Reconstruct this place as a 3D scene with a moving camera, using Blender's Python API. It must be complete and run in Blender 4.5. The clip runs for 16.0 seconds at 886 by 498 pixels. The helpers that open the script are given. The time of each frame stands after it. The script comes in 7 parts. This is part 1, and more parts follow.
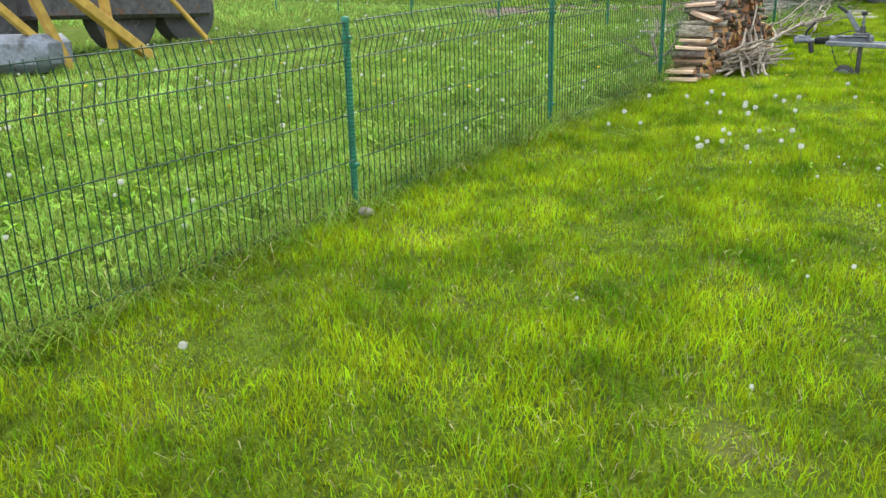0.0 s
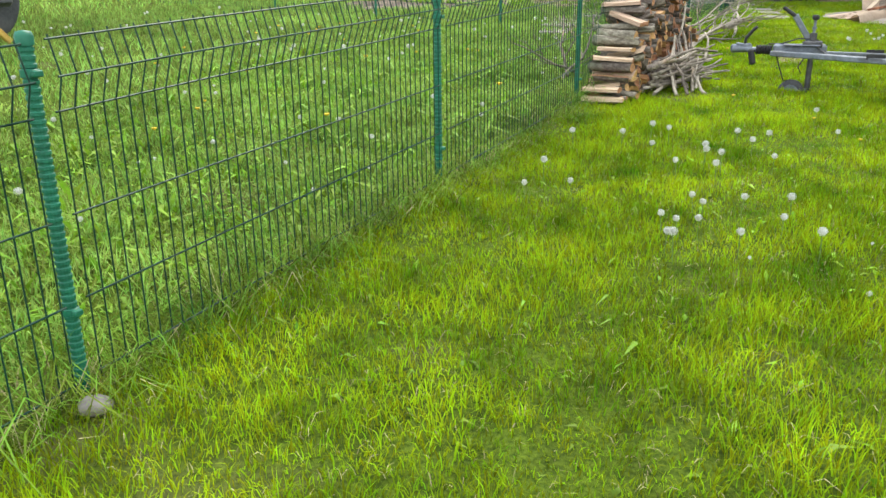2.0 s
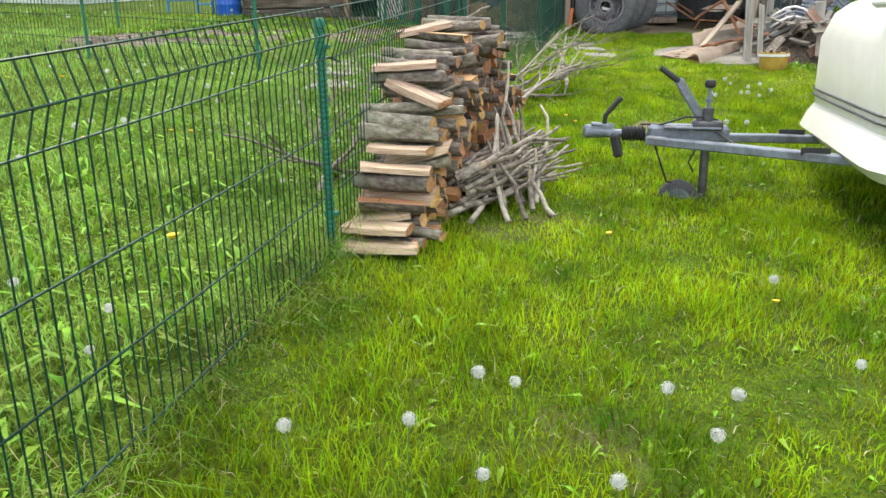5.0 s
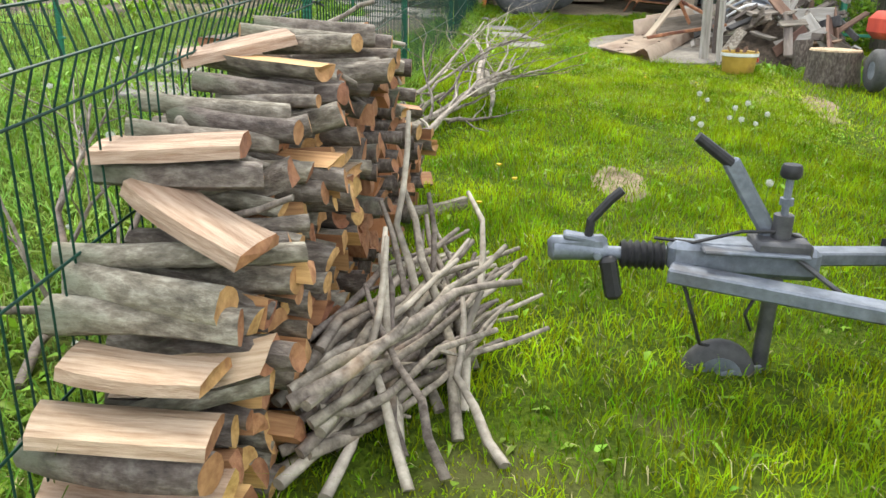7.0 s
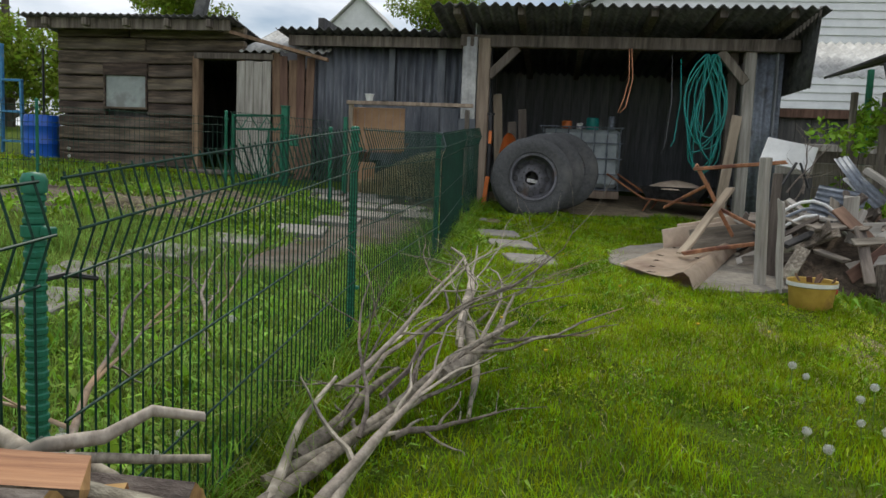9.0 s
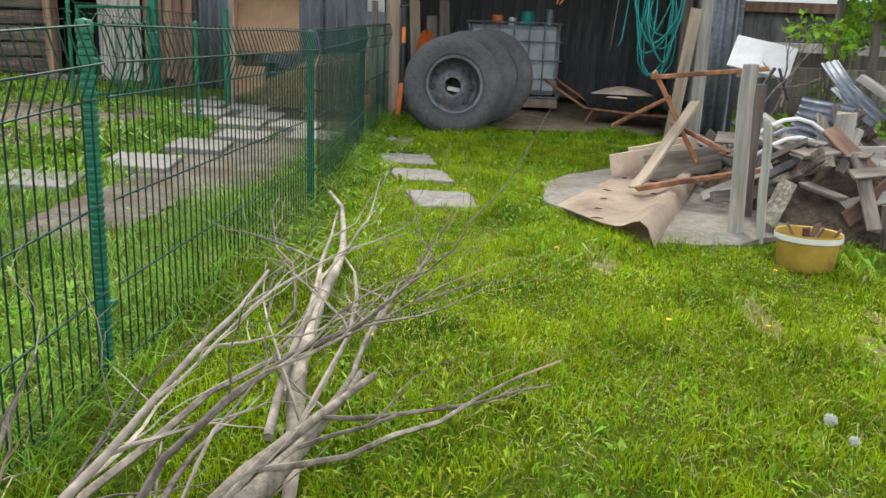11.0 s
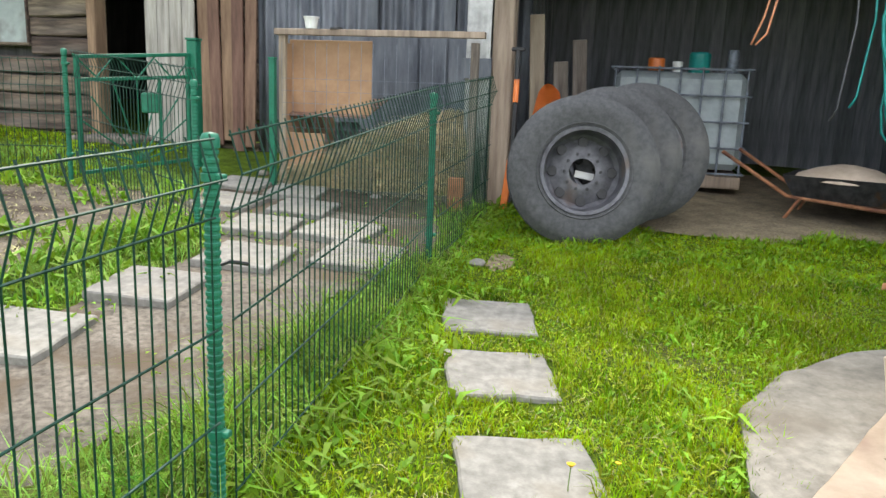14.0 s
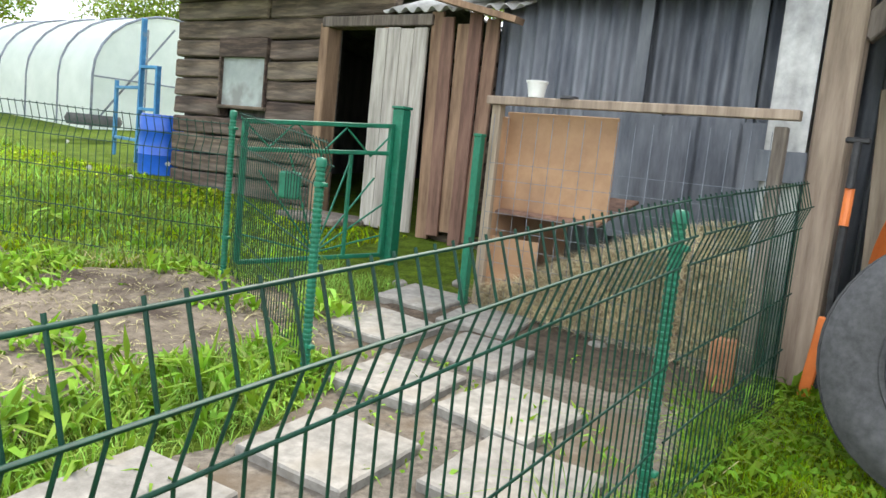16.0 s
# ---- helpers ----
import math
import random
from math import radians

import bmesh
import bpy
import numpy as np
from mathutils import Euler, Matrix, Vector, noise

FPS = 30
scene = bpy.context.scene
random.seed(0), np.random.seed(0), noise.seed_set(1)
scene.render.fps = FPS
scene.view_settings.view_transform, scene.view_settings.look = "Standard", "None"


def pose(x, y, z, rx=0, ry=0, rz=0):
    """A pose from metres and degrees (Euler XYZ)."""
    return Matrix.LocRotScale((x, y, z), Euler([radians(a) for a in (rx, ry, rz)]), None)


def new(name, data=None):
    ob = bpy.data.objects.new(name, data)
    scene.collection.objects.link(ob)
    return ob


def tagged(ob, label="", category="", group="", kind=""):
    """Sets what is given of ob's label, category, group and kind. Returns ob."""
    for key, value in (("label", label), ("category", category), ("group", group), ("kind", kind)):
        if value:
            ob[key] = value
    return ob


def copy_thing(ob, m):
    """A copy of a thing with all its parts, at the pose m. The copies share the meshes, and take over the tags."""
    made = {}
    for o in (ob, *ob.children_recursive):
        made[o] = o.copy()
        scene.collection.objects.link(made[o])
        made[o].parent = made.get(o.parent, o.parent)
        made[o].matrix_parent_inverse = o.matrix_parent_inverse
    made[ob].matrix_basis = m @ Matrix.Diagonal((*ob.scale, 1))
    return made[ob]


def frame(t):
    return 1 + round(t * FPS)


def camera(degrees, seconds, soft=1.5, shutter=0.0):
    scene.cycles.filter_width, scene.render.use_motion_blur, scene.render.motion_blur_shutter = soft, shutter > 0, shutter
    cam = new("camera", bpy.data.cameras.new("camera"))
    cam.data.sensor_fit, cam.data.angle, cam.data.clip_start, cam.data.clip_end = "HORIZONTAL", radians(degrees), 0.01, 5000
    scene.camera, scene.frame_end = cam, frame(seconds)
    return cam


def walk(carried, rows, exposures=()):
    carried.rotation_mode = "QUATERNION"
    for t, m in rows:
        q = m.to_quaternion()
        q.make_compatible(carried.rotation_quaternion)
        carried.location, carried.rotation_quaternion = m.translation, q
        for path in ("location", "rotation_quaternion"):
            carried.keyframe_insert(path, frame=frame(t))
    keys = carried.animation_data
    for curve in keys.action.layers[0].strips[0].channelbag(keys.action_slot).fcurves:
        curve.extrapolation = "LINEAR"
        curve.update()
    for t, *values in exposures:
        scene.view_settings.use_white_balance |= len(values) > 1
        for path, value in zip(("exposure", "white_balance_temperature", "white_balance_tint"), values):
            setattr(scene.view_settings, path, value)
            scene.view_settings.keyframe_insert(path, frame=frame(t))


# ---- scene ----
cam = camera(59.9, 16.0)
METRES, EYE, TILT, LEAN, TURN = 16.5, 1.303, 0.0, 0.0, 0.0
ROWS = [
    (0.0, 0.0, 0.0, 0.0, -0.42, -17.08, 1.37),
    (0.5, 0.0021, 0.0316, -0.0005, -0.05, -17.35, 0.62),
    (1.0, 0.0023, 0.0648, 0.0002, 0.38, -17.48, 1.16),
    (1.5, 0.0079, 0.0961, 0.0012, -3.19, -17.96, 1.15),
    (2.0, 0.0182, 0.1274, 0.0037, -8.57, -17.92, 0.61),
    (2.5, 0.0315, 0.1578, 0.0056, -14.11, -17.93, -0.28),
    (3.0, 0.0473, 0.1858, 0.0081, -12.93, -18.05, -0.51),
    (3.5, 0.0592, 0.2154, 0.0105, -17.56, -15.95, -1.26),
    (6.0, 0.1266, 0.3725, 0.0188, -23.63, -17.39, 0.39),
    (6.5, 0.1431, 0.4027, 0.0218, -26.03, -18.1, -0.45),
    (7.0, 0.1591, 0.4322, 0.0229, -28.85, -19.1, -1.14),
    (7.5, 0.1775, 0.46, 0.0247, -29.85, -17.58, -2.37),
    (8.0, 0.1959, 0.4878, 0.0288, -28.63, -10.5, -1.51),
    (8.5, 0.2148, 0.5136, 0.0306, -28.16, -6.64, -1.13),
    (9.0, 0.2307, 0.5344, 0.0329, -28.06, -6.24, -2.28),
    (9.5, 0.2452, 0.5531, 0.0317, -34.24, -7.86, -1.8),
    (12.0, 0.3331, 0.6554, 0.0455, -31.24, -15.75, -2.0),
    (12.5, 0.3504, 0.6796, 0.0485, -31.2, -16.27, -2.23),
    (13.0, 0.3696, 0.7026, 0.0514, -29.71, -13.54, -2.07),
    (13.5, 0.385, 0.7272, 0.0546, -26.38, -9.91, -1.79),
    (14.0, 0.4008, 0.7543, 0.0564, -21.54, -11.63, -2.11),
    (14.5, 0.4178, 0.7805, 0.0581, -10.89, -13.86, -2.15),
    (15.0, 0.4286, 0.809, 0.0585, -6.75, -10.15, -3.26),
    (15.5, 0.441, 0.8385, 0.0586, -3.52, -10.6, -5.15),
    (16.0, 0.4536, 0.8689, 0.0616, 0.02, -7.16, -5.79),
]
walk(cam, [(t, pose(0, 0, EYE, TILT, LEAN, TURN) @ pose(METRES * x, METRES * y, METRES * z, 90 + pitch, roll, yaw)) for t, x, y, z, yaw, pitch, roll in ROWS], exposures=[(0.0, 1.3), (7.4, 1.3), (8.0, 1.3), (8.5, 0.68), (9.0, 0.08), (9.5, 0.45), (9.7, 0.53), (11.8, 1.15), (12.5, 1.25), (13.5, 1.45), (14.5, 1.55), (16.0, 1.65)])

# ---------------------------------------------------------------- plan
UX, UY = 0.5902, 0.8073          # along the fence; across it to the right is (UY, -UX)


def smooth(a, b, x):
    k = min(1.0, max(0.0, (x - a) / (b - a)))
    return k * k * (3 - 2 * k)


def gz(x, y):
    """Height of the ground: a slope that levels out far off, with slow bumps."""
    s, r = UX * x + UY * y, UY * x - UX * y
    s2 = s if s < 24 else 24 + 8 * (1 - math.exp(-(s - 24) / 8))
    s2 = s2 if s2 > -6 else -6 - 8 * (1 - math.exp((s2 + 6) / 8))
    r2 = max(-30.0, min(12.0, r))
    z = -0.108 + 0.0648 * s2 - 0.0372 * r2
    z += 0.09 * math.exp(-((s - 13.2) ** 2 + (r + 3.0) ** 2) / 3.0)
    z += 0.018 * noise.noise((x * 0.8, y * 0.8, 3.1))
    return z


def W(s, r, h=0.0):
    """A place by metres along the fence, metres to its right and height over the ground."""
    x, y = UX * s + UY * r, UY * s - UX * r
    return Vector((x, y, gz(x, y) + h))


def A(s, r, z):
    """The same with an absolute height."""
    return Vector((UX * s + UY * r, UY * s - UX * r, z))


TURN_Z = math.degrees(math.atan2(-UX, UY))       # local x -> across to the right, local y -> along


def at(s, r, h=0.0, rz=0.0, rx=0.0, ry=0.0, absolute=None):
    p = W(s, r, h) if absolute is None else A(s, r, absolute)
    return Matrix.Translation(p) @ Euler((radians(rx), radians(ry), radians(TURN_Z + rz))).to_matrix().to_4x4()


rng = random.Random(11)
nrng = np.random.default_rng(5)

# ---------------------------------------------------------------- world and light
world = bpy.data.worlds.new("sky")
scene.world = world
world.use_nodes = True
wn, wl = world.node_tree.nodes, world.node_tree.links
wn.clear()
sky = wn.new("ShaderNodeTexSky")
sky.sky_type, sky.sun_disc = "NISHITA", False
sky.sun_elevation, sky.sun_rotation = radians(52), radians(200)
sky.air_density, sky.dust_density = 1.0, 2.0
coord = wn.new("ShaderNodeTexCoord")
squash = wn.new("ShaderNodeMapping")
squash.inputs["Scale"].default_value = (1.0, 1.0, 3.2)
clouds = wn.new("ShaderNodeTexNoise")
clouds.inputs["Scale"].default_value, clouds.inputs["Detail"].default_value = 2.6, 7
ramp = wn.new("ShaderNodeValToRGB")
ramp.color_ramp.elements[0].position, ramp.color_ramp.elements[1].position = 0.36, 0.56
blend = wn.new("ShaderNodeMix")
blend.data_type = "RGBA"
grey = wn.new("ShaderNodeRGB")
grey.outputs[0].default_value = (9.3, 9.75, 10.3, 1)
bg, wout = wn.new("ShaderNodeBackground"), wn.new("ShaderNodeOutputWorld")
bg.inputs["Strength"].default_value = 0.10
wl.new(coord.outputs["Generated"], squash.inputs["Vector"])
wl.new(squash.outputs[0], clouds.inputs["Vector"])
wl.new(clouds.outputs["Fac"], ramp.inputs["Fac"])
wl.new(ramp.outputs["Color"], blend.inputs["Factor"])
wl.new(sky.outputs[0], blend.inputs[6])
wl.new(grey.outputs[0], blend.inputs[7])
wl.new(blend.outputs[2], bg.inputs["Color"])
wl.new(bg.outputs[0], wout.inputs["Surface"])
sun = new("sun", bpy.data.lights.new("sun", "SUN"))
sun.data.energy, sun.data.angle, sun.data.color = 1.9, radians(14), (1.0, 0.94, 0.82)
sun.rotation_euler = (radians(38), 0, radians(-20 + 180))


# ---------------------------------------------------------------- materials
def make(name, dark, light, rough=0.8, scale=8.0, stretch=(1, 1, 1), bump=0.3, metal=0.0, coarse=0.6, mid=None, detail=6,
         where="Object", per="", vary=0.25, stain=None, stain_scale=1.2, stain_at=(0.5, 0.62), gloss=None, bump_d=0.01, sheer=0.0):
    """A procedural surface: fine grain between two colours, slow variation, a stain of its own, relief."""
    m = bpy.data.materials.new(name)
    m.use_nodes = True
    n, l = m.node_tree.nodes, m.node_tree.links
    b = n["Principled BSDF"]
    tc = n.new("ShaderNodeTexCoord")
    mp = n.new("ShaderNodeMapping")
    mp.inputs["Scale"].default_value = stretch
    if where == "World":
        geo = n.new("ShaderNodeNewGeometry")
        l.new(geo.outputs["Position"], mp.inputs["Vector"])
    else:
        l.new(tc.outputs["Object"], mp.inputs["Vector"])
    fine, slow = n.new("ShaderNodeTexNoise"), n.new("ShaderNodeTexNoise")
    fine.inputs["Scale"].default_value, fine.inputs["Detail"].default_value, fine.inputs["Roughness"].default_value = scale, detail, 0.65
    slow.inputs["Scale"].default_value, slow.inputs["Detail"].default_value = scale * 0.13, 3
    l.new(mp.outputs[0], fine.inputs["Vector"])
    l.new(mp.outputs[0], slow.inputs["Vector"])
    rp = n.new("ShaderNodeValToRGB")
    e = rp.color_ramp.elements
    e[0].position, e[1].position = 0.33, 0.67
    e[0].color, e[1].color = (*dark, 1), (*light, 1)
    if mid:
        k = e.new(0.5)
        k.color = (*mid, 1)
    l.new(fine.outputs["Fac"], rp.inputs["Fac"])
    col = rp.outputs["Color"]
    vmul = n.new("ShaderNodeMapRange")
    vmul.inputs["From Min"].default_value, vmul.inputs["From Max"].default_value = 0.3, 0.7
    vmul.inputs["To Min"].default_value, vmul.inputs["To Max"].default_value = 1 - coarse * 0.5, 1 + coarse * 0.4
    l.new(slow.outputs["Fac"], vmul.inputs["Value"])
    hsv = n.new("ShaderNodeHueSaturation")
    l.new(col, hsv.inputs["Color"])
    if per:
        src = n.new("ShaderNodeObjectInfo") if per == "object" else n.new("ShaderNodeNewGeometry")
        rnd = src.outputs["Random"] if per == "object" else src.outputs["Random Per Island"]
        pr = n.new("ShaderNodeMapRange")
        pr.inputs["To Min"].default_value, pr.inputs["To Max"].default_value = 1 - vary, 1 + vary
        mul = n.new("ShaderNodeMath")
        mul.operation = "MULTIPLY"
        l.new(rnd, pr.inputs["Value"])
        l.new(pr.outputs[0], mul.inputs[0])
        l.new(vmul.outputs[0], mul.inputs[1])
        l.new(mul.outputs[0], hsv.inputs["Value"])
        hr = n.new("ShaderNodeMapRange")
        hr.inputs["To Min"].default_value, hr.inputs["To Max"].default_value = 0.5 - vary * 0.06, 0.5 + vary * 0.06
        l.new(rnd, hr.inputs["Value"])
        l.new(hr.outputs[0], hsv.inputs["Hue"])
    else:
        l.new(vmul.outputs[0], hsv.inputs["Value"])
    col = hsv.outputs["Color"]
    if stain:
        st = n.new("ShaderNodeTexNoise")
        st.inputs["Scale"].default_value, st.inputs["Detail"].default_value = stain_scale, 8
        l.new(mp.outputs[0], st.inputs["Vector"])
        sr = n.new("ShaderNodeMapRange")
        sr.inputs["From Min"].default_value, sr.inputs["From Max"].default_value = stain_at
        l.new(st.outputs["Fac"], sr.inputs["Value"])
        mx = n.new("ShaderNodeMix")
        mx.data_type = "RGBA"
        mx.inputs[7].default_value = (*stain, 1)
        l.new(sr.outputs[0], mx.inputs["Factor"])
        l.new(col, mx.inputs[6])
        col = mx.outputs[2]
    l.new(col, b.inputs["Base Color"])
    b.inputs["Roughness"].default_value, b.inputs["Metallic"].default_value = rough, metal
    if gloss is not None:
        b.inputs["Specular IOR Level"].default_value = gloss
    if sheer:
        b.inputs["Transmission Weight"].default_value = 0.0
        b.inputs["Subsurface Weight"].default_value = 0.0
        tr, ms, out = n.new("ShaderNodeBsdfTranslucent"), n.new("ShaderNodeMixShader"), n["Material Output"]
        l.new(col, tr.inputs["Color"])
        ms.inputs["Fac"].default_value = sheer
        l.new(b.outputs[0], ms.inputs[1])
        l.new(tr.outputs[0], ms.inputs[2])
        l.new(ms.outputs[0], out.inputs["Surface"])
    if bump:
        bp = n.new("ShaderNodeBump")
        bp.inputs["Strength"].default_value, bp.inputs["Distance"].default_value = bump, bump_d
        l.new(fine.outputs["Fac"], bp.inputs["Height"])
        l.new(bp.outputs[0], b.inputs["Normal"])
    return m


GRASS = make("lawn_blades", (0.058, 0.145, 0.003), (0.410, 0.530, 0.010), 0.7, 2.6, bump=0, where="World", per="island", vary=0.6, coarse=0.4, sheer=0.4, gloss=0.06)
WILD = make("wild_grass_blades", (0.10, 0.20, 0.025), (0.36, 0.50, 0.11), 0.65, 2.4, bump=0, where="World", per="island", vary=0.6, coarse=0.7, sheer=0.4, gloss=0.12)
FENCEGRASS = make("fence_foot_grass", (0.06, 0.14, 0.010), (0.28, 0.42, 0.05), 0.65, 3.0, bump=0, where="World", per="island", vary=0.55, coarse=0.7, sheer=0.4, gloss=0.12)
STRAWY = make("dry_blades", (0.22, 0.2, 0.08), (0.42, 0.38, 0.18), 0.8, 3, bump=0, where="World", per="island", vary=0.3)
CLOVER = make("clover_leaf", (0.105, 0.23, 0.009), (0.27, 0.445, 0.03), 0.6, 4, bump=0, where="World", per="island", vary=0.3, sheer=0.25, gloss=0.25)
PALECLOVER = make("yellowish_clover", (0.20, 0.28, 0.012), (0.46, 0.54, 0.045), 0.7, 3.5, bump=0, where="World", per="island", vary=0.45, coarse=0.7, sheer=0.3, gloss=0.1)
SOD = make("sod", (0.032, 0.06, 0.006), (0.115, 0.17, 0.014), 0.95, 55, bump=0.8, where="World", coarse=0.7, stain=(0.13, 0.12, 0.05), stain_scale=1.6, stain_at=(0.58, 0.76), bump_d=0.03, gloss=0.1)
DIRT = make("trodden_earth", (0.085, 0.073, 0.060), (0.20, 0.175, 0.145), 0.95, 30, bump=0.6, where="World", stain=(0.11, 0.085, 0.06), stain_scale=2.5, gloss=0.1)
SANDY = make("dry_tan_earth", (0.15, 0.115, 0.072), (0.33, 0.265, 0.18), 0.95, 26, bump=0.8, where="World", bump_d=0.02, gloss=0.1)
MUD = make("dark_soil", (0.05, 0.04, 0.03), (0.13, 0.10, 0.075), 0.95, 18, bump=1.0, where="World", bump_d=0.03, gloss=0.1)
GREEN = make("green_powder_coat", (0.004, 0.11, 0.06), (0.008, 0.165, 0.09), 0.5, 30, bump=0.05, coarse=0.4)
WIRE = make("green_coated_wire", (0.003, 0.028, 0.018), (0.006, 0.05, 0.03), 0.5, 30, bump=0, gloss=0.3)
BARK = make("grey_bark", (0.085, 0.068, 0.052), (0.33, 0.295, 0.24), 0.9, 48, (1, 1, 0.45), 1.0, per="object", vary=0.4, mid=(0.18, 0.15, 0.118), bump_d=0.012, stain=(0.13, 0.15, 0.09), stain_scale=6, stain_at=(0.58, 0.75))
CUT = make("fresh_cut_wood", (0.27, 0.125, 0.048), (0.56, 0.32, 0.14), 0.75, 60, (1, 1, 0.06), 0.5, per="object", vary=0.3, coarse=0.5, stain=(0.36, 0.15, 0.05), stain_scale=3.5, stain_at=(0.52, 0.7), bump_d=0.006)
ENDGRAIN = make("end_grain", (0.27, 0.12, 0.045), (0.55, 0.30, 0.13), 0.8, 34, bump=0.5, per="object", vary=0.35, stain=(0.24, 0.10, 0.04), stain_scale=7, bump_d=0.004)
PALEWOOD = make("pale_split_wood", (0.36, 0.23, 0.13), (0.64, 0.49, 0.34), 0.75, 70, (1, 1, 0.09), 1.0, per="object", vary=0.2, coarse=0.6, stain=(0.17, 0.10, 0.06), stain_scale=9, stain_at=(0.62, 0.72), bump_d=0.012)
STICK = make("dry_grey_bark", (0.09, 0.07, 0.055), (0.31, 0.265, 0.215), 0.85, 30, bump=0.6, per="object", vary=0.3, coarse=0.6, stain=(0.42, 0.27, 0.15), stain_scale=2.0, stain_at=(0.6, 0.72), bump_d=0.004)
PALESTICK = make("bleached_dead_wood", (0.24, 0.20, 0.155), (0.54, 0.475, 0.39), 0.8, 24, bump=0.4, per="object", vary=0.2, stain=(0.17, 0.15, 0.12), stain_scale=4, bump_d=0.003)
OLDLOG = make("weathered_log_wall", (0.035, 0.026, 0.02), (0.19, 0.14, 0.10), 0.9, 16, (0.12, 1, 1), 0.8, per="object", vary=0.35, mid=(0.082, 0.06, 0.044), stain=(0.24, 0.20, 0.165), stain_scale=3, stain_at=(0.58, 0.75), bump_d=0.02)
OLDBOARD = make("weathered_board", (0.075, 0.06, 0.05), (0.26, 0.225, 0.19), 0.9, 16, (1, 1, 0.1), 0.7, per="object", vary=0.3, mid=(0.16, 0.135, 0.11), bump_d=0.012)
GREYBOARD = make("silvered_board", (0.22, 0.20, 0.175), (0.50, 0.47, 0.42), 0.9, 18, (1, 1, 0.08), 0.7, per="object", vary=0.2, stain=(0.12, 0.10, 0.08), stain_scale=2.5, stain_at=(0.58, 0.75), bump_d=0.01)
BROWNBOARD = make("brown_board", (0.11, 0.06, 0.04), (0.27, 0.165, 0.11), 0.85, 14, (1, 1, 0.12), 0.6, per="object", vary=0.25, bump_d=0.01)
BEAM = make("sawn_beam", (0.20, 0.15, 0.11), (0.40, 0.32, 0.24), 0.85, 16, (1, 1, 0.1), 0.5, per="object", vary=0.15, bump_d=0.008)
SHEETMETAL = make("grey_corrugated_sheet", (0.07, 0.08, 0.10), (0.20, 0.215, 0.24), 0.6, 7, (1, 1, 0.2), 0.3, where="World", coarse=0.8, stain=(0.32, 0.32, 0.32), stain_scale=1.6, stain_at=(0.56, 0.7), metal=0.15)
ROOFING = make("dark_fibre_cement", (0.05, 0.05, 0.05), (0.135, 0.135, 0.13), 0.9, 9, bump=0.3, where="World", stain=(0.14, 0.14, 0.12), stain_scale=3, stain_at=(0.58, 0.72))
PALEROOF = make("pale_fibre_cement", (0.32, 0.32, 0.31), (0.55, 0.55, 0.53), 0.85, 8, bump=0.2, where="World")
PLY = make("hardboard_panel", (0.30, 0.17, 0.09), (0.44, 0.27, 0.15), 0.7, 3.5, bump=0.15, coarse=0.7, stain=(0.22, 0.12, 0.07), stain_scale=1.4, stain_at=(0.55, 0.7))
HARDBOARD = make("sun_bleached_hardboard", (0.49, 0.385, 0.285), (0.66, 0.54, 0.42), 0.85, 6, bump=0.3, coarse=0.5, stain=(0.36, 0.25, 0.19), stain_scale=2.4, stain_at=(0.55, 0.72))
PADSTONE = make("dusty_old_concrete", (0.15, 0.135, 0.112), (0.255, 0.233, 0.195), 0.95, 16, bump=0.6, coarse=0.7, stain=(0.13, 0.11, 0.085), stain_scale=2.2, stain_at=(0.52, 0.7), bump_d=0.008)
CONCRETE = make("worn_concrete", (0.163, 0.152, 0.133), (0.270, 0.255, 0.227), 0.9, 22, bump=0.5, coarse=0.5, per="object", vary=0.08, stain=(0.19, 0.165, 0.13), stain_scale=4, stain_at=(0.55, 0.72), bump_d=0.006)
RUBBER = make("dusty_tyre_rubber", (0.045, 0.046, 0.048), (0.085, 0.086, 0.088), 0.8, 30, bump=0.15, coarse=0.3, stain=(0.115, 0.112, 0.105), stain_scale=3, stain_at=(0.55, 0.8))
STEEL = make("dark_steel_rim", (0.055, 0.055, 0.06), (0.14, 0.14, 0.145), 0.55, 14, bump=0.2, metal=0.4, stain=(0.16, 0.09, 0.05), stain_scale=6, stain_at=(0.6, 0.72))
RIM = make("grey_steel_rim", (0.06, 0.06, 0.068), (0.145, 0.145, 0.16), 0.5, 14, bump=0.2, metal=0.3, stain=(0.12, 0.09, 0.075), stain_scale=5, stain_at=(0.58, 0.74))
GALV = make("galvanised_steel", (0.14, 0.16, 0.19), (0.25, 0.28, 0.325), 0.55, 22, bump=0.1, metal=0.4, coarse=0.4, stain=(0.11, 0.112, 0.12), stain_scale=7, stain_at=(0.56, 0.7))
BLACK = make("black_plastic", (0.012, 0.012, 0.013), (0.03, 0.03, 0.032), 0.55, 30, bump=0.1)
CARAVAN = make("cream_moulded_shell", (0.72, 0.70, 0.62), (0.80, 0.78, 0.71), 0.28, 4, bump=0.02, coarse=0.12)
RUST = make("rusty_painted_steel", (0.20, 0.075, 0.03), (0.42, 0.20, 0.10), 0.8, 14, bump=0.4, coarse=0.6, stain=(0.13, 0.05, 0.03), stain_scale=4)
FADED = make("faded_orange_webbing", (0.50, 0.20, 0.10), (0.66, 0.30, 0.17), 0.8, 20, bump=0.2)
ORANGE = make("orange_plastic", (0.62, 0.15, 0.03), (0.78, 0.22, 0.05), 0.4, 5, bump=0, coarse=0.2)
BLUE = make("blue_plastic", (0.005, 0.07, 0.42), (0.01, 0.11, 0.55), 0.35, 5, bump=0, coarse=0.3)
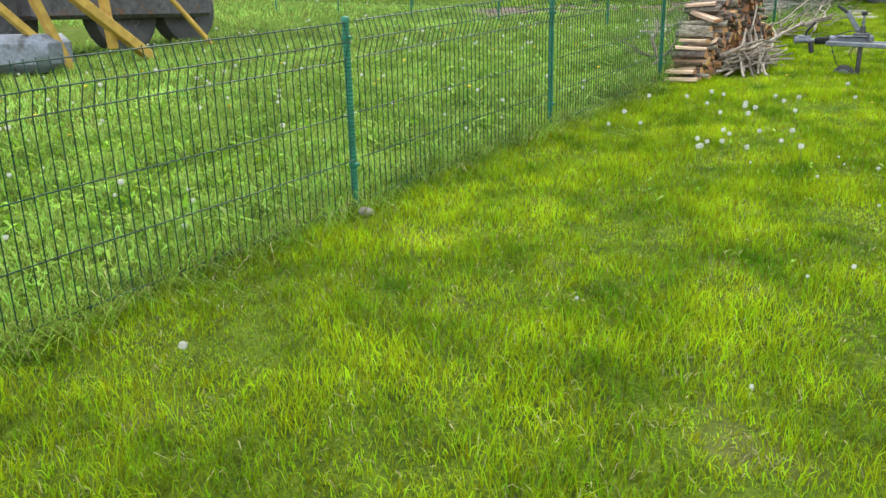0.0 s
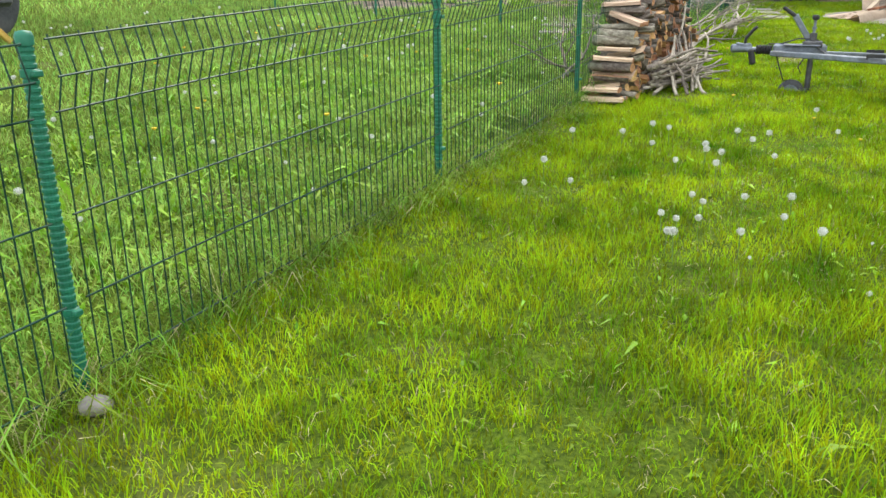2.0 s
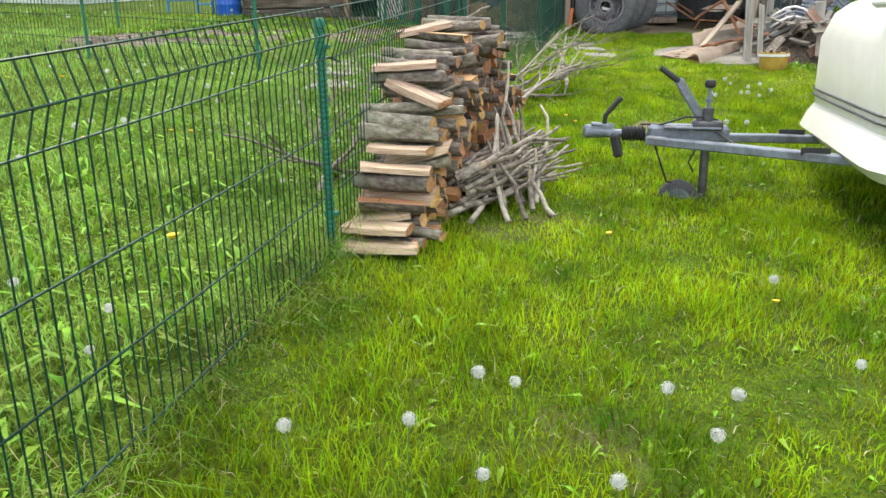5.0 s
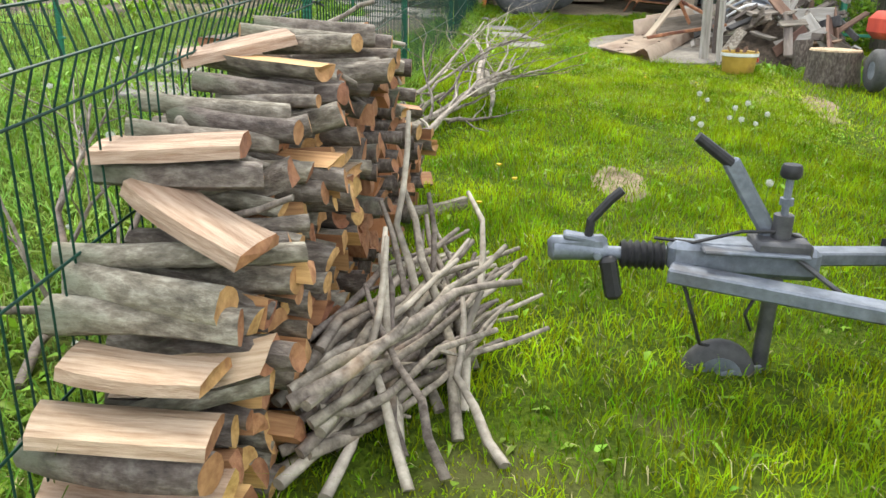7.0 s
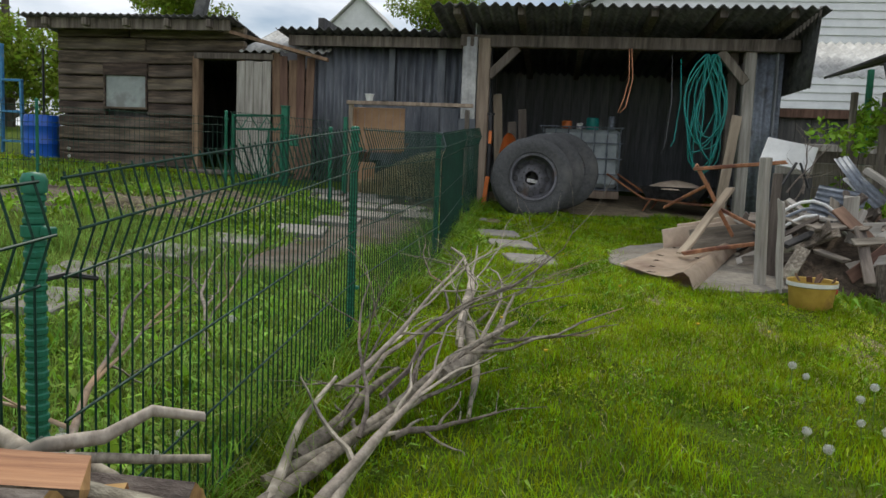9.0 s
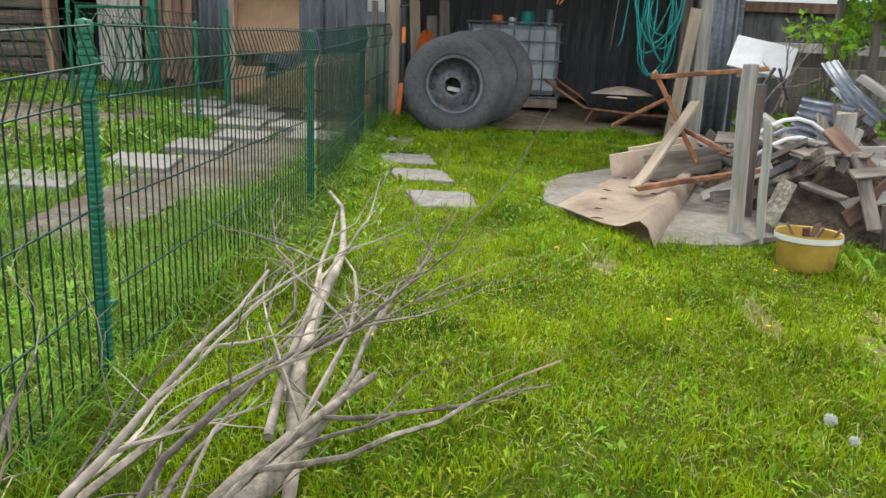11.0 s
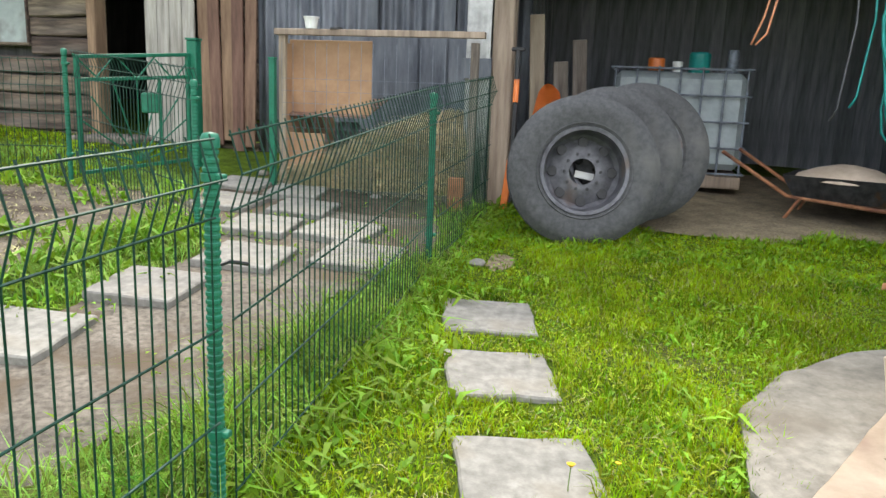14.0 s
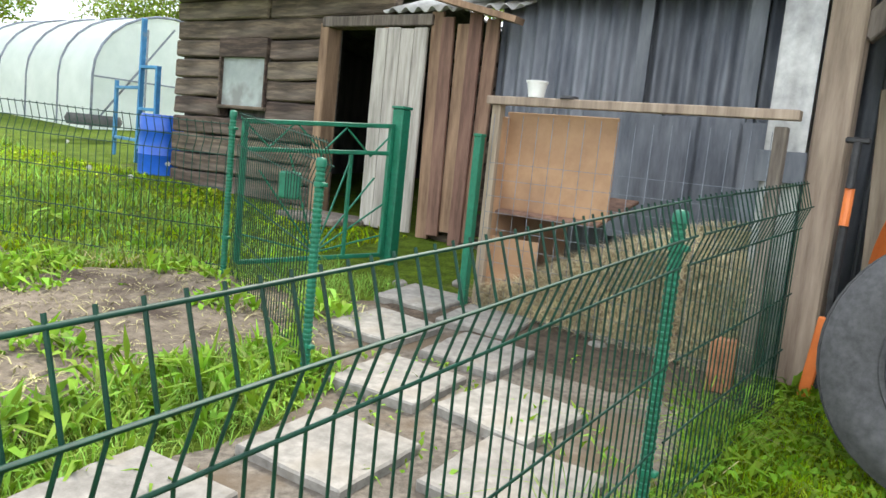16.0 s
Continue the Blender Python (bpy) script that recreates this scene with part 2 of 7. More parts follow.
BLUEPAINT = make("faded_blue_paint", (0.03, 0.16, 0.34), (0.08, 0.28, 0.48), 0.65, 12, bump=0.2, stain=(0.22, 0.25, 0.26), stain_scale=5, stain_at=(0.6, 0.72))
YELLOW = make("yellow_paint", (0.40, 0.25, 0.04), (0.56, 0.37, 0.07), 0.6, 9, bump=0.2, coarse=0.4, stain=(0.25, 0.12, 0.05), stain_scale=4, stain_at=(0.6, 0.72))
# white tank plastic greyed in colour for the shade inside the garage
TANKGREY = make("shaded_tank_plastic", (0.26, 0.30, 0.31), (0.42, 0.47, 0.48), 0.5, 4, bump=0, coarse=0.5)
WHITE = make("white_plastic", (0.66, 0.66, 0.64), (0.82, 0.82, 0.80), 0.45, 6, bump=0, coarse=0.2)
SIDING = make("white_siding", (0.66, 0.67, 0.68), (0.78, 0.79, 0.80), 0.55, 3, bump=0, coarse=0.15, where="World")
STRAW = make("straw", (0.42, 0.34, 0.20), (0.72, 0.61, 0.39), 0.85, 20, bump=0, per="island", vary=0.35, where="World")
SOIL = make("dry_garden_soil", (0.10, 0.082, 0.062), (0.22, 0.185, 0.145), 0.95, 14, bump=1.0, where="World", bump_d=0.04, gloss=0.1, stain=(0.065, 0.05, 0.04), stain_scale=2.2)
CHAFF = make("chaff", (0.16, 0.125, 0.08), (0.36, 0.29, 0.18), 0.95, 45, bump=1.0, where="World", bump_d=0.03)
TURQ = make("turquoise_hose", (0.01, 0.22, 0.20), (0.02, 0.33, 0.29), 0.45, 8, bump=0, coarse=0.3)
LEAF = make("tree_leaf", (0.10, 0.16, 0.012), (0.26, 0.345, 0.03), 0.6, 2, bump=0, where="World", per="island", vary=0.4, sheer=0.3, gloss=0.25)
TREEBARK = make("tree_bark", (0.05, 0.04, 0.03), (0.13, 0.11, 0.085), 0.9, 14, (1, 1, 0.3), 0.7)
FLUFF = make("seed_fluff", (0.55, 0.56, 0.52), (0.70, 0.71, 0.67), 0.95, 40, bump=0, sheer=0.4)
STEM = make("flower_stem", (0.10, 0.19, 0.03), (0.19, 0.28, 0.06), 0.7, 20, bump=0)
PETAL = make("yellow_petal", (0.70, 0.46, 0.01), (0.85, 0.62, 0.02), 0.7, 20, bump=0, sheer=0.2)
# board colour kept near black, carrying the shade of interiors and undersides
SHADEBOARD = make("shade_dark_boards", (0.045, 0.045, 0.048), (0.12, 0.115, 0.11), 0.95, 10, (1, 1, 0.15), 0.4, where="World")
# weathered grey, lifted towards blue so the colour carries the garage haze
INNERBOARD = make("haze_grey_board", (0.13, 0.138, 0.15), (0.33, 0.345, 0.365), 0.95, 14, (1, 1, 0.1), 0.5, per="object", vary=0.25, bump_d=0.01)
GLASS = make("dusty_pane", (0.26, 0.30, 0.29), (0.36, 0.40, 0.38), 0.25, 4, bump=0, coarse=0.5, stain=(0.22, 0.23, 0.22), stain_scale=3)
FILM = make("greenhouse_film", (0.70, 0.76, 0.72), (0.82, 0.87, 0.83), 0.35, 1.5, bump=0.1, coarse=0.2, sheer=0.5)
RED = make("red_paint", (0.5, 0.05, 0.03), (0.62, 0.09, 0.05), 0.45, 8, bump=0.05)


# ---------------------------------------------------------------- building blocks
def thing(name, m, label, category, group="", kind=""):
    ob = new(name)
    ob.empty_display_size = 0.1
    ob.matrix_world = m
    return tagged(ob, label, category, group, kind)


def mesh_of(bm, name, mats, smooth_angle=None):
    me = bpy.data.meshes.new(name)
    bm.to_mesh(me)
    bm.free()
    for k in (mats if isinstance(mats, (list, tuple)) else [mats]):
        me.materials.append(k)
    if smooth_angle is not None:
        me.shade_smooth()
        if smooth_angle < 180:
            me.set_sharp_from_angle(angle=radians(smooth_angle))
    return me


def part(name, bm, mats, parent, label="", smooth_angle=None, m=None):
    me = bm if isinstance(bm, bpy.types.Mesh) else mesh_of(bm, name, mats, smooth_angle)
    ob = new(name, me)
    ob.parent = parent
    if m is not None:
        ob.matrix_local = m
    return tagged(ob, label)


def structure(name, bm, mats, label="", smooth_angle=None, m=None, category=""):
    ob = new(name, mesh_of(bm, name, mats, smooth_angle))
    if m is not None:
        ob.matrix_world = m
    return tagged(ob, label, category, "", "structure")


def box(bm, c, d, rot=None, bevel=0.0, slot=0):
    """A box with its middle at c, sizes d, turned by rot (degrees), its edges bevelled."""
    k = bmesh.ops.create_cube(bm, size=1.0)["verts"]
    faces = {f for v in k for f in v.link_faces}
    for v in k:
        v.co = Vector((v.co.x * d[0], v.co.y * d[1], v.co.z * d[2]))
    if bevel:
        es = list({e for v in k for e in v.link_edges})
        res = bmesh.ops.bevel(bm, geom=es, offset=bevel, segments=1, affect="EDGES")
        k = list({v for f in res["faces"] for v in f.verts} | {v for v in k if v.is_valid})
        faces = {f for v in k for f in v.link_faces}
    m = Matrix.Translation(c)
    if rot:
        m = m @ Euler([radians(a) for a in rot]).to_matrix().to_4x4()
    for v in k:
        v.co = m @ v.co
    for f in faces:
        f.material_index = slot
    return k


def bar(bm, a, b, w, h, bevel=0.0, slot=0, roll=0.0):
    """A straight beam of section w x h from a to b."""
    a, b = Vector(a), Vector(b)
    d = b - a
    q = d.to_track_quat("Z", "Y")
    m = Matrix.Translation((a + b) / 2) @ q.to_matrix().to_4x4() @ Matrix.Rotation(radians(roll), 4, "Z")
    k = box(bm, (0, 0, 0), (w, h, d.length), bevel=bevel, slot=slot)
    for v in k:
        v.co = m @ v.co
    return k


def tube(bm, pts, radii, n=8, cap=True, slot=0, ragged=0.0, seed=0):
    """A round bar through the points, with a radius at each."""
    pts = [Vector(p) for p in pts]
    if not isinstance(radii, (list, tuple)):
        radii = [radii] * len(pts)
    rr = random.Random(seed)
    rings, prev = [], None
    for i, p in enumerate(pts):
        d = (pts[min(i + 1, len(pts) - 1)] - pts[max(i - 1, 0)]).normalized()
        if prev is None:
            side = d.orthogonal().normalized()
        else:
            side = (prev - d * prev.dot(d))
            side = side.normalized() if side.length > 1e-6 else d.orthogonal().normalized()
        prev = side
        up = d.cross(side)
        ring = []
        for j in range(n):
            a = 2 * math.pi * j / n
            q = radii[i] * (1 + (rr.uniform(-ragged, ragged) if ragged else 0))
            ring.append(bm.verts.new(p + side * math.cos(a) * q + up * math.sin(a) * q))
        rings.append(ring)
    for r0, r1 in zip(rings, rings[1:]):
        for j in range(n):
            f = bm.faces.new((r0[j], r0[(j + 1) % n], r1[(j + 1) % n], r1[j]))
            f.material_index = slot
    if cap:
        bm.faces.new(list(reversed(rings[0]))).material_index = slot
        bm.faces.new(rings[-1]).material_index = slot
    return rings


def lathe(bm, profile, n=32, axis="Y", c=(0, 0, 0), slot=0, close=False):
    """Turns a profile of (radius, height) round an axis."""
    rings = []
    for rad, h in profile:
        ring = []
        for j in range(n):
            a = 2 * math.pi * j / n
            p = (rad * math.cos(a), h, rad * math.sin(a)) if axis == "Y" else (rad * math.cos(a), rad * math.sin(a), h)
            ring.append(bm.verts.new(Vector(p) + Vector(c)))
        rings.append(ring)
    pairs = list(zip(rings, rings[1:])) + ([(rings[-1], rings[0])] if close else [])
    for r0, r1 in pairs:
        for j in range(n):
            f = bm.faces.new((r0[j], r0[(j + 1) % n], r1[(j + 1) % n], r1[j]) if axis == "Z" else (r0[(j + 1) % n], r0[j], r1[j], r1[(j + 1) % n]))
            f.material_index = slot
    return rings


def wavy(bm, w, h, pitch, amp, thick=0.004, step=6, along="x", top=None, slot=0):
    """A corrugated sheet in the xz plane (waves stand out along y), w wide, h high from 0; top(x) may cut it."""
    n = max(2, int(w / pitch * step))
    a = []
    for i in range(n + 1):
        x = w * i / n
        y = amp * math.sin(2 * math.pi * x / pitch)
        hh = top(x) if top else h
        a.append([bm.verts.new((x, y + o, z)) for z, o in ((0, 0), (hh, 0), (hh, thick), (0, thick))])
    for p, q in zip(a, a[1:]):
        for i in range(4):
            bm.faces.new((p[i], q[i], q[(i + 1) % 4], p[(i + 1) % 4])).material_index = slot
    bm.faces.new(list(reversed(a[0])))
    bm.faces.new(a[-1])


# ---------------------------------------------------------------- ground
def lawn_sheet():
    """One sheet to the horizon: fine near the walk, coarse far off."""
    fine = [i * 0.25 for i in range(-40, 113)]
    far = [-2000, -900, -400, -200, -120, -70, -45, -30, -20, -14]
    ys = far + fine + [30, 34, 40, 48, 60, 80, 120, 200, 400, 900, 2000]
    fx = [i * 0.25 for i in range(-52, 17)]
    xs = [-2000, -900, -400, -200, -120, -70, -45, -32, -24, -18, -15] + fx + [5, 6.5, 9, 13, 20, 32, 50, 80, 140, 300, 900, 2000]
    verts = []
    for s in ys:
        for r in xs:
            x, y = UX * s + UY * r, UY * s - UX * r
            verts.append((x, y, gz(x, y)))
    n = len(xs)
    faces = [(j * n + i, j * n + i + 1, (j + 1) * n + i + 1, (j + 1) * n + i) for j in range(len(ys) - 1) for i in range(n - 1)]
    me = bpy.data.meshes.new("ground")
    me.from_pydata(verts, [], faces)
    me.materials.append(SOD)
    me.shade_smooth()
    return tagged(new("ground", me), "sloping lawn and pasture soil under mown grass", "ground", "", "structure")


lawn_sheet()


def patch(name, mat, label, outline, lift=0.012, cell=0.12, rough=0.3, seed=1):
    """A bare patch lying on the ground, with an uneven rim: outline is an ellipse list (s, r, half s, half r)."""
    bm = bmesh.new()
    s0 = min(o[0] - o[2] for o in outline) - 0.3
    s1 = max(o[0] + o[2] for o in outline) + 0.3
    r0 = min(o[1] - o[3] for o in outline) - 0.3
    r1 = max(o[1] + o[3] for o in outline) + 0.3
    ns, nr = int((s1 - s0) / cell) + 1, int((r1 - r0) / cell) + 1
    grid = {}

    def inside(s, r):
        k = min(((s - o[0]) / o[2]) ** 2 + ((r - o[1]) / o[3]) ** 2 for o in outline)
        return k + rough * noise.noise((s * 2.3, r * 2.3, seed)) + rough * 0.6 * noise.noise((s * 7, r * 7, seed))
    for i in range(ns):
        for j in range(nr):
            if inside(s0 + (i + 0.5) * cell, r0 + (j + 0.5) * cell) < 1:
                q = []
                for a, b in ((0, 0), (1, 0), (1, 1), (0, 1)):
                    key = (i + a, j + b)
                    if key not in grid:
                        s, r = s0 + (i + a) * cell, r0 + (j + b) * cell
                        k = inside(s, r)
                        s += 0.3 * cell * noise.noise((s * 9, r * 9, 1))
                        r += 0.3 * cell * noise.noise((s * 9, r * 9, 5))
                        grid[key] = bm.verts.new(W(s, r, lift * max(-0.6, min(1.0, (1 - k) * 5)) + 0.005 * noise.noise((s * 12, r * 12, 2))))
                    q.append(grid[key])
                bm.faces.new(list(reversed(q)))
    return structure(name, bm, mat, label, 180, category="ground")


PATCHES = {
    "goat_path": [(17.0, -4.0, 1.6, 0.62), (18.6, -3.95, 1.4, 0.75), (19.4, -4.4, 1.0, 1.2), (15.4, -4.15, 0.9, 0.35)],
    "vegetable_bed": [(17.4, -6.2, 0.8, 1.2), (18.25, -6.1, 1.05, 0.95), (17.2, -8.2, 1.3, 1.4), (16.4, -9.5, 1.6, 1.2)],
    "wet_earth": [(19.7, -4.0, 0.42, 0.85), (19.75, -5.0, 0.3, 0.5)],
    "bare_spot": [(11.34, -1.64, 0.30, 0.15)],
    "trodden_edge": [(18.55, -2.80, 0.20, 0.10), (14.46, -0.10, 0.3, 0.10), (13.99, 0.21, 0.35, 0.12), (14.5, -0.72, 0.3, 0.1), (14.1, -0.3, 0.35, 0.1), (15.2, -1.35, 0.3, 0.1), (13.7, 0.1, 0.4, 0.12)],
    "garage_floor": [(21.6, -1.3, 1.6, 1.9), (20.4, -1.5, 0.6, 0.9)],
}
patch("path", DIRT, "trodden bare earth of the goat run", PATCHES["goat_path"])
patch("ground", MUD, "dark damp earth before the goat shelter", PATCHES["wet_earth"], lift=0.026, cell=0.06)
patch("ground", SOIL, "rough turned soil of a vegetable bed", PATCHES["vegetable_bed"], lift=0.03)
patch("ground", SANDY, "bare dry spot in the lawn", PATCHES["bare_spot"], lift=0.004, cell=0.04, rough=0.8)
patch("ground", SANDY, "worn earth edge of the lawn", PATCHES["trodden_edge"], lift=0.004, cell=0.04, rough=0.8)
patch("floor", CHAFF, "earth and chaff floor of the garage", PATCHES["garage_floor"], lift=0.02)


# ---------------------------------------------------------------- wire fences
def post_mesh(height):
    bm = bmesh.new()
    prof, z, k = [(0.0, -0.25), (0.0215, -0.25)], 0.0, 0
    while z < height:
        prof += [(0.0218, z), (0.0218, z + 0.009), (0.0188, z + 0.012), (0.0188, z + 0.019)]
        z += 0.022
    lathe(bm, prof + [(0.0195, height)], 14, "Z")
    return mesh_of(bm, "post_body", GREEN, 12)


def cap_mesh():
    bm = bmesh.new()
    lathe(bm, [(0.0242, -0.025), (0.025, 0.0), (0.020, 0.012), (0.0, 0.016)], 12, "Z")
    return mesh_of(bm, "cap", GREEN, 60)


def clip_mesh():
    bm = bmesh.new()
    lathe(bm, [(0.0228, -0.012), (0.0258, -0.01), (0.0258, 0.01), (0.0228, 0.012)], 12, "Z")
    box(bm, (0.030, 0.0, 0), (0.02, 0.03, 0.018), bevel=0.003)
    return mesh_of(bm, "clip", GREEN, 40)


POST_HIGH = 1.03
POST, CAP, CLIP = post_mesh(POST_HIGH), cap_mesh(), clip_mesh()


def fence(label):
    return tagged(new("wire_fence"), label, "fence", "wire fences")


def fence_post(owner, s, r, high=POST_HIGH):
    ob = part("post", POST, None, owner, "", m=at(s, r, high - POST_HIGH))
    part("cap", CAP, None, ob, m=pose(0, 0, POST_HIGH))
    for h in (0.22, 0.93):
        part("clip", CLIP, None, ob, m=pose(0, 0, h))


def wire_panel(owner, a, b, high=1.06, step=0.05):
    """A welded wire panel with a V fold near its top, from post a to post b."""
    (s0, r0), (s1, r1) = a, b
    p, q = W(s0, r0), W(s1, r1)
    run = Vector((q.x - p.x, q.y - p.y, 0))
    length = run.length
    rise = (q.z - p.z) / length
    side, out = 0.030, -0.035
    levels = [(0.05, 0.0), (0.30, 0.0), (0.56, 0.0), (high - 0.20, 0.0), (high - 0.10, out), (high, 0.0)]

    def sway(x):
        return 0.012 * noise.noise((x * 0.7, s0, 4))
    bm = bmesh.new()
    n = int((length - 0.1) / step)
    for i in range(n + 1):
        x = 0.05 + (length - 0.1) * i / n + rng.uniform(-0.002, 0.002)
        base = rise * x + sway(x)
        pts = [(x, -side, base + 0.02)] + [(x + rng.uniform(-0.002, 0.002), o - side, base + h) for h, o in levels[3:5]] + [(x, -side, base + high + 0.012)]
        tube(bm, pts, 0.0029, 5)
    ob = part("wire_mesh", bm, WIRE, owner, "upright wires of a folded mesh panel", 60, Matrix.Translation(p) @ Matrix.Rotation(math.atan2(run.y, run.x), 4, "Z"))
    tagged(ob, kind="stuff")
    for h, o in levels:
        bm = bmesh.new()
        tube(bm, [(x * length, o - side - 0.004, rise * x * length + h + sway(x * length)) for x in (0.015, 0.25, 0.5, 0.75, 0.985)], 0.0036, 6)
        part("rail_wire", bm, WIRE, ob, smooth_angle=60)


LINE = [(-6.33, -3.02), (-3.93, -3.02), (-1.53, -3.02), (0.87, -3.02), (3.27, -3.02), (5.67, -3.02), (8.14, -3.03), (10.74, -3.13), (13.19, -3.13), (15.72, -3.08), (18.28, -3.19)]
main_fence = fence("green folded wire mesh fence on ribbed posts")
for s, r in LINE:
    fence_post(main_fence, s, r, POST_HIGH + (0.03 if 10 < s < 17 else -0.02 if s > 5.5 else 0.045))
for a, b in zip(LINE, LINE[1:] + [(19.75, -3.16)]):
    wire_panel(main_fence, a, b)
for (s, r), h, dx in (((15.72, -3.08), 0.72, 0.13), ((10.74, -3.13), 0.86, 0.16), ((8.14, -3.03), 0.86, 0.12)):
    bm = bmesh.new()
    tube(bm, [(0.0, 0.0, 0.0), (0.01, dx * 0.5, 0.004), (0.03, dx, -0.015)], 0.006, 6)
    part("cable_tie", bm, BLACK, main_fence, "black cable tie", m=at(s, r, h))
CROSS = [(13.3, -5.97), (13.55, -8.4), (13.95, -10.9), (14.3, -13.4), (14.6, -15.9)]
cross_fence = fence("low green wire fence across the pasture")
for s, r in CROSS:
    fence_post(cross_fence, s, r)
for a, b in zip(CROSS, CROSS[1:]):
    wire_panel(cross_fence, a, b, step=0.06)
GARDEN = [(19.23, -6.48), (18.35, -8.6), (17.5, -10.8), (16.7, -13.0)]
garden_fence = fence("green wire fence round the vegetable bed")
fence_post(garden_fence, 18.35, -4.78, 0.98)
for s, r in GARDEN:
    fence_post(garden_fence, s, r, 1.06)
for a, b in zip(GARDEN, GARDEN[1:]):
    wire_panel(garden_fence, a, b, high=0.98, step=0.06)
wire_panel(garden_fence, (18.35, -4.78), (19.23, -6.48))


# ---------------------------------------------------------------- log house
def plank_wall(name, parent, s, r0, r1, z0, z1, rows, gaps, mat, thick=0.14, seed=0, label=""):
    """Courses of squared logs facing the lawn, each its own piece, broken by openings (r0, r1, z0, z1)."""
    rr = random.Random(seed)
    h = (z1 - z0) / rows
    for i in range(rows):
        a, b = z0 + i * h, z0 + (i + 1) * h
        spans = [(r0, r1)]
        for g0, g1, gz0, gz1 in gaps:
            if a < gz1 - 0.04 and b > gz0 + 0.04:
                spans = [x for p, q in spans for x in ((p, min(q, g0)), (max(p, g1), q)) if x[1] - x[0] > 0.05]
        for p, q in spans:
            cuts = [p]
            while q - cuts[-1] > 2.6:
                cuts.append(cuts[-1] + rr.uniform(1.2, 2.2))
            cuts.append(q)
            for c0, c1 in zip(cuts, cuts[1:]):
                bm = bmesh.new()
                w = c1 - c0
                d = thick + rr.uniform(-0.025, 0.02)
                k = box(bm, (0, 0, 0), (w - 0.004, d, h - rr.uniform(0.008, 0.03)), bevel=0.018)
                bmesh.ops.subdivide_edges(bm, edges=[e for e in bm.edges if abs(e.verts[0].co.x - e.verts[1].co.x) > w * 0.5], cuts=max(1, int(w / 0.25)))
                sd = rr.random() * 50
                for v in bm.verts:
                    v.co.z += 0.018 * noise.noise((v.co.x * 1.6, sd, 0)) + 0.006 * noise.noise((v.co.x * 6, sd, v.co.y * 9))
                    v.co.y += 0.014 * noise.noise((v.co.x * 2.2, sd, v.co.z * 5))
                part("log", bm, mat, parent, m=parent.matrix_world.inverted() @ at(s, (c0 + c1) / 2, absolute=(a + b) / 2, rz=0, ry=rr.uniform(-0.3, 0.3)))


house = thing("log_house", at(21.55, -8.5), "low weathered log house with a dark corrugated roof", "house", "", "")
HG = W(21.55, -8.6).z
plank_wall("wall", house, 21.62, -10.5, -6.05, HG - 0.2, 3.95, 12, [(-9.65, -8.9, 2.58, 3.14), (-7.95, -6.72, HG - 0.3, 3.40), (-7.2, -6.0, 3.40, 4.3)], OLDLOG, seed=4)
INV = house.matrix_world.inverted()


def hpart(name, bm, mats, label="", smooth_angle=None, parent=None):
    """A part of the house, modelled in world metres."""
    return part(name, bm, mats, parent or house, label, smooth_angle, INV if parent is None else None)


bm = bmesh.new()
for r in (-10.5, -6.0):
    bar(bm, A(21.6, r, HG - 0.3), A(25.0, r, HG - 0.3), 0.12, 0.2)
for z in range(9):
    bar(bm, A(21.75, -10.52, HG - 0.05 + z * 0.27), A(25.4, -10.52, HG - 0.05 + z * 0.27), 0.15, 0.25, 0.02, roll=90)
hpart("side_wall", bm, OLDLOG)
# added dark lining: interior shade behind door and window, put into colour
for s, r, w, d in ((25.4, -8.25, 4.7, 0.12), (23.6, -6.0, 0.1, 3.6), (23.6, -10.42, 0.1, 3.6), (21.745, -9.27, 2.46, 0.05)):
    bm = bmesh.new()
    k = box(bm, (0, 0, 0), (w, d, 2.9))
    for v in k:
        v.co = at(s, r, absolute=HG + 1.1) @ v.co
    hpart("shade_lining", bm, SHADEBOARD)
bm = bmesh.new()
box(bm, (0, 0, 0), (0.75, 0.02, 0.56))
win = part("window", bm, GLASS, house, "small grey dusty window", m=INV @ at(21.58, -9.275, absolute=2.86))
for dx, dz, w, h in ((0, 0.36, 0.79, 0.20), (0, -0.28, 0.79, 0.04), (-0.375, 0, 0.025, 0.54), (0.375, 0, 0.025, 0.54)):
    bm = bmesh.new()
    box(bm, (dx, -0.03, dz), (w, 0.06, h), bevel=0.006)
    part("window_frame", bm, OLDLOG, win)
for dr, w, z1 in ((-8.0, 0.11, 3.46), (-7.2, 0.07, 3.44)):
    bm = bmesh.new()
    bar(bm, (0, 0, 0), (0, 0, z1 - HG), w, 0.2, 0.01)
    part("door_jamb", bm, BROWNBOARD, house, m=INV @ at(21.56, dr))
bm = bmesh.new()
box(bm, (0, 0, 0), (1.35, 0.2, 0.1), bevel=0.01)
part("lintel", bm, OLDBOARD, house, m=INV @ at(21.55, -7.35, absolute=3.46))
leaf = part("door", bmesh.new(), GREYBOARD, house, "half-open door of silvered boards", m=INV @ at(21.42, -6.98, 0.03, rz=6))
for i in range(4):
    bm = bmesh.new()
    box(bm, (-0.21 + i * 0.14, 0, 0.9), (0.136, 0.03, 1.8 + 0.02 * (i % 2)), bevel=0.004)
    part("board", bm, GREYBOARD, leaf)
bm = bmesh.new()
box(bm, (0, 0, 0), (0.8, 0.6, 0.08), bevel=0.02)
part("doorstep", bm, OLDBOARD, house, m=INV @ at(21.3, -7.6, 0.02))
bm = bmesh.new()
wavy(bm, 3.65, 4.6, 0.13, 0.024, 0.01)
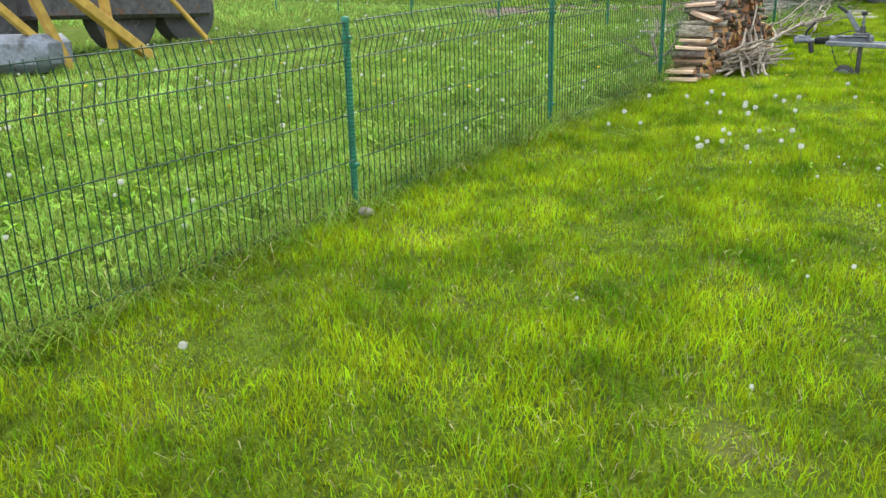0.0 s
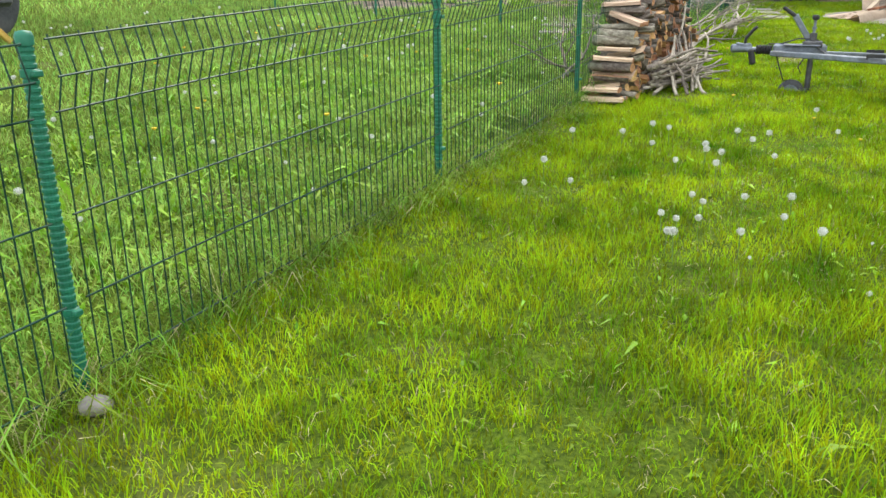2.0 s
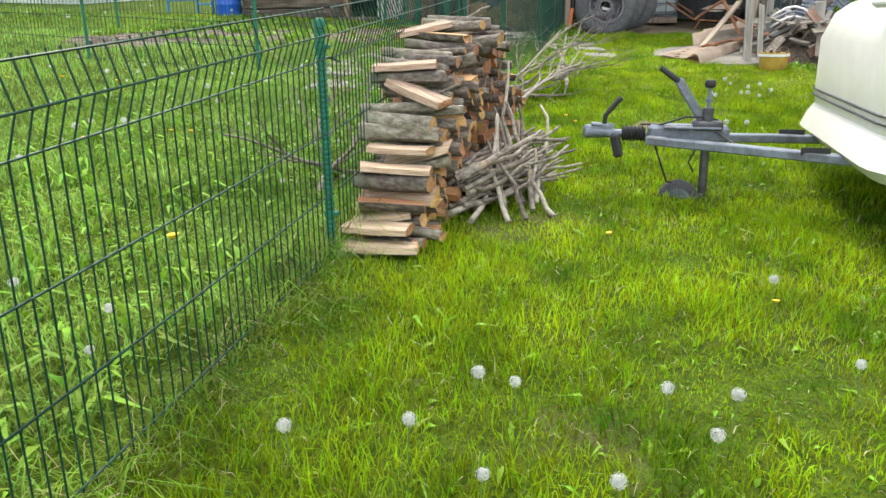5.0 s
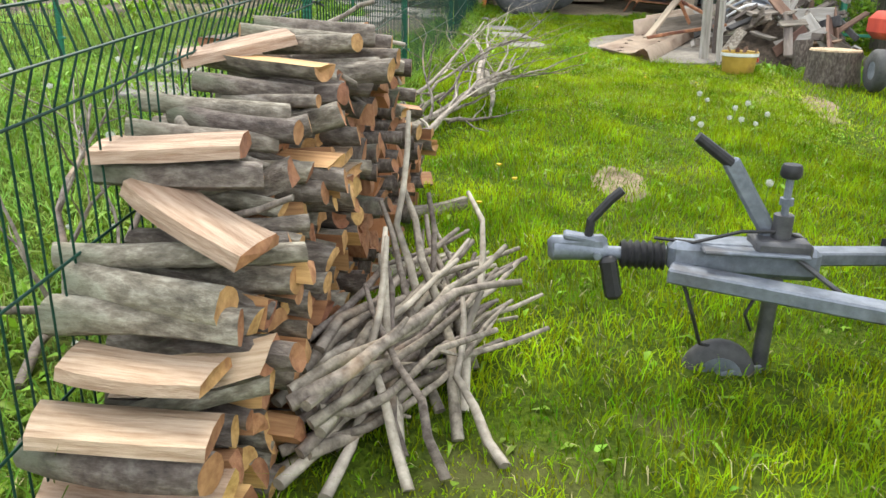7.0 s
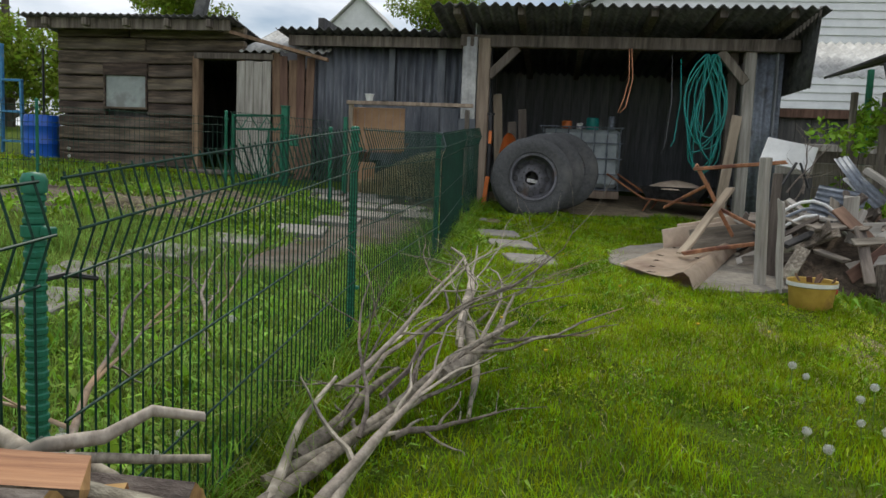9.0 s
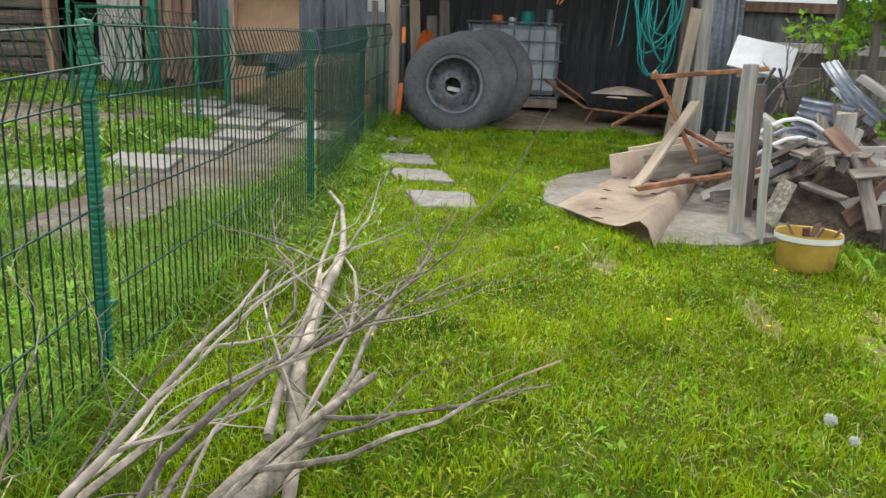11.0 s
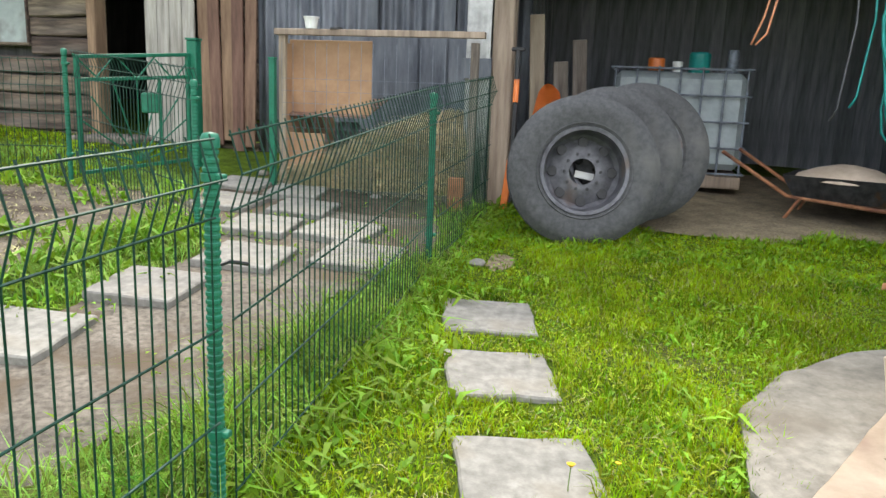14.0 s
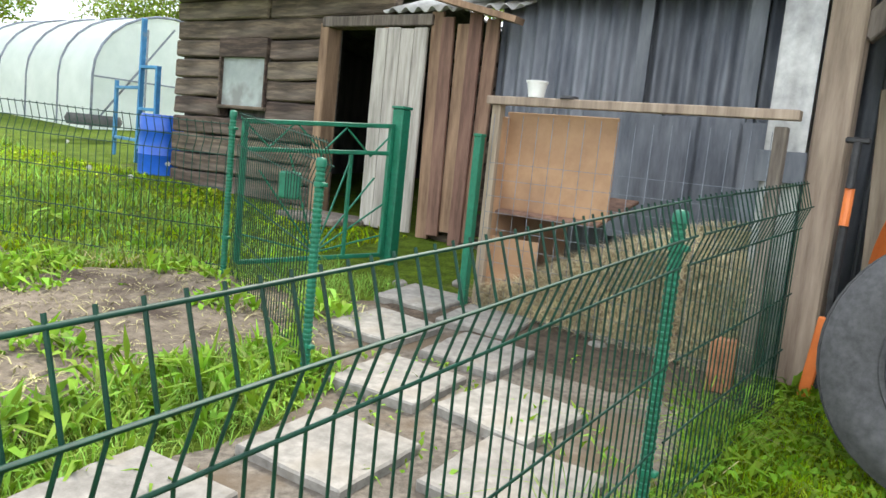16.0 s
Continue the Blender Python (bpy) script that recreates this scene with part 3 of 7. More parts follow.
part("roof", bm, ROOFING, house, "dark corrugated roof", 180, INV @ at(21.05, -10.85, absolute=4.02, rx=-97))
bm = bmesh.new()
box(bm, (0, 0, 0), (3.5, 0.05, 0.17), bevel=0.006)
part("fascia", bm, OLDBOARD, house, m=INV @ at(21.2, -9.05, absolute=3.90))
for i in range(5):
    bm = bmesh.new()
    box(bm, (0, 0, 0), (0.08, 0.9, 0.12), bevel=0.008)
    part("rafter", bm, OLDBOARD, house, m=INV @ at(21.5, -10.4 + i * 0.7, absolute=3.91))
bm = bmesh.new()
bar(bm, A(21.35, -7.9, 4.0), A(21.9, -7.95, 4.9), 0.16, 0.16)
hpart("stovepipe", bm, ROOFING, "dark bent stovepipe on the roof")
# brown boarded corner beside the door
for i in range(5):
    bm = bmesh.new()
    box(bm, (0, 0, 0), (0.13, 0.03, 2.0 - 0.1 * (i % 3)), bevel=0.004)
    part("board", bm, BROWNBOARD, house, m=INV @ at(21.5 - 0.03 * (i % 2), -6.62 + i * 0.135, 1.0, ry=rng.uniform(-1.5, 1.5)))
# pale lean-to roof between the sheds
bm = bmesh.new()
wavy(bm, 1.5, 1.9, 0.15, 0.025, 0.008)
part("lean_to_roof", bm, PALEROOF, house, "pale corrugated lean-to roof", 180, INV @ at(21.45, -7.25, absolute=3.55, rx=-70))
bm = bmesh.new()
bar(bm, A(21.25, -7.3, 3.80), A(21.4, -5.75, 3.42), 0.16, 0.05)
hpart("verge_board", bm, BROWNBOARD)

# ---------------------------------------------------------------- garage and tin wall
garage = thing("garage", at(20.3, -1.4), "open-fronted timber garage with a dark corrugated roof", "shed")
INV = garage.matrix_world.inverted()


def gpart(name, bm, mats, label="", smooth_angle=None):
    return part(name, bm, mats, garage, label, smooth_angle, INV)


bm = bmesh.new()
wavy(bm, 2.9, 2.35, 0.13, 0.025, 0.003, 8)
tin = part("tin_wall", bm, SHEETMETAL, garage, "grey corrugated sheet wall", 180, INV @ at(21.62, -6.05))
for i, (r, w) in enumerate(((-4.75, 0.1), (-3.95, 0.12))):
    bm = bmesh.new()
    box(bm, (0, 0, 1.1), (w, 0.02, 2.2), bevel=0.003)
    part("cover_strip", bm, SHEETMETAL, garage, m=INV @ at(21.57, r))
for i in range(6):
    bm = bmesh.new()
    box(bm, (0, 0, 0), (0.34, 0.02, 0.9 + 0.1 * (i % 2)), bevel=0.003)
    part("slate_board", bm, SHEETMETAL, garage, m=INV @ at(21.55, -5.0 + i * 0.3, 0.85, ry=rng.uniform(-1, 1)))
for s, r, w, mat, z1 in ((20.3, -3.16, 0.17, BEAM, 3.62), (20.35, 0.40, 0.15, GREYBOARD, 3.62), (20.5, 0.22, 0.12, OLDBOARD, 3.6)):
    bm = bmesh.new()
    g = W(s, r).z - 0.2
    bar(bm, (0, 0, -0.2), (0, 0, z1 - g - 0.2), w, w, 0.012)
    part("post", bm, mat, garage, m=INV @ at(s, r))
bm = bmesh.new()
bar(bm, A(20.3, -3.5, 3.58), A(20.3, 1.0, 3.58), 0.16, 0.16, 0.01)
part("beam", bm, OLDBOARD, garage, m=INV)
for r0, r1 in ((-3.1, -2.7), (0.35, 0.0)):
    bm = bmesh.new()
    bar(bm, A(20.3, r0, 3.1), A(20.3, r1, 3.5), 0.1, 0.12, 0.008)
    part("brace", bm, OLDBOARD, garage, m=INV)
bm = bmesh.new()
wavy(bm, 0.2, 2.3, 0.1, 0.014, 0.003)
part("corner_sheet", bm, PALEROOF, garage, "pale corrugated corner strip", 180, INV @ at(20.22, -3.46))
bm = bmesh.new()
box(bm, (0, 0, 0), (0.24, 0.03, 0.16), bevel=0.003)
part("corner_patch", bm, SHEETMETAL, garage, m=INV @ at(20.18, -3.36, 1.1))
bm = bmesh.new()
wavy(bm, 0.42, 2.35, 0.11, 0.016, 0.003)
part("front_sheet", bm, GALV, garage, "pale corrugated sheet beside the opening", 180, INV @ at(20.38, 0.42))
for a, b, name in (((20.3, 0.75), (24.2, 0.75), "side_wall"), ((24.2, -6.05), (24.2, 0.75), "back_wall"), ((20.35, -3.3), (21.6, -3.3), "partition"), ((21.62, -3.3), (24.2, -3.3), "partition")):
    n = max(3, int(math.hypot(a[0] - b[0], a[1] - b[1]) / 0.17))
    for i in range(n):
        k = (i + 0.5) / n
        s, r = a[0] + (b[0] - a[0]) * k + 0.013 * (i % 2), a[1] + (b[1] - a[1]) * k + 0.013 * (i % 2)
        bm = bmesh.new()
        box(bm, (0, 0, 1.2), (0.19, 0.025, 2.6), bevel=0.003)
        part("board", bm, INNERBOARD, garage, m=INV @ at(s, r, 0, rz=90 if a[1] == b[1] else 0))
bm = bmesh.new()
wavy(bm, 5.0, 4.8, 0.15, 0.028, 0.01)
part("roof", bm, ROOFING, garage, "dark corrugated garage roof", 180, INV @ at(19.6, -3.85, absolute=3.95, rx=-94))
bm = bmesh.new()
wavy(bm, 3.1, 3.4, 0.15, 0.028, 0.01)
part("roof", bm, ROOFING, garage, "dark corrugated roof of the tin shed", 180, INV @ at(21.2, -6.55, absolute=3.88, rx=-94))
for i in range(6):
    bm = bmesh.new()
    box(bm, (0, 0, 0), (0.1, 4.6, 0.14), bevel=0.01)
    part("rafter", bm, OLDBOARD, garage, m=INV @ at(22.0, -3.5 + i * 0.85, absolute=3.74, rx=-4))
bm = bmesh.new()
wavy(bm, 1.6, 1.0, 0.15, 0.028, 0.01)
part("side_roof", bm, ROOFING, garage, "dark corrugated sheet over the side", 180, INV @ at(19.75, 1.02, absolute=3.0, rz=90, rx=4))
bm = bmesh.new()
box(bm, (0, 0, 0), (2.8, 0.04, 0.16), bevel=0.005)
part("fascia", bm, OLDBOARD, garage, m=INV @ at(21.4, -5.0, absolute=3.72))


# ---------------------------------------------------------------- firewood
def log_meshes(kind, rad, length, seed):
    """Bark and cut meshes of one log along z: round, half, quarter or a flat slab."""
    rr = random.Random(seed)
    n = 12
    if kind == "round":
        poly = [(math.cos(2 * math.pi * i / n) * rad * rr.uniform(0.9, 1.08), math.sin(2 * math.pi * i / n) * rad * rr.uniform(0.9, 1.08)) for i in range(n)]
        bark = [True] * n
    elif kind == "half":
        poly = [(math.cos(math.pi * i / 7) * rad * 1.2, math.sin(math.pi * i / 7) * rad * 1.1 - rad * 0.4) for i in range(8)] + [(-rad * 0.4, -rad * 0.46), (rad * 0.5, -rad * 0.36)]
        bark = [True] * 7 + [False] * 3
    elif kind == "quarter":
        poly = [(math.cos(math.pi * 0.5 * i / 4) * rad * 1.7 - rad * 0.7, math.sin(math.pi * 0.5 * i / 4) * rad * 1.7 - rad * 0.7) for i in range(5)] + [(-rad * 0.75, rad * 0.2), (-rad * 0.72, -rad * 0.72), (rad * 0.2, -rad * 0.66)]
        bark = [True] * 4 + [False] * 4
    else:
        kk = [rr.uniform(0.75, 1.15) for _ in range(7)]
        poly = [(-1.5 * rad, -0.30 * rad * kk[0]), (-0.3 * rad, -0.42 * rad * kk[1]), (1.4 * rad, -0.34 * rad * kk[2]), (1.6 * rad * kk[3], 0.08 * rad), (1.0 * rad, 0.34 * rad * kk[4]), (-0.2 * rad, 0.44 * rad * kk[5]), (-1.3 * rad, 0.26 * rad * kk[6])]
        bark = [True, True, False, False, False, False, False]
    bend, rings = rr.uniform(-0.02, 0.02), []
    skin, cut = bmesh.new(), bmesh.new()
    zs = [-0.5, -0.3, -0.05, 0.2, 0.5]
    pts = []
    for j, z in enumerate(zs):
        k = bend * (1 - 4 * z * z)
        tilt = rr.uniform(-0.012, 0.012) if j in (0, 4) else 0
        pts.append([(x * (1 + 0.10 * noise.noise((x * 30, z * 4, seed))) + k, y * (1 + 0.16 * noise.noise((y * 30, z * 5, seed + 9))), z * length + tilt * x / rad) for x, y in poly])
    m = len(poly)
    for i in range(m):
        b = skin if bark[i] else cut
        for p, q in zip(pts, pts[1:]):
            b.faces.new([b.verts.new(c) for c in (p[i], p[(i + 1) % m], q[(i + 1) % m], q[i])])
    ends = []
    for ring, flip in ((pts[0], True), (pts[-1], False)):
        e = bmesh.new()
        c = Vector((sum(p[0] for p in ring) / m, sum(p[1] for p in ring) / m, ring[0][2] + (0.004 if flip else -0.004)))
        hub = e.verts.new(c)
        rim = [e.verts.new(p) for p in (reversed(ring) if flip else ring)]
        for i in range(m):
            e.faces.new((hub, rim[i], rim[(i + 1) % m]))
        ends.append(e)
    for b in (skin, cut):
        bmesh.ops.remove_doubles(b, verts=b.verts, dist=0.0004)
    return skin, cut, ends


def log_set(kind, rad, length, seed, pale):
    a, b, ends = log_meshes(kind, rad, length, seed)
    split = mesh_of(b, "split_face", pale, 30) if b.faces else None
    return mesh_of(a, "bark", BARK, 50), split, [mesh_of(e, "cut_end", ENDGRAIN) for e in ends]


VARIANTS = {}
for kind, count in (("round", 12), ("half", 8), ("quarter", 9), ("slab", 6)):
    for i in range(count):
        rad = {"round": (0.019, 0.036), "half": (0.030, 0.044), "quarter": (0.030, 0.044), "slab": (0.040, 0.050)}[kind]
        VARIANTS.setdefault(kind, []).append(log_set(kind, rng.uniform(*rad), rng.uniform(0.29, 0.38), len(VARIANTS) * 10 + i, PALEWOOD if kind == "slab" or i == 2 else CUT))
LOG_LABEL = {"round": "round unsplit firewood log with grey bark", "half": "split half log of orange firewood in the stack",
             "quarter": "split quarter log of orange firewood in the stack", "slab": "pale flat split piece of firewood on the stack"}


REST = bmesh.new()


def joined_log(kind, m, scale):
    """A log of the hidden courses, added to one joined mesh."""
    a, split, ends = rng.choice(VARIANTS[kind])
    m = m @ Matrix.Diagonal((scale, scale, min(scale, 1.05), 1))
    for slot, me in [(0, a), (1, split)] + [(2, e) for e in ends]:
        if me:
            v0, f0 = len(REST.verts), len(REST.faces)
            REST.from_mesh(me)
            REST.verts.ensure_lookup_table()
            REST.faces.ensure_lookup_table()
            for v in REST.verts[v0:]:
                v.co = m @ v.co
            for f in REST.faces[f0:]:
                f.material_index = slot


def firewood(kind, m, scale=1.0):
    a, split, ends = rng.choice(VARIANTS[kind])
    ob = new("firewood_log", a)
    ob.matrix_world = m @ Matrix.Diagonal((scale, scale, min(scale, 1.05), 1))
    tagged(ob, LOG_LABEL[kind], "firewood log", "stacked firewood")
    if split:
        part("split_face", split, None, ob)
    for e in ends:
        part("cut_end", e, None, ob)
    return ob


PILE = 0.13                       # where the stack begins, past the post


def pile_top(s):
    pts = [(8.02, 0.05), (8.12, 0.06), (8.25, 0.13), (8.4, 0.26), (8.5, 0.36), (8.65, 0.50), (8.8, 0.62), (9.0, 0.70), (9.3, 0.77), (9.5, 0.85), (9.8, 0.88), (10.1, 0.80), (10.3, 0.70), (10.5, 0.57), (10.8, 0.32), (11.05, 0.02)]
    s -= PILE * max(0.0, min(1.0, (11.05 - s) / 2.9))
    for (a, h), (b, k) in zip(pts, pts[1:]):
        if a <= s <= b:
            return h + (k - h) * (s - a) / (b - a)
    return 0.0


z, row = 0.02, 0
while z < 0.95:
    s = 8.08 + PILE + (0.035 if row % 2 else 0.0) + rng.uniform(-0.01, 0.01)
    while s < 11.05:
        top = pile_top(s)
        if z < top - 0.02:
            shown = z > top - 0.13
            deep = z / max(0.1, top)
            kind = rng.choices(["round", "half", "quarter", "slab"], [2.2, 2, 4, 0] if deep < 0.55 else ([4, 2, 2, 0.4] if not shown else [5, 1.6, 1.4, 0.7]))[0]
            if s < 8.42 + PILE and shown:
                kind = rng.choice(["slab", "half", "slab", "round"])
            jit = 20 if shown else 6
            r = -2.83 + rng.uniform(-0.06, 0.06) + (rng.uniform(-0.06, 0.05) if shown else 0)
            lie = at(s + rng.uniform(-0.014, 0.014), r, z + rng.uniform(-0.01, 0.01), rz=rng.gauss(0, jit * 0.6))
            spin = rng.uniform(0, 360) if kind != "slab" else rng.uniform(-14, 14) + 90
            put = firewood if shown or s < 9.6 else joined_log
            put(kind, lie @ Matrix.Rotation(radians(90 + rng.gauss(0, jit * 0.35)), 4, "Y") @ Matrix.Rotation(radians(spin), 4, "Z"), rng.uniform(0.9, 1.12))
        s += rng.uniform(0.060, 0.074)
    z += 0.056
    row += 1
tagged(new("stacked_logs", mesh_of(REST, "stacked_logs", [BARK, CUT, ENDGRAIN], 50)), "lower courses of the long firewood stack", "firewood", "", "stuff")
# pieces that lie loose over the slope of the stack
for s, h, kind, yaw, pitch, k, r in ((8.10, 0.04, "slab", 3, 0, 1.0, -2.83), (8.14, 0.11, "slab", -2, 0, 1.0, -2.85), (8.24, 0.19, "half", 4, 2, 1.15, -2.82), (8.34, 0.27, "round", -3, 1, 1.35, -2.84), (8.36, 0.33, "slab", 6, 3, 1.1, -2.83), (8.47, 0.40, "slab", -3, 1, 1.0, -2.84),
                                    (8.54, 0.46, "round", 5, 2, 1.25, -2.86), (8.58, 0.50, "round", -6, 4, 1.3, -2.87), (8.64, 0.56, "round", 8, -2, 1.2, -2.90), (8.72, 0.63, "slab", -26, 16, 1.1, -2.80), (8.80, 0.69, "round", 4, 0, 1.35, -2.88), (8.83, 0.74, "slab", 10, -3, 1.1, -2.90),
                                    (8.98, 0.73, "round", 12, 6, 1.1, -2.90), (9.05, 0.75, "round", -10, 3, 1.0, -2.84), (9.12, 0.77, "round", 16, 5, 1.1, -2.92), (9.20, 0.78, "round", -4, -3, 0.9, -2.80), (9.26, 0.80, "round", 24, 8, 0.9, -2.86),
                                    (9.36, 0.85, "half", -8, 4, 1.2, -2.86), (9.42, 0.88, "slab", 38, -10, 1.1, -2.97), (9.52, 0.89, "round", -14, -4, 0.9, -2.78), (9.6, 0.90, "round", 20, 5, 1.0, -2.84),
                                    (9.72, 0.90, "round", 8, 3, 1.2, -2.82), (9.86, 0.88, "round", -12, -4, 1.25, -2.84), (9.98, 0.84, "round", 6, 5, 1.15, -2.80), (10.12, 0.79, "half", 14, 4, 1.2, -2.83), (10.26, 0.72, "round", -9, 6, 1.1, -2.80), (10.38, 0.64, "quarter", 10, 4, 1.15, -2.80), (10.48, 0.56, "round", -6, 5, 1.2, -2.79), (10.60, 0.46, "half", 10, 6, 1.1, -2.78), (10.74, 0.34, "round", -14, 4, 1.2, -2.80), (10.88, 0.22, "quarter", 8, 4, 1.15, -2.76)):
    firewood(kind, at(s + PILE * max(0.0, min(1.0, (11.05 - s) / 2.9)), r, h, rz=yaw) @ Matrix.Rotation(radians(90 + pitch), 4, "Y") @ Matrix.Rotation(radians(-90 if kind == "half" else 90), 4, "Z"), k)
for name, a, b, rad, lab in (("bark_slab", (9.72, -3.10, 0.86), (10.27, -3.02, 0.82), 0.046, "long rough slab of bark lying on the firewood stack"),):
    skin, split, ends = log_set("slab", rad, 0.66, 77, BROWNBOARD)
    skin.materials[0] = OLDLOG
    p, q = W(*a), W(*b)
    ob = new(name, skin)
    ob.matrix_world = Matrix.Translation((p + q) / 2) @ (q - p).to_track_quat("Z", "Y").to_matrix().to_4x4() @ Matrix.Rotation(radians(180), 4, "Z")
    tagged(ob, lab, "bark slab")
    part("split_face", split, None, ob)
    for e in ends:
        part("cut_end", e, None, ob)
for s in (9.2, 10.0, 10.6):
    firewood("round", at(s, -2.56, 0.03, rz=rng.uniform(-40, 40)) @ Matrix.Rotation(radians(90), 4, "Y"))


# ---------------------------------------------------------------- sticks and dead branches
def stick_mesh(seed, length, rad, mat):
    rr = random.Random(seed)
    n = 7
    x = y = 0.0
    pts = []
    for i in range(n):
        pts.append((x, y, length * (i / (n - 1) - 0.5)))
        x += rr.gauss(0, 0.028) * length
        y += rr.gauss(0, 0.028) * length
    bm = bmesh.new()
    tube(bm, pts, [rad * (1 - 0.55 * i / (n - 1)) for i in range(n)], 7, ragged=0.12, seed=seed)
    if rr.random() < 0.5:
        i = rr.randint(2, 4)
        p = Vector(pts[i])
        tube(bm, [p, p + Vector((rr.uniform(-0.06, 0.06), rr.uniform(-0.06, 0.06), 0.09)) * length], [rad * 0.6, rad * 0.25], 5)
    return mesh_of(bm, "stick", mat, 70)


STICKS = [stick_mesh(i, rng.uniform(0.65, 1.05), rng.uniform(0.011, 0.021), PALESTICK if i % 5 == 0 else STICK) for i in range(16)]


def stick(a, b, k):
    me = STICKS[k % len(STICKS)]
    a, b = Vector(a), Vector(b)
    ob = new("stick", me)
    zs = [v.co.z for v in me.vertices]
    f = (b - a).length / (max(zs) - min(zs))
    ob.matrix_world = Matrix.Translation((a + b) / 2) @ (b - a).to_track_quat("Z", "Y").to_matrix().to_4x4() @ Matrix.Rotation(k * 1.7, 4, "Z") @ Matrix.Diagonal((1, 1, f, 1))
    tagged(ob, "dry grey stick in a loose bundle by the firewood", "stick", "bundle of sticks")


for i in range(40):
    lift = (i % 10) / 10 + rng.uniform(0, 0.08)
    back = i // 10
    s0 = 8.80 + 0.10 * back + rng.gauss(0, 0.05)
    a = W(s0 - 0.06 * lift, -2.60 + rng.gauss(0, 0.04), 0.02 + 0.22 * lift)
    b = W(s0 + 0.62 + rng.gauss(0, 0.12), -2.22 + rng.gauss(0, 0.07), 0.05 + 0.26 * lift + rng.gauss(0, 0.02))
    stick(a, b, i)
for i in range(12):
    s0 = 8.98 + rng.uniform(0, 0.55)
    stick(W(s0 - 0.16, -2.30 + rng.uniform(-0.12, 0.10), 0.01), W(s0 + rng.uniform(0.2, 0.45), -2.44 + rng.uniform(-0.10, 0.14), rng.uniform(0.30, 0.48)), i * 3 + 1)
for i in range(9):
    s0 = rng.uniform(8.85, 10.5)
    h = pile_top(s0) + rng.uniform(0.0, 0.035)
    turn, L = rng.uniform(-0.9, 0.9), rng.uniform(0.14, 0.26)
    stick(W(s0 - L * math.sin(turn), -2.84 - L * math.cos(turn), h + rng.uniform(-0.02, 0.05)), W(s0 + L * math.sin(turn), -2.82 + L * math.cos(turn), h - rng.uniform(-0.02, 0.05)), i * 5 + 2)
for a, b in (((8.72, -2.52, 0.02), (9.62, -2.20, 0.20)), ((8.80, -2.34, 0.0), (9.30, -2.40, 0.36)), ((8.70, -2.62, 0.06), (9.40, -2.12, 0.12)), ((8.92, -2.12, 0.01), (9.34, -2.20, 0.16)), ((9.3, -2.36, 0.1), (9.75, -2.42, 0.62))):
    stick(W(*a), W(*b), 5)


def limb(p, d, length, rad, depth, rr, up=0.05, found=None, wob=1.0):
    """The tubes of a crooked limb that forks into thinner ones: (points, radii) of each."""
    n = 7
    found = [] if found is None else found
    pts, radii, q = [p.copy()], [rad], p.copy()
    d = d.normalized()
    aim = d.copy()
    forks = []
    for i in range(n):
        d = (d * 0.75 + aim * 0.25 + Vector((rr.gauss(0, 0.17), rr.gauss(0, 0.17), rr.gauss(0, 0.12) + up * 0.3)) * wob).normalized()
        q = q + d * (length / n)
        pts.append(q.copy())
        radii.append(rad * (1 - 0.7 * (i + 1) / n))
        if depth and i >= 1:
            forks.append((q.copy(), d.copy(), radii[-1]))
    found.append((pts, radii))
    for q, d, r in forks:
        if rr.random() < 0.7:
            side = Vector((rr.gauss(0, 1), rr.gauss(0, 1), rr.gauss(0.05, 0.38))).normalized()
            limb(q, d * 0.8 + side * 0.7, length * rr.uniform(0.3, 0.55), r * 0.62, depth - 1, rr, up, found)
    return found


def branch(a, b, rad, depth, seed, mat, label, up=0.05, wob=1.0):
    a, b = W(*a), W(*b)
    rr = random.Random(seed)
    owner = None
    for pts, radii in limb(Vector((0, 0, 0)), b - a, (b - a).length, rad, depth, rr, up, None, wob):
        for p in pts:
            low = gz(a.x + p.x, a.y + p.y) - a.z + 0.01
            p.z = max(p.z, low)
        bm = bmesh.new()
        tube(bm, pts, radii, 7 if radii[0] > 0.012 else 5, ragged=0.1, seed=rr.randint(0, 999))
        if owner is None:
            owner = new("dead_branch", mesh_of(bm, "dead_branch", mat, 70))
            owner.matrix_world = Matrix.Translation(a)
            tagged(owner, label, "branch", "heap of dead branches")
        else:
            part("twig", bm, mat, owner, smooth_angle=70)
    return owner


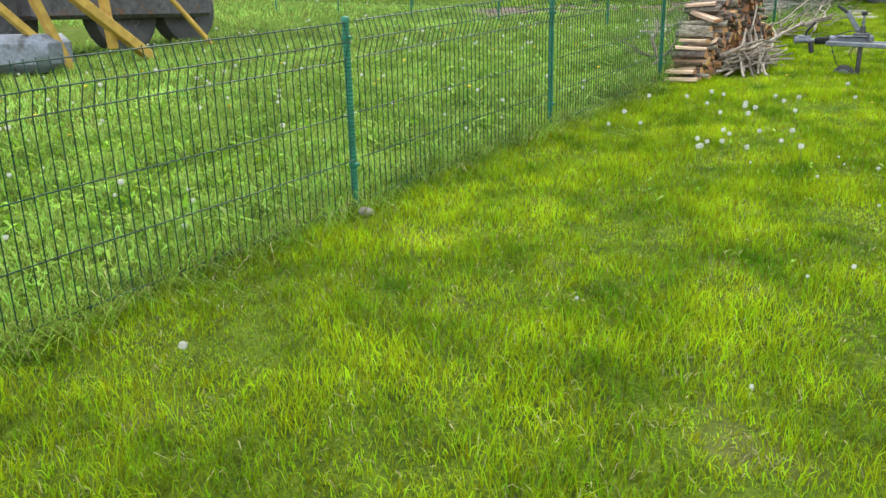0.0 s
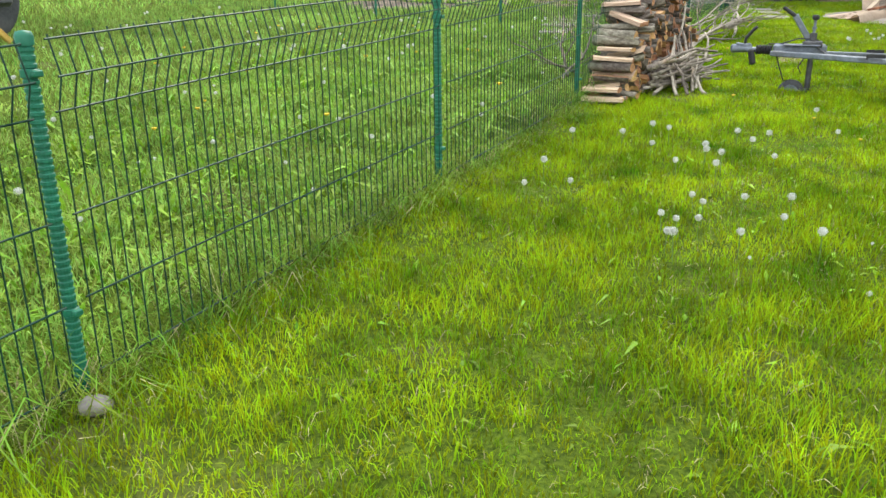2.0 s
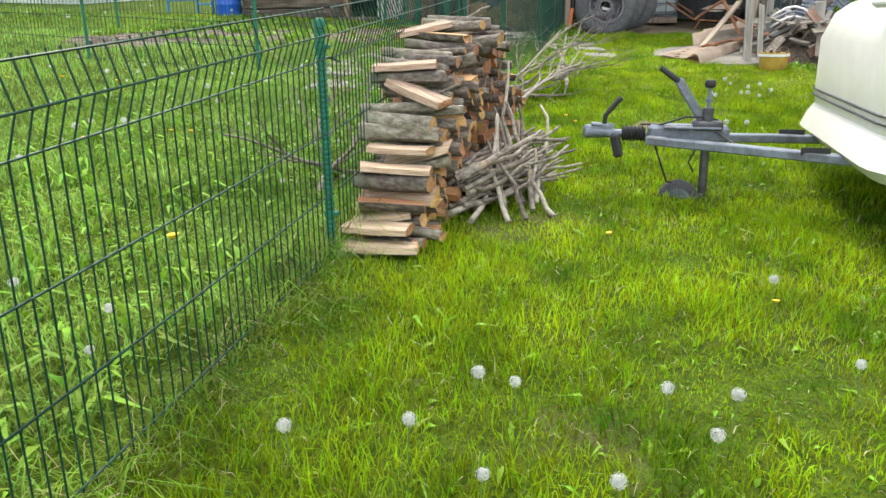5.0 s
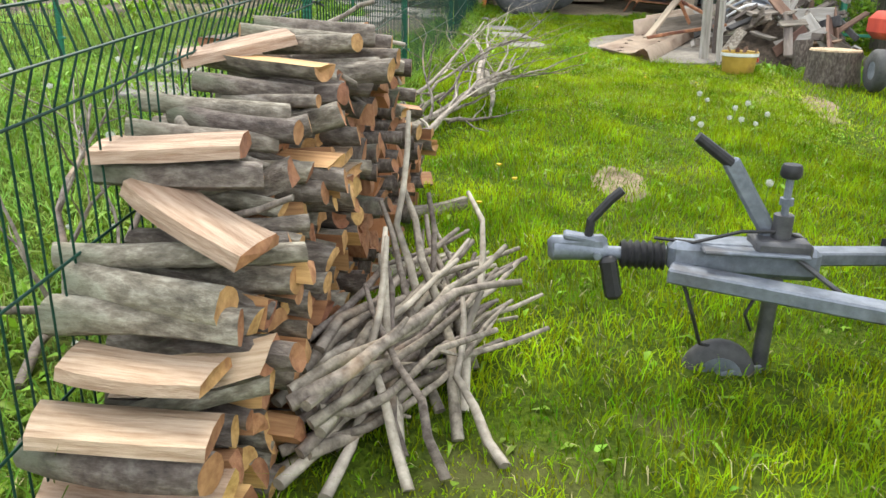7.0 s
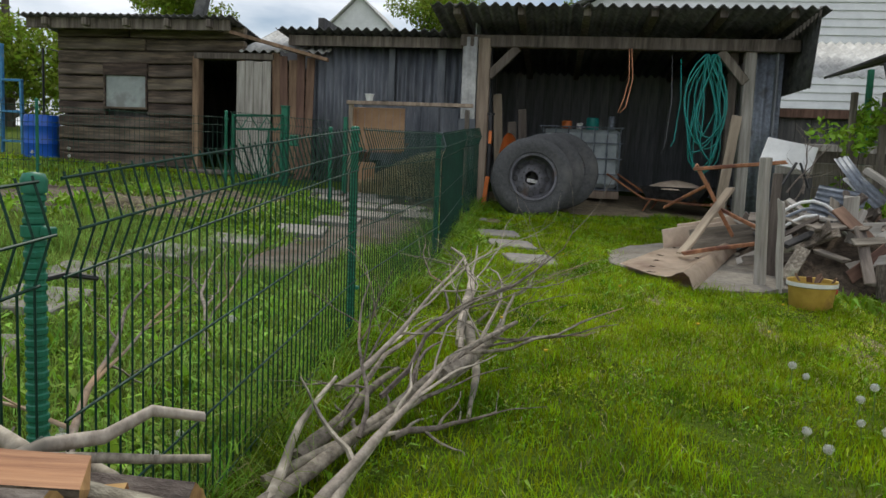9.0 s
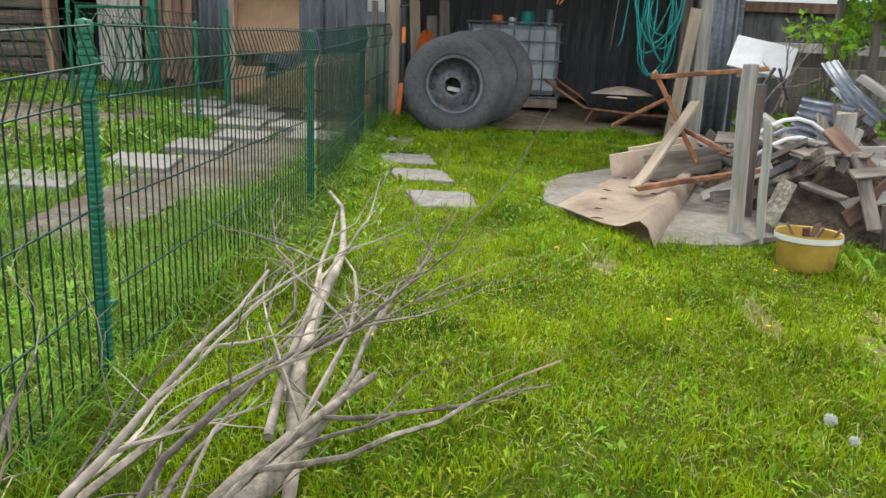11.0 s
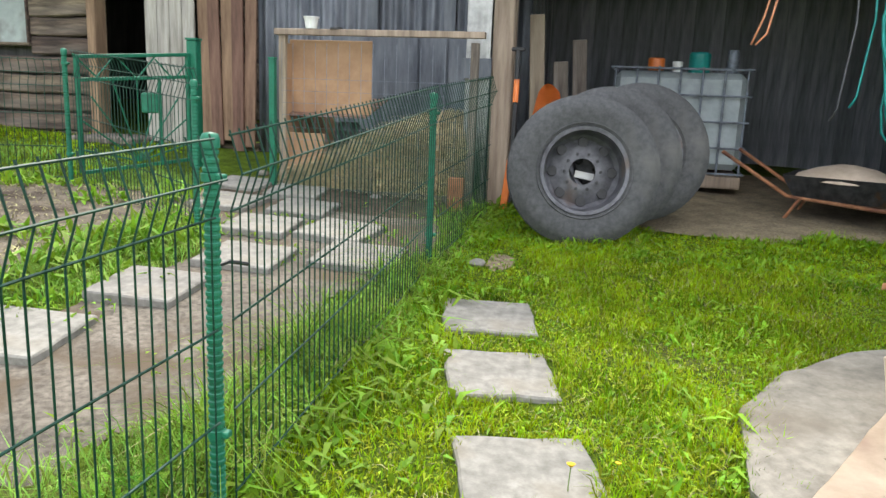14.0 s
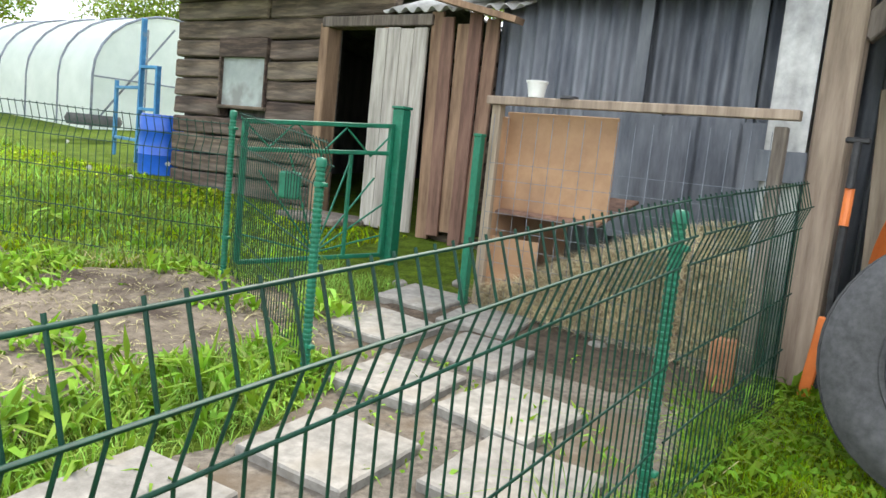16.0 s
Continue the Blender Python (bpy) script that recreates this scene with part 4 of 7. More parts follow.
for i, (a, b, rad, depth, mat, wob) in enumerate((
        ((11.45, -2.94, 0.04), (12.98, -2.34, 0.20), 0.030, 1, STICK, 0.3), ((12.30, -2.54, 0.16), (13.40, -2.02, 0.26), 0.013, 2, STICK, 0.8),
        ((11.45, -2.80, 0.03), (12.35, -2.52, 0.18), 0.024, 1, PALESTICK, 0.4), ((12.32, -2.52, 0.16), (13.10, -2.30, 0.13), 0.034, 0, STICK, 0.4),
        ((11.45, -2.92, 0.04), (12.05, -2.87, 0.20), 0.021, 0, PALESTICK, 0.4), ((12.02, -2.87, 0.19), (12.95, -2.72, 0.34), 0.014, 2, PALESTICK, 1.0),
        ((13.05, -2.50, 0.16), (12.28, -2.36, 0.02), 0.029, 0, PALESTICK, 0.3), ((12.75, -2.50, 0.13), (13.9, -2.58, 0.24), 0.014, 2, PALESTICK, 0.8),
        ((11.95, -2.64, 0.07), (12.34, -2.30, 0.05), 0.015, 1, STICK, 0.6), ((11.75, -2.92, 0.05), (12.5, -2.72, 0.14), 0.034, 0, STICK, 0.5),
        ((11.60, -2.98, 0.04), (12.45, -2.66, 0.12), 0.024, 1, STICK, 0.8), ((12.1, -2.72, 0.14), (13.3, -2.42, 0.26), 0.012, 2, STICK, 1.0),
        ((12.2, -2.80, 0.15), (13.5, -2.74, 0.30), 0.012, 2, STICK, 1.0), ((12.4, -2.50, 0.18), (13.5, -2.25, 0.34), 0.011, 2, PALESTICK, 1.0),
        ((11.9, -2.82, 0.10), (12.8, -2.86, 0.32), 0.010, 2, STICK, 1.0), ((11.85, -2.74, 0.10), (12.5, -2.62, 0.30), 0.010, 2, STICK, 1.0),
        ((11.55, -2.74, 0.03), (12.10, -2.60, 0.12), 0.020, 0, PALESTICK, 0.5))):
    branch(a, b, rad, depth, 140 + i, mat, "crooked dead branch with bare grey twigs", 0.04, wob)
branch((13.10, -2.54, 0.05), (15.42, -2.98, 0.05), 0.030, 0, 74, PALESTICK, "long bare pole-like branch lying in the grass", 0.0, 0.45)
for i, (a, b) in enumerate((((13.6, -2.7, 0.05), (14.7, -2.45, 0.16)), ((13.6, -2.5, 0.04), (14.8, -2.2, 0.14)), ((13.5, -2.9, 0.05), (14.5, -2.95, 0.14)), ((13.4, -2.4, 0.03), (14.3, -2.0, 0.10)))):
    branch(a, b, 0.009, 2, 80 + i, STICK, "thin bare twig lying in the grass", 0.02)
for i, (a, b) in enumerate((((9.0, -3.45, 0.0), (10.2, -3.6, 0.35)), ((9.5, -3.35, 0.0), (8.7, -3.9, 0.3)), ((9.3, -3.5, 0.0), (10.2, -4.1, 0.3)), ((11.3, -3.5, 0.02), (12.6, -3.8, 0.15)), ((12.6, -3.6, 0.0), (14.2, -4.2, 0.35)), ((10.2, -3.4, 0.0), (11.4, -3.6, 0.2)))):
    branch(a, b, 0.018, 2, 60 + i, STICK, "dead branch thrown behind the wire fence", 0.08)

# ---------------------------------------------------------------- caravan
van = thing("caravan", at(9.58, -1.36, -0.05), "cream caravan with dark stripes, parked on the lawn", "caravan")


def vpart(name, bm, mats, label="", smooth_angle=None, parent=None):
    return part(name, bm, mats, parent or van, label, smooth_angle)


def outline(x0, x1, half, rad, yc=-0.05, n=7):
    """A rounded oblong in plan: front corners with a large radius."""
    pts = []
    for cx, cy, a0, r in ((x0 + rad, yc - half + rad, 180, rad), (x1 - 0.1, yc - half + 0.1, 270, 0.1), (x1 - 0.1, yc + half - 0.1, 0, 0.1), (x0 + rad, yc + half - rad, 90, rad)):
        for i in range(n):
            a = radians(a0 + 90 * i / (n - 1))
            pts.append((cx + r * math.cos(a), cy + r * math.sin(a)))
    return pts


bm = bmesh.new()
rings = []
for h, x0, half, rad in ((0.31, 0.66, 0.96, 0.30), (0.32, 0.56, 1.03, 0.34), (0.38, 0.50, 1.06, 0.36), (0.46, 0.53, 1.05, 0.36), (0.52, 0.57, 1.04, 0.36), (0.58, 0.56, 1.04, 0.36), (0.90, 0.56, 1.04, 0.36), (1.04, 0.62, 1.04, 0.36), (1.10, 0.70, 1.03, 0.36),
                         (1.13, 0.80, 1.03, 0.36), (1.16, 0.80, 1.03, 0.36), (1.55, 0.90, 1.03, 0.36), (1.95, 1.10, 1.02, 0.34), (2.2, 1.35, 1.0, 0.30), (2.32, 1.7, 0.94, 0.25), (2.36, 2.2, 0.8, 0.2)):
    rings.append([bm.verts.new((x, y, h)) for x, y in outline(x0 + 0.10, 4.7, half, rad)])
for p, q in zip(rings, rings[1:]):
    for i in range(len(p)):
        bm.faces.new((p[i], p[(i + 1) % len(p)], q[(i + 1) % len(p)], q[i]))
bm.faces.new(list(reversed(rings[0])))
bm.faces.new(rings[-1])
vpart("body", bm, CARAVAN, smooth_angle=38)
for h in (0.57, 0.605):
    bm = bmesh.new()
    pts = [(x - 0.003 if i < 7 or i >= 21 else x, y + (-0.003 if y < -0.05 else 0.003), h) for i, (x, y) in enumerate(outline(0.655, 4.7, 1.041, 0.36))]
    tube(bm, pts + pts[:1], 0.006, 5, cap=False)
    vpart("stripe", bm, BLACK, "thin dark stripe")
bm = bmesh.new()
tube(bm, [(1.06, -1.09, 0.33), (0.99, -1.098, 0.5), (0.93, -1.10, 0.9), (0.95, -1.095, 1.25), (1.05, -1.09, 1.8), (1.4, -1.05, 2.25)], 0.022, 6)
vpart("corner_trim", bm, BLACK, "black rubber corner trim")
for x, h, w, d, mat, lab in ((2.88, 0.45, 3.5, 0.2, RUST, "red-brown side panel"), (2.82, 0.90, 3.6, 0.16, STEEL, "dark grey side stripe"), (2.9, 1.14, 3.5, 0.02, BLACK, "")):
    bm = bmesh.new()
    box(bm, (x, -1.094, h), (w, 0.012, d), bevel=0.003)
    vpart("side_panel", bm, mat, lab)
bm = bmesh.new()
box(bm, (0.88, -0.05, 1.5), (0.03, 1.5, 0.5), (0, 14, 0), bevel=0.02)
vpart("window", bm, BLACK, "dark tinted front window")
bm = bmesh.new()
box(bm, (0.70, -0.55, 1.09), (0.12, 0.3, 0.05), (0, -8, 0), bevel=0.02)
vpart("grab_handle", bm, WHITE)
# drawbar
for y0, y1 in ((-0.07, -0.62), (0.07, 0.60)):
    bm = bmesh.new()
    bar(bm, (-0.32, y0, 0.375), (1.5, y1, 0.31), 0.045, 0.082, 0.006, roll=90)
    arm = vpart("drawbar_arm", bm, GALV, "galvanised steel arm")
    for x in (0.5, 0.85):
        bm = bmesh.new()
        k = (x + 0.32) / 1.82
        box(bm, (x, y0 + (y1 - y0) * k + (-0.024 if y0 < 0 else 0.024), 0.375), (0.14, 0.004, 0.04), bevel=0.001)
        part("slot", bm, BLACK, arm)
bm = bmesh.new()
bar(bm, (-0.32, 0, 0.405), (0.12, 0, 0.405), 0.10, 0.078, 0.02, roll=90)
box(bm, (-0.08, 0, 0.445), (0.3, 0.17, 0.012), bevel=0.004)
vpart("overrun_housing", bm, GALV)
bm = bmesh.new()
prof = []
for i in range(7):
    prof += [(0.036, -0.46 + i * 0.02), (0.046, -0.45 + i * 0.02)]
for j, ring in enumerate(lathe(bm, prof, 16, "Z")):
    for v in ring:
        v.co = Vector((v.co.z, v.co.y, v.co.x + 0.40))
vpart("bellows", bm, BLACK, "black rubber bellows", 60)
bm = bmesh.new()
tube(bm, [(-0.52, 0, 0.40), (-0.44, 0, 0.40)], 0.022, 12)
tube(bm, [(-0.50, 0, 0.405), (-0.66, 0, 0.405)], [0.03, 0.035], 12)
bar(bm, (-0.50, 0, 0.42), (-0.68, 0, 0.405), 0.075, 0.05, 0.015, roll=90)
box(bm, (-0.585, 0, 0.445), (0.10, 0.05, 0.02), (0, 8, 0), bevel=0.006)
tube(bm, [(-0.53, -0.045, 0.40), (-0.53, 0.045, 0.40)], 0.012, 8)
vpart("coupling_head", bm, GALV, "worn cast coupling head", 40)
bm = bmesh.new()
tube(bm, [(-0.56, 0, 0.43), (-0.555, 0, 0.50), (-0.50, 0, 0.57), (-0.47, 0, 0.60)], [0.014, 0.014, 0.015, 0.015], 8)
vpart("coupling_lever", bm, BLACK)
bm = bmesh.new()
bar(bm, (-0.50, -0.04, 0.40), (-0.47, -0.05, 0.27), 0.045, 0.05, 0.012)
vpart("plug_holder", bm, BLACK)
bm = bmesh.new()
bar(bm, (0.0, 0.02, 0.44), (-0.17, 0.02, 0.70), 0.03, 0.05, 0.008)
lever = vpart("handbrake_lever", bm, GALV)
bm = bmesh.new()
tube(bm, [(-0.165, 0.02, 0.69), (-0.27, 0.02, 0.765)], [0.018, 0.016], 10)
part("grip", bm, BLACK, lever, "black rubber grip")
bm = bmesh.new()
tube(bm, [(0, 0, 0.0), (0, 0, 0.34)], 0.024, 14)
tube(bm, [(0, 0, 0.33), (0, 0, 0.55)], 0.029, 14)
box(bm, (0, 0, 0.455), (0.16, 0.13, 0.05), bevel=0.01)
tube(bm, [(0.03, -0.05, 0.44), (0.15, -0.12, 0.36)], 0.008, 8)
jockey = vpart("jockey_leg", bm, STEEL, "dark steel leg", 40)
bm = bmesh.new()
tube(bm, [(0, 0, 0.55), (0, 0, 0.66)], 0.011, 10)
tube(bm, [(0, 0, 0.58), (0, 0, 0.60)], 0.02, 10)
part("spindle", bm, GALV, jockey)
bm = bmesh.new()
lathe(bm, [(0.0, 0.655), (0.024, 0.66), (0.03, 0.668), (0.03, 0.69), (0.025, 0.70), (0.0, 0.702)], 14, "Z")
part("knob", bm, BLACK, jockey, "black crank knob", 50)
bm = bmesh.new()
lathe(bm, [(0.06, -0.035), (0.095, -0.03), (0.112, -0.015), (0.112, 0.015), (0.095, 0.03), (0.06, 0.035)], 24, "Y", (-0.13, -0.03, 0.035))
tyre = vpart("jockey_wheel", bm, RUBBER, "small black rubber wheel", 60)
bm = bmesh.new()
lathe(bm, [(0.0, -0.04), (0.02, -0.04), (0.022, -0.025), (0.06, -0.036), (0.068, -0.036), (0.068, 0.03), (0.0, 0.03)], 20, "Y", (-0.13, -0.03, 0.035))
bar(bm, (-0.13, -0.074, 0.035), (0.0, -0.03, 0.05), 0.05, 0.012, 0.003, roll=90)
part("hub", bm, GALV, tyre, "", 40)
bm = bmesh.new()
tube(bm, [(-0.36, 0.02, 0.45), (-0.25, -0.02, 0.455), (-0.12, -0.03, 0.50), (0.0, -0.01, 0.50), (0.08, 0.02, 0.47)], 0.006, 6)
tube(bm, [(-0.28, -0.05, 0.36), (-0.24, -0.08, 0.25), (-0.2, -0.05, 0.14), (-0.1, -0.03, 0.12)], 0.006, 6)
tube(bm, [(-0.05, -0.06, 0.34), (-0.09, -0.08, 0.26), (-0.06, -0.06, 0.2)], 0.005, 6)
vpart("cable", bm, BLACK, "black hanging cable")
for y in (-0.85, 0.75):
    bm = bmesh.new()
    lathe(bm, [(0.16, -0.09), (0.28, -0.085), (0.31, -0.05), (0.31, 0.05), (0.28, 0.085), (0.16, 0.09)], 28, "Y", (2.9, y, 0.30))
    wh = vpart("wheel", bm, RUBBER, "black road wheel", 60)
    bm = bmesh.new()
    lathe(bm, [(0.0, -0.06), (0.15, -0.07), (0.165, -0.02), (0.165, 0.08), (0.0, 0.08)], 24, "Y", (2.9, y, 0.30))
    part("rim", bm, GALV, wh, "", 40)
bm = bmesh.new()
for y in (-0.6, 0.58):
    bar(bm, (1.4, y, 0.35), (4.6, y, 0.35), 0.05, 0.1, roll=90)
bar(bm, (2.9, -0.9, 0.3), (2.9, 0.8, 0.3), 0.06, 0.06)
bar(bm, (4.4, 0, 0.0), (4.4, 0, 0.4), 0.05, 0.05)
vpart("chassis", bm, BLACK)


# ---------------------------------------------------------------- paving slabs
def slab_mesh(seed, w=0.46, d=0.46, t=0.07):
    bm = bmesh.new()
    box(bm, (0, 0, 0), (w, d, t), bevel=0.008)
    bmesh.ops.subdivide_edges(bm, edges=[e for e in bm.edges if e.calc_length() > 0.3], cuts=4, use_grid_fill=True)
    for v in bm.verts:
        edge = max(abs(v.co.x) / w, abs(v.co.y) / d) > 0.45
        v.co += Vector((noise.noise((v.co.x * 9, v.co.y * 9, seed)), noise.noise((v.co.x * 9, v.co.y * 9, seed + 4)), 0)) * (0.016 if edge else 0.004)
        v.co.z += 0.003 * noise.noise((v.co.x * 12, v.co.y * 12, seed + 8))
    return mesh_of(bm, "paving_slab", CONCRETE, 35)


SLABS = [slab_mesh(i * 3) for i in range(5)]
for i, (s, r, turn, k) in enumerate(((16.22, -2.27, 20, 1.0), (16.92, -2.50, 17, 0.96), (17.58, -2.68, 14, 0.98),
                                     (16.52, -4.52, 8, 1.05), (17.24, -4.36, 5, 1.0), (17.93, -4.20, 4, 1.02), (18.20, -3.60, 2, 1.05), (18.70, -3.92, -5, 1.02), (18.62, -4.46, 6, 0.98),
                                     (19.20, -4.42, 3, 0.95), (19.18, -5.02, 0, 1.0), (19.72, -4.72, 8, 0.95), (19.8, -5.25, 3, 0.95), (15.75, -4.85, 12, 1.0), (14.95, -5.05, -8, 1.0), (14.1, -5.2, 10, 1.0), (13.3, -5.0, 4, 1.05), (12.4, -4.7, 14, 1.0))):
    ob = new("paving_slab", SLABS[i % 5])
    lift = -0.012 if i < 3 else 0.018
    ob.matrix_world = at(s, r, lift, rz=turn, rx=3.7 + rng.uniform(-0.6, 0.6), ry=2.1) @ Matrix.Diagonal((k, k, 1, 1))
    tagged(ob, "square worn concrete paving slab in the grass" if i < 3 else "square worn concrete slab in the goat run", "paving slab", "stepping slabs")
for s, r in ((3.20, -2.88), (18.42, -2.92), (20.0, -5.6), (19.9, -4.1), (20.35, -5.35)):
    bm = bmesh.new()
    bmesh.ops.create_icosphere(bm, subdivisions=2, radius=0.055)
    for v in bm.verts:
        v.co *= 1 + 0.35 * noise.noise(v.co * 9 + Vector((s, r, 0)))
        v.co.z *= 0.55
    ob = new("stone", mesh_of(bm, "stone", CONCRETE, 50))
    ob.matrix_world = at(s, r, 0.02, rz=rng.uniform(0, 90))
    tagged(ob, "rough pale field stone on bare earth", "stone", "loose stones")

# ---------------------------------------------------------------- gate
gate = thing("garden_gate", at(19.23, -6.40), "open green metal gate with sunburst bars", "gate")
gdir = (W(20.42, -6.12) - W(19.23, -6.40))
GL = math.hypot(gdir.x, gdir.y)
gate.matrix_world = Matrix.Translation(W(19.23, -6.40)) @ Matrix.Rotation(math.atan2(gdir.y, gdir.x), 4, "Z")
GRISE = 0.06


def gatebar(name, a, b, w):
    bm = bmesh.new()
    bar(bm, a, b, w, w, min(0.004, w * 0.2))
    part(name, bm, GREEN, gate)


for a, b, w in (((0.03, 0, 1.02), (GL, 0, 1.10), 0.032), ((0.03, 0, 0.84), (GL, 0, 0.90), 0.03), ((0.03, 0, 0.1), (0.03, 0, 1.02), 0.035), ((GL - 0.03, 0, 0.12), (GL - 0.03, 0, 1.1), 0.035), ((0.03, 0, 0.10), (GL, 0, 0.14), 0.03), ((GL * 0.7, 0, 0.12), (GL * 0.7, 0, 0.88), 0.026)):
    gatebar("frame_bar", a, b, w)
for i in range(6):
    x0, x1 = GL * i / 6, GL * (i + 1) / 6
    gatebar("truss_bar", (x0, 0, 0.86 if i % 2 else 1.04), (x1, 0, 1.06 if i % 2 else 0.87), 0.012)
for i in range(9):
    a = radians(10 + i * 20)
    rad = 0.72
    end = Vector((GL * 0.5 + math.cos(a) * rad, 0, 0.16 + math.sin(a) * rad))
    end.x = max(0.05, min(GL - 0.05, end.x))
    gatebar("sun_ray", (GL * 0.5, 0, 0.16), end, 0.012)
bm = bmesh.new()
box(bm, (0, 0, 0.68), (0.10, 0.10, 1.36), bevel=0.008)
box(bm, (0, 0, 1.37), (0.115, 0.115, 0.02), bevel=0.004)
gp = new("gate_post", mesh_of(bm, "gate_post", GREEN))
gp.matrix_world = at(20.46, -6.10, -0.2)
tagged(gp, "stout square green gate post with a flat cap", "gate post", "gate posts")
copy_thing(gp, at(19.92, -5.03, -0.20) @ Matrix.Diagonal((0.5, 0.5, 0.93, 1)))
bm = bmesh.new()
box(bm, (0, 0, 0), (0.11, 0.05, 0.14), bevel=0.01)
ob = new("lock_box", mesh_of(bm, "lock_box", GREEN))
ob.matrix_world = at(18.72, -5.36, 0.78, rz=25)
tagged(ob, "green metal lock box on the wire gate", "lock box")

# ---------------------------------------------------------------- goat shelter with straw
coop = thing("animal_shelter", at(20.0, -4.15), "goat feeding shelter of old boards with hardboard sides", "animal shelter")
CI = coop.matrix_world.inverted()


def cpart(name, mats, m, d, label="", bevel=0.004):
    bm = bmesh.new()
    box(bm, (0, 0, 0), d, bevel=bevel)
    part(name, bm, mats, coop, label, m=CI @ m)


for r in (-4.98, -3.34):
    cpart("post", BEAM if r < -4 else OLDBOARD, at(20.02, r, 0.62), (0.06, 0.06, 1.36))
cpart("top_rail", BEAM, at(20.0, -4.15, absolute=2.665), (1.78, 0.07, 0.05))
cpart("hanging_panel", PLY, at(20.12, -4.60, absolute=2.31), (0.74, 0.012, 0.60), "brown hardboard panel")
cpart("side_panel", PLY, at(20.55, -4.96, absolute=2.0), (0.02, 1.05, 1.15), "brown hardboard panel")
cpart("trough", BROWNBOARD, at(20.35, -4.62, absolute=2.06, rx=14), (0.72, 0.6, 0.02), "sloping brown board")
cpart("front_board", PLY, at(20.06, -4.80, absolute=1.62), (0.36, 0.012, 0.44), "brown hardboard panel")
cpart("kick_board", OLDBOARD, at(20.0, -4.15, 0.02), (1.6, 0.02, 0.06))
bm = bmesh.new()
for i in range(17):
    tube(bm, [(-0.82 + i * 0.1, 0, 0.02), (-0.82 + i * 0.1, 0, 1.24)], 0.002, 4)
for i in range(10):
    tube(bm, [(-0.82, 0, 0.05 + i * 0.1), (0.8, 0, 0.05 + i * 0.1)], 0.002, 4)
ob = part("wire_front", bm, GALV, coop, m=CI @ at(19.97, -4.15))
bm = bmesh.new()
lathe(bm, [(0.0, 0.0), (0.045, 0.0), (0.06, 0.085), (0.066, 0.085), (0.066, 0.095), (0.056, 0.09), (0.042, 0.008), (0.0, 0.008)], 20, "Z")
ob = new("plastic_tub", mesh_of(bm, "plastic_tub", WHITE, 40))
ob.matrix_world = at(20.0, -4.72, absolute=2.692)
tagged(ob, "white plastic tub standing on the shelter rail", "tub")
bm = bmesh.new()
lathe(bm, [(0.0, 0.0), (0.055, 0.0), (0.05, 0.015), (0.0, 0.02)], 12, "Z")
ob = new("saucer", mesh_of(bm, "saucer", BLACK, 40))
ob.matrix_world = at(20.0, -4.5, absolute=2.692)
tagged(ob, "small dark saucer lying on the shelter rail", "saucer")


def blades(name, mat, label, pts, h, w, lean, seed, category="", foot=1.0):
    """Many thin blades as one object: pts (n,3), heights h, widths w, lean."""
    g = np.random.default_rng(seed)
    n = len(pts)
    ang = g.uniform(0, 2 * math.pi, n)
    tip = g.uniform(0, 2 * math.pi, n)
    side = np.stack([np.cos(ang), np.sin(ang), np.zeros(n)], 1) * (w / 2)[:, None]
    ldir = np.stack([np.cos(tip), np.sin(tip), np.zeros(n)], 1)
    le = (lean * g.uniform(0.2, 1.3, n) * h)[:, None]
    up = np.zeros((n, 3))
    up[:, 2] = h
    mid = pts + up * 0.55 + ldir * le * 0.33
    end = pts + up * np.clip(1 - 0.4 * (le[:, 0] / np.maximum(h, 1e-4)) ** 2, 0.25, 1)[:, None] + ldir * le
    v = np.empty((n, 5, 3), np.float32)
    v[:, 0], v[:, 1], v[:, 2], v[:, 3], v[:, 4] = pts - side * foot, pts + side * foot, mid + side * (0.8 if foot == 1 else 1.0), mid - side * (0.8 if foot == 1 else 1.0), end
    me = bpy.data.meshes.new(name)
    me.vertices.add(n * 5)
    me.vertices.foreach_set("co", v.ravel())
    base = np.arange(n, dtype=np.int32)[:, None] * 5
    loops = np.concatenate([base + np.array([[0, 1, 2, 3]]), base + np.array([[3, 2, 4]])], 1).astype(np.int32)
    me.loops.add(n * 7)
    me.loops.foreach_set("vertex_index", loops.ravel())
    me.polygons.add(n * 2)
    start = (np.arange(n, dtype=np.int32)[:, None] * 7 + np.array([[0, 4]], dtype=np.int32)).ravel().astype(np.int32)
    me.polygons.foreach_set("loop_start", start)
    me.update(calc_edges=True)
    me.validate()
    me.materials.append(mat)
    return tagged(new(name, me), label, category or "grass", "", "stuff")


# heap of straw
n = 22000
sx, rx = nrng.uniform(20.04, 21.2, n), nrng.uniform(-4.92, -3.36, n)
hh = -0.02 + 0.60 * np.exp(-((rx + 3.75) ** 2) / 0.9) * np.clip((sx - 19.99) / 0.06, 0.05, 1) ** 0.5 + nrng.uniform(-0.03, 0.05, n)
front = nrng.random(n) < 0.45
sx = np.where(front, nrng.uniform(19.99, 20.03, n), sx)
hh = np.where(front, nrng.uniform(0.0, 1.0, n) * 0.58 * np.exp(-((rx + 3.75) ** 2) / 0.9), hh)
pp = np.array([W(a, b, c) for a, b, c in zip(sx, rx, hh)])
blades("straw", STRAW, "loose heap of yellow straw in the shelter", pp, nrng.uniform(0.02, 0.09, n), nrng.uniform(0.004, 0.007, n), 2.6, 3, category="straw")
bm = bmesh.new()
g = {}
